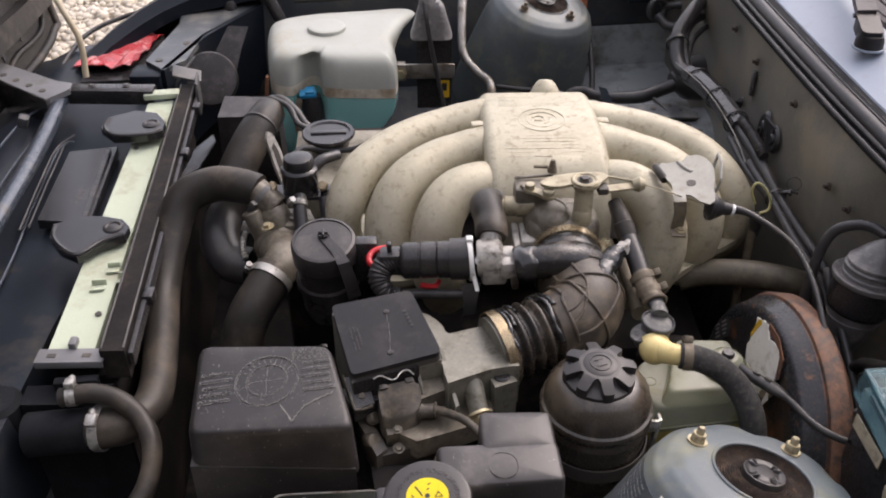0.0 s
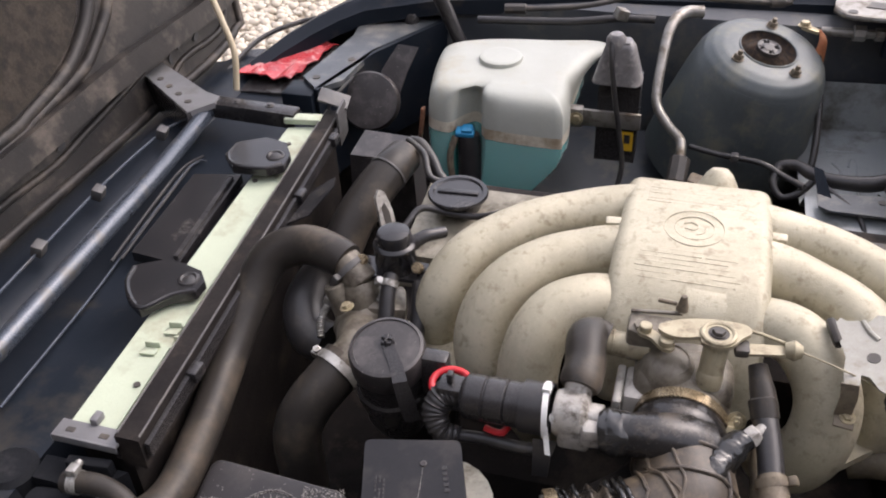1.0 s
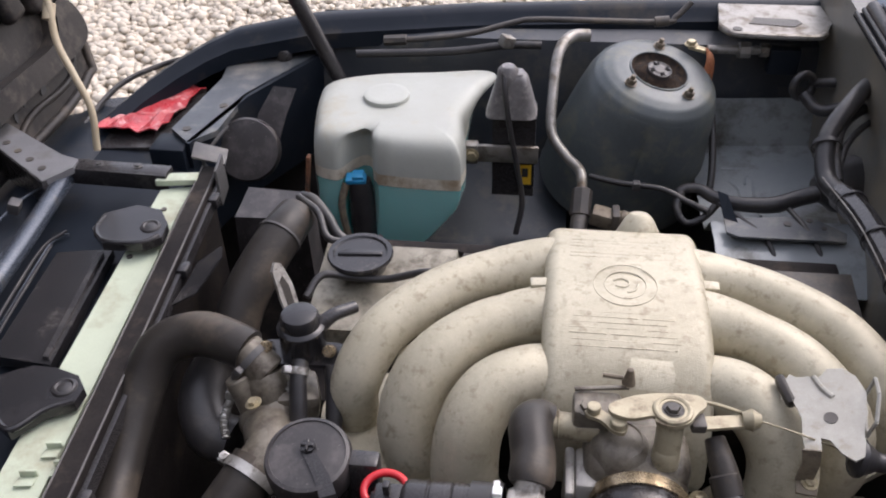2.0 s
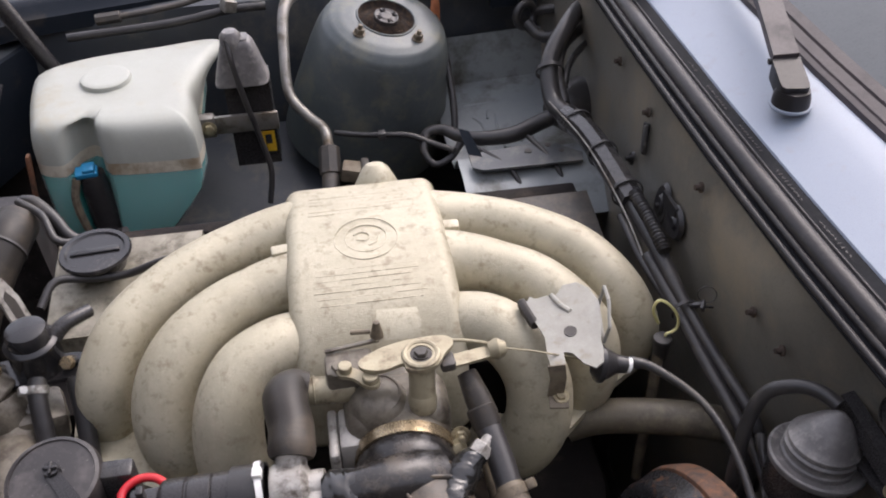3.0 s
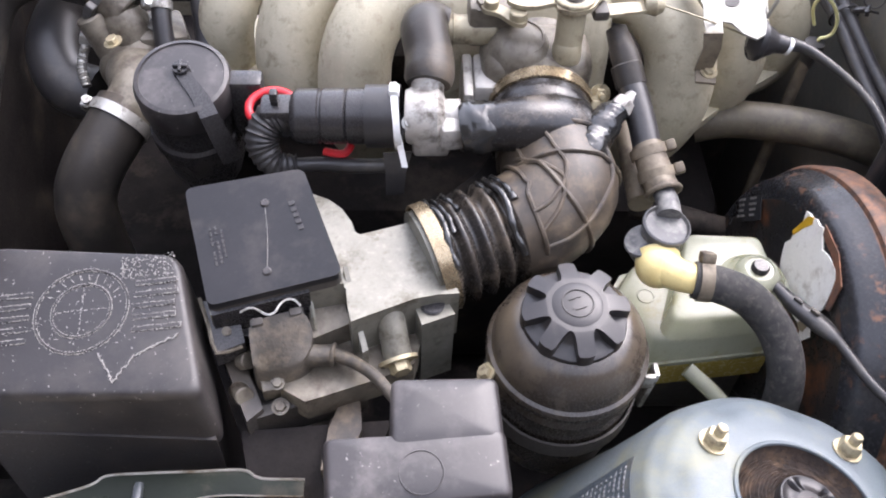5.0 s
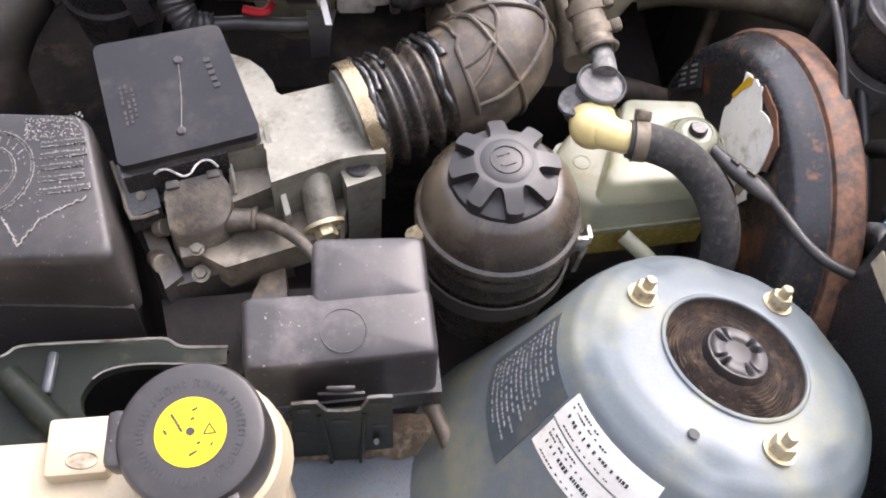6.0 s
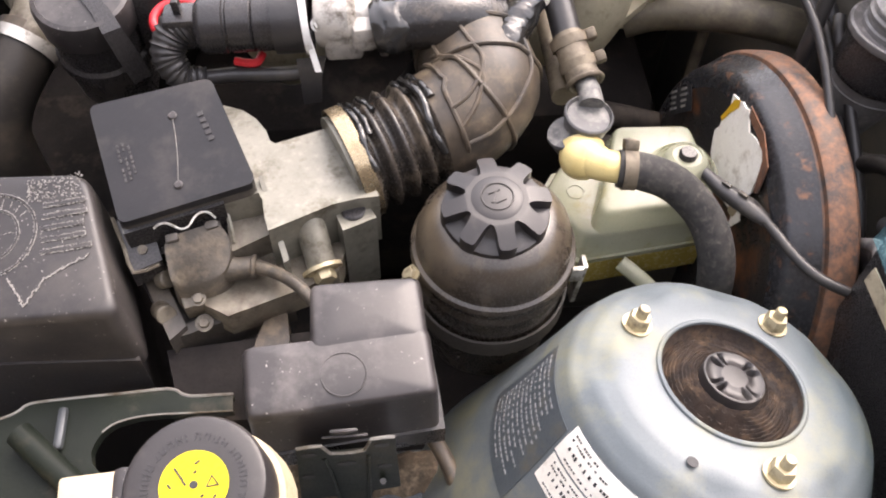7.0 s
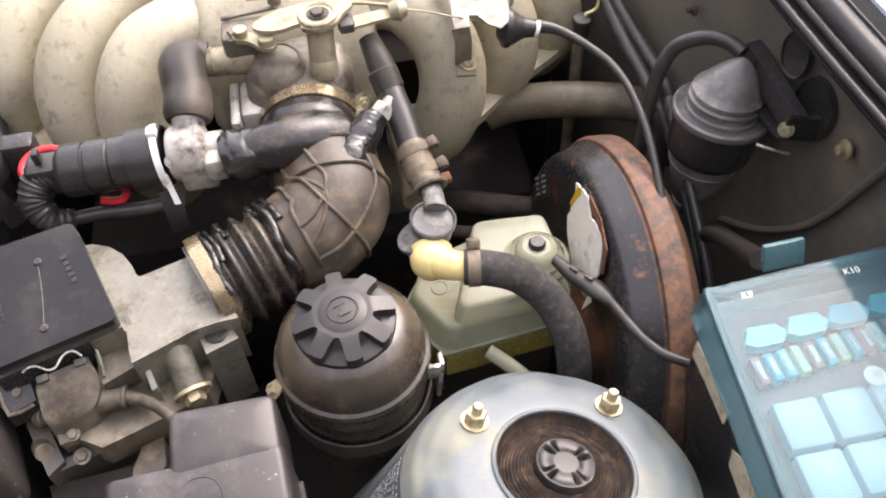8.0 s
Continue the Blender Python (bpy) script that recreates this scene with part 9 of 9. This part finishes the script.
part("loop", tube([(0.47, 1.047, 0.7806), (0.4705, 1.0476, 0.7865), (0.4762, 1.0482, 0.787), (0.4817, 1.0488, 0.7919), (0.4818, 1.0494, 0.8042), (0.476, 1.05, 0.8171), (0.4666, 1.0506, 0.8285), (0.4585, 1.0512, 0.8329), (0.4541, 1.0518, 0.8269), (0.4546, 1.0524, 0.8157), (0.4622, 1.053, 0.7984)], 0.0017, 10, 0.002), YWIRE, dp, "yellow wire loop")

# cowl: grille, wiper
gg = thing("air_grille", "grey plastic fresh-air grille with rows of slots", "grille", (0.66, 1.63, 0.99))
GO = filleted([(0.548, 1.508, 0), (0.555, 1.494, 0), (0.574, 1.494, 0), (0.656, 1.560, 0), (0.655, 1.76, 0), (0.560, 1.76, 0)], 0.012, 4)
GI = [((x - 0.604) * 0.85 + 0.604, (y - 1.62) * 0.94 + 1.62, z) for x, y, z in GO]
part("frame", sheet([[(x, y, z) for x, y, _ in GG + GG[:1]] for GG, z in ((GO, 0.974), (GO, 0.984), (GI, 0.989), (GI, 0.981))], 0.002), GRILLEGREY, gg)
part("backing", prism([(x, y) for x, y, _ in GI], 0.974, 0.978, None, 0), GREASE, gg)
for i in range(6):
    x = 0.5705 + 0.0145 * i
    y0 = max(1.502, 1.502 + (x - 0.572) * 1.02)
    part("bar", boxat(x - 0.0022, x + 0.0022, y0, 1.75, 0.980, 0.987, 0.0015), GRILLEGREY, gg)
for i in range(5):
    part("bar", tube([(0.560, 1.536 + 0.045 * i, 0.985), (0.582, 1.543 + 0.045 * i, 0.985), (0.650, 1.604 + 0.045 * i, 0.985)], 0.0028, 8, 0.01), GRILLEGREY, gg)
wp = thing("wiper", "black wiper arm on its spindle cap", "wiper", (0.635, 1.165, 0.985))
part("spindle_cap", merge(lathe([(0.0195, 0.980), (0.0190, 0.992), (0.0165, 1.000), (0, 1.002)], pose(0.616, 1.162, 0), 24), slab(filleted([(0.599, 1.154, 1.006), (0.628, 1.150, 1.006), (0.634, 1.196, 1.018), (0.604, 1.198, 1.018)], 0.007, 3), 0.020, 0.004, 0.0, 3)), SEAL, wp, "moulded black knuckle cap")
part("arm", slab([(0.605, 1.196, 1.020), (0.632, 1.194, 1.020), (0.660, 1.300, 1.033), (0.705, 1.560, 1.050), (0.686, 1.565, 1.050), (0.634, 1.306, 1.033)], 0.010, 0.003), TRIMBAND, wp, "brown-black flat wiper arm")
part("pivot_pin", rod((0.602, 1.198, 1.013), (0.636, 1.195, 1.013), 0.0035, 10), INK, wp)
part("collar", torus(pose(0.616, 1.162, 0.982), 0.0200, 0.0018, 28, 8), COWLSKY, wp)

# ================= gravel =================
random.seed(21)
ico = bmesh.new()
bmesh.ops.create_icosphere(ico, subdivisions=1, radius=1.0)
iv = np.array([v.co[:] for v in ico.verts])
ifc = np.array([[v.index for v in f.verts] for f in ico.faces])
ico.free()
vs, fs, n = [], [], 0
rng = np.random.default_rng(4)
for k in range(38000):
    far = k > 16000
    x = rng.uniform(-4.5, -0.3) if far else rng.uniform(-2.6, 0.7)
    y = rng.uniform(1.2, 6.0) if far else rng.uniform(2.05, 4.7)
    if k > 21000:
        q, g = rng.uniform(0, 6.2832), abs(rng.normal(0, 2.6))
        x, y = -0.9 + (1.4 + g) * math.cos(q), 2.2 + (1.4 + g) * math.sin(q)
        if (-0.95 < x < 1.4 and 0.15 < y < 2.06) or -1.80 < y < -1.50:
            continue
    s = rng.uniform(0.010, 0.029) * (1.15 if far else 1.0)
    d = iv * (1 + rng.uniform(-0.16, 0.16, (len(iv), 1))) * np.array([s, s * rng.uniform(0.6, 0.95), s * rng.uniform(0.45, 0.75)])
    a, b = rng.uniform(0, 6.28), rng.uniform(-0.5, 0.5)
    R = np.array([[math.cos(a), -math.sin(a), 0], [math.sin(a), math.cos(a), 0], [0, 0, 1]]) @ np.array([[1, 0, 0], [0, math.cos(b), -math.sin(b)], [0, math.sin(b), math.cos(b)]])
    vs.append(d @ R.T + np.array([x, y, rng.uniform(0.0, 0.022)]))
    fs.append(ifc + n)
    n += len(iv)
me = bpy.data.meshes.new("gravel")
me.from_pydata(np.concatenate(vs).tolist(), [], np.concatenate(fs).tolist())
me.materials.append(STONE)
me.polygons.foreach_set("use_smooth", [True] * len(me.polygons))
tagged(new("gravel", me), "loose pale beige gravel stones", "gravel", "", "stuff")
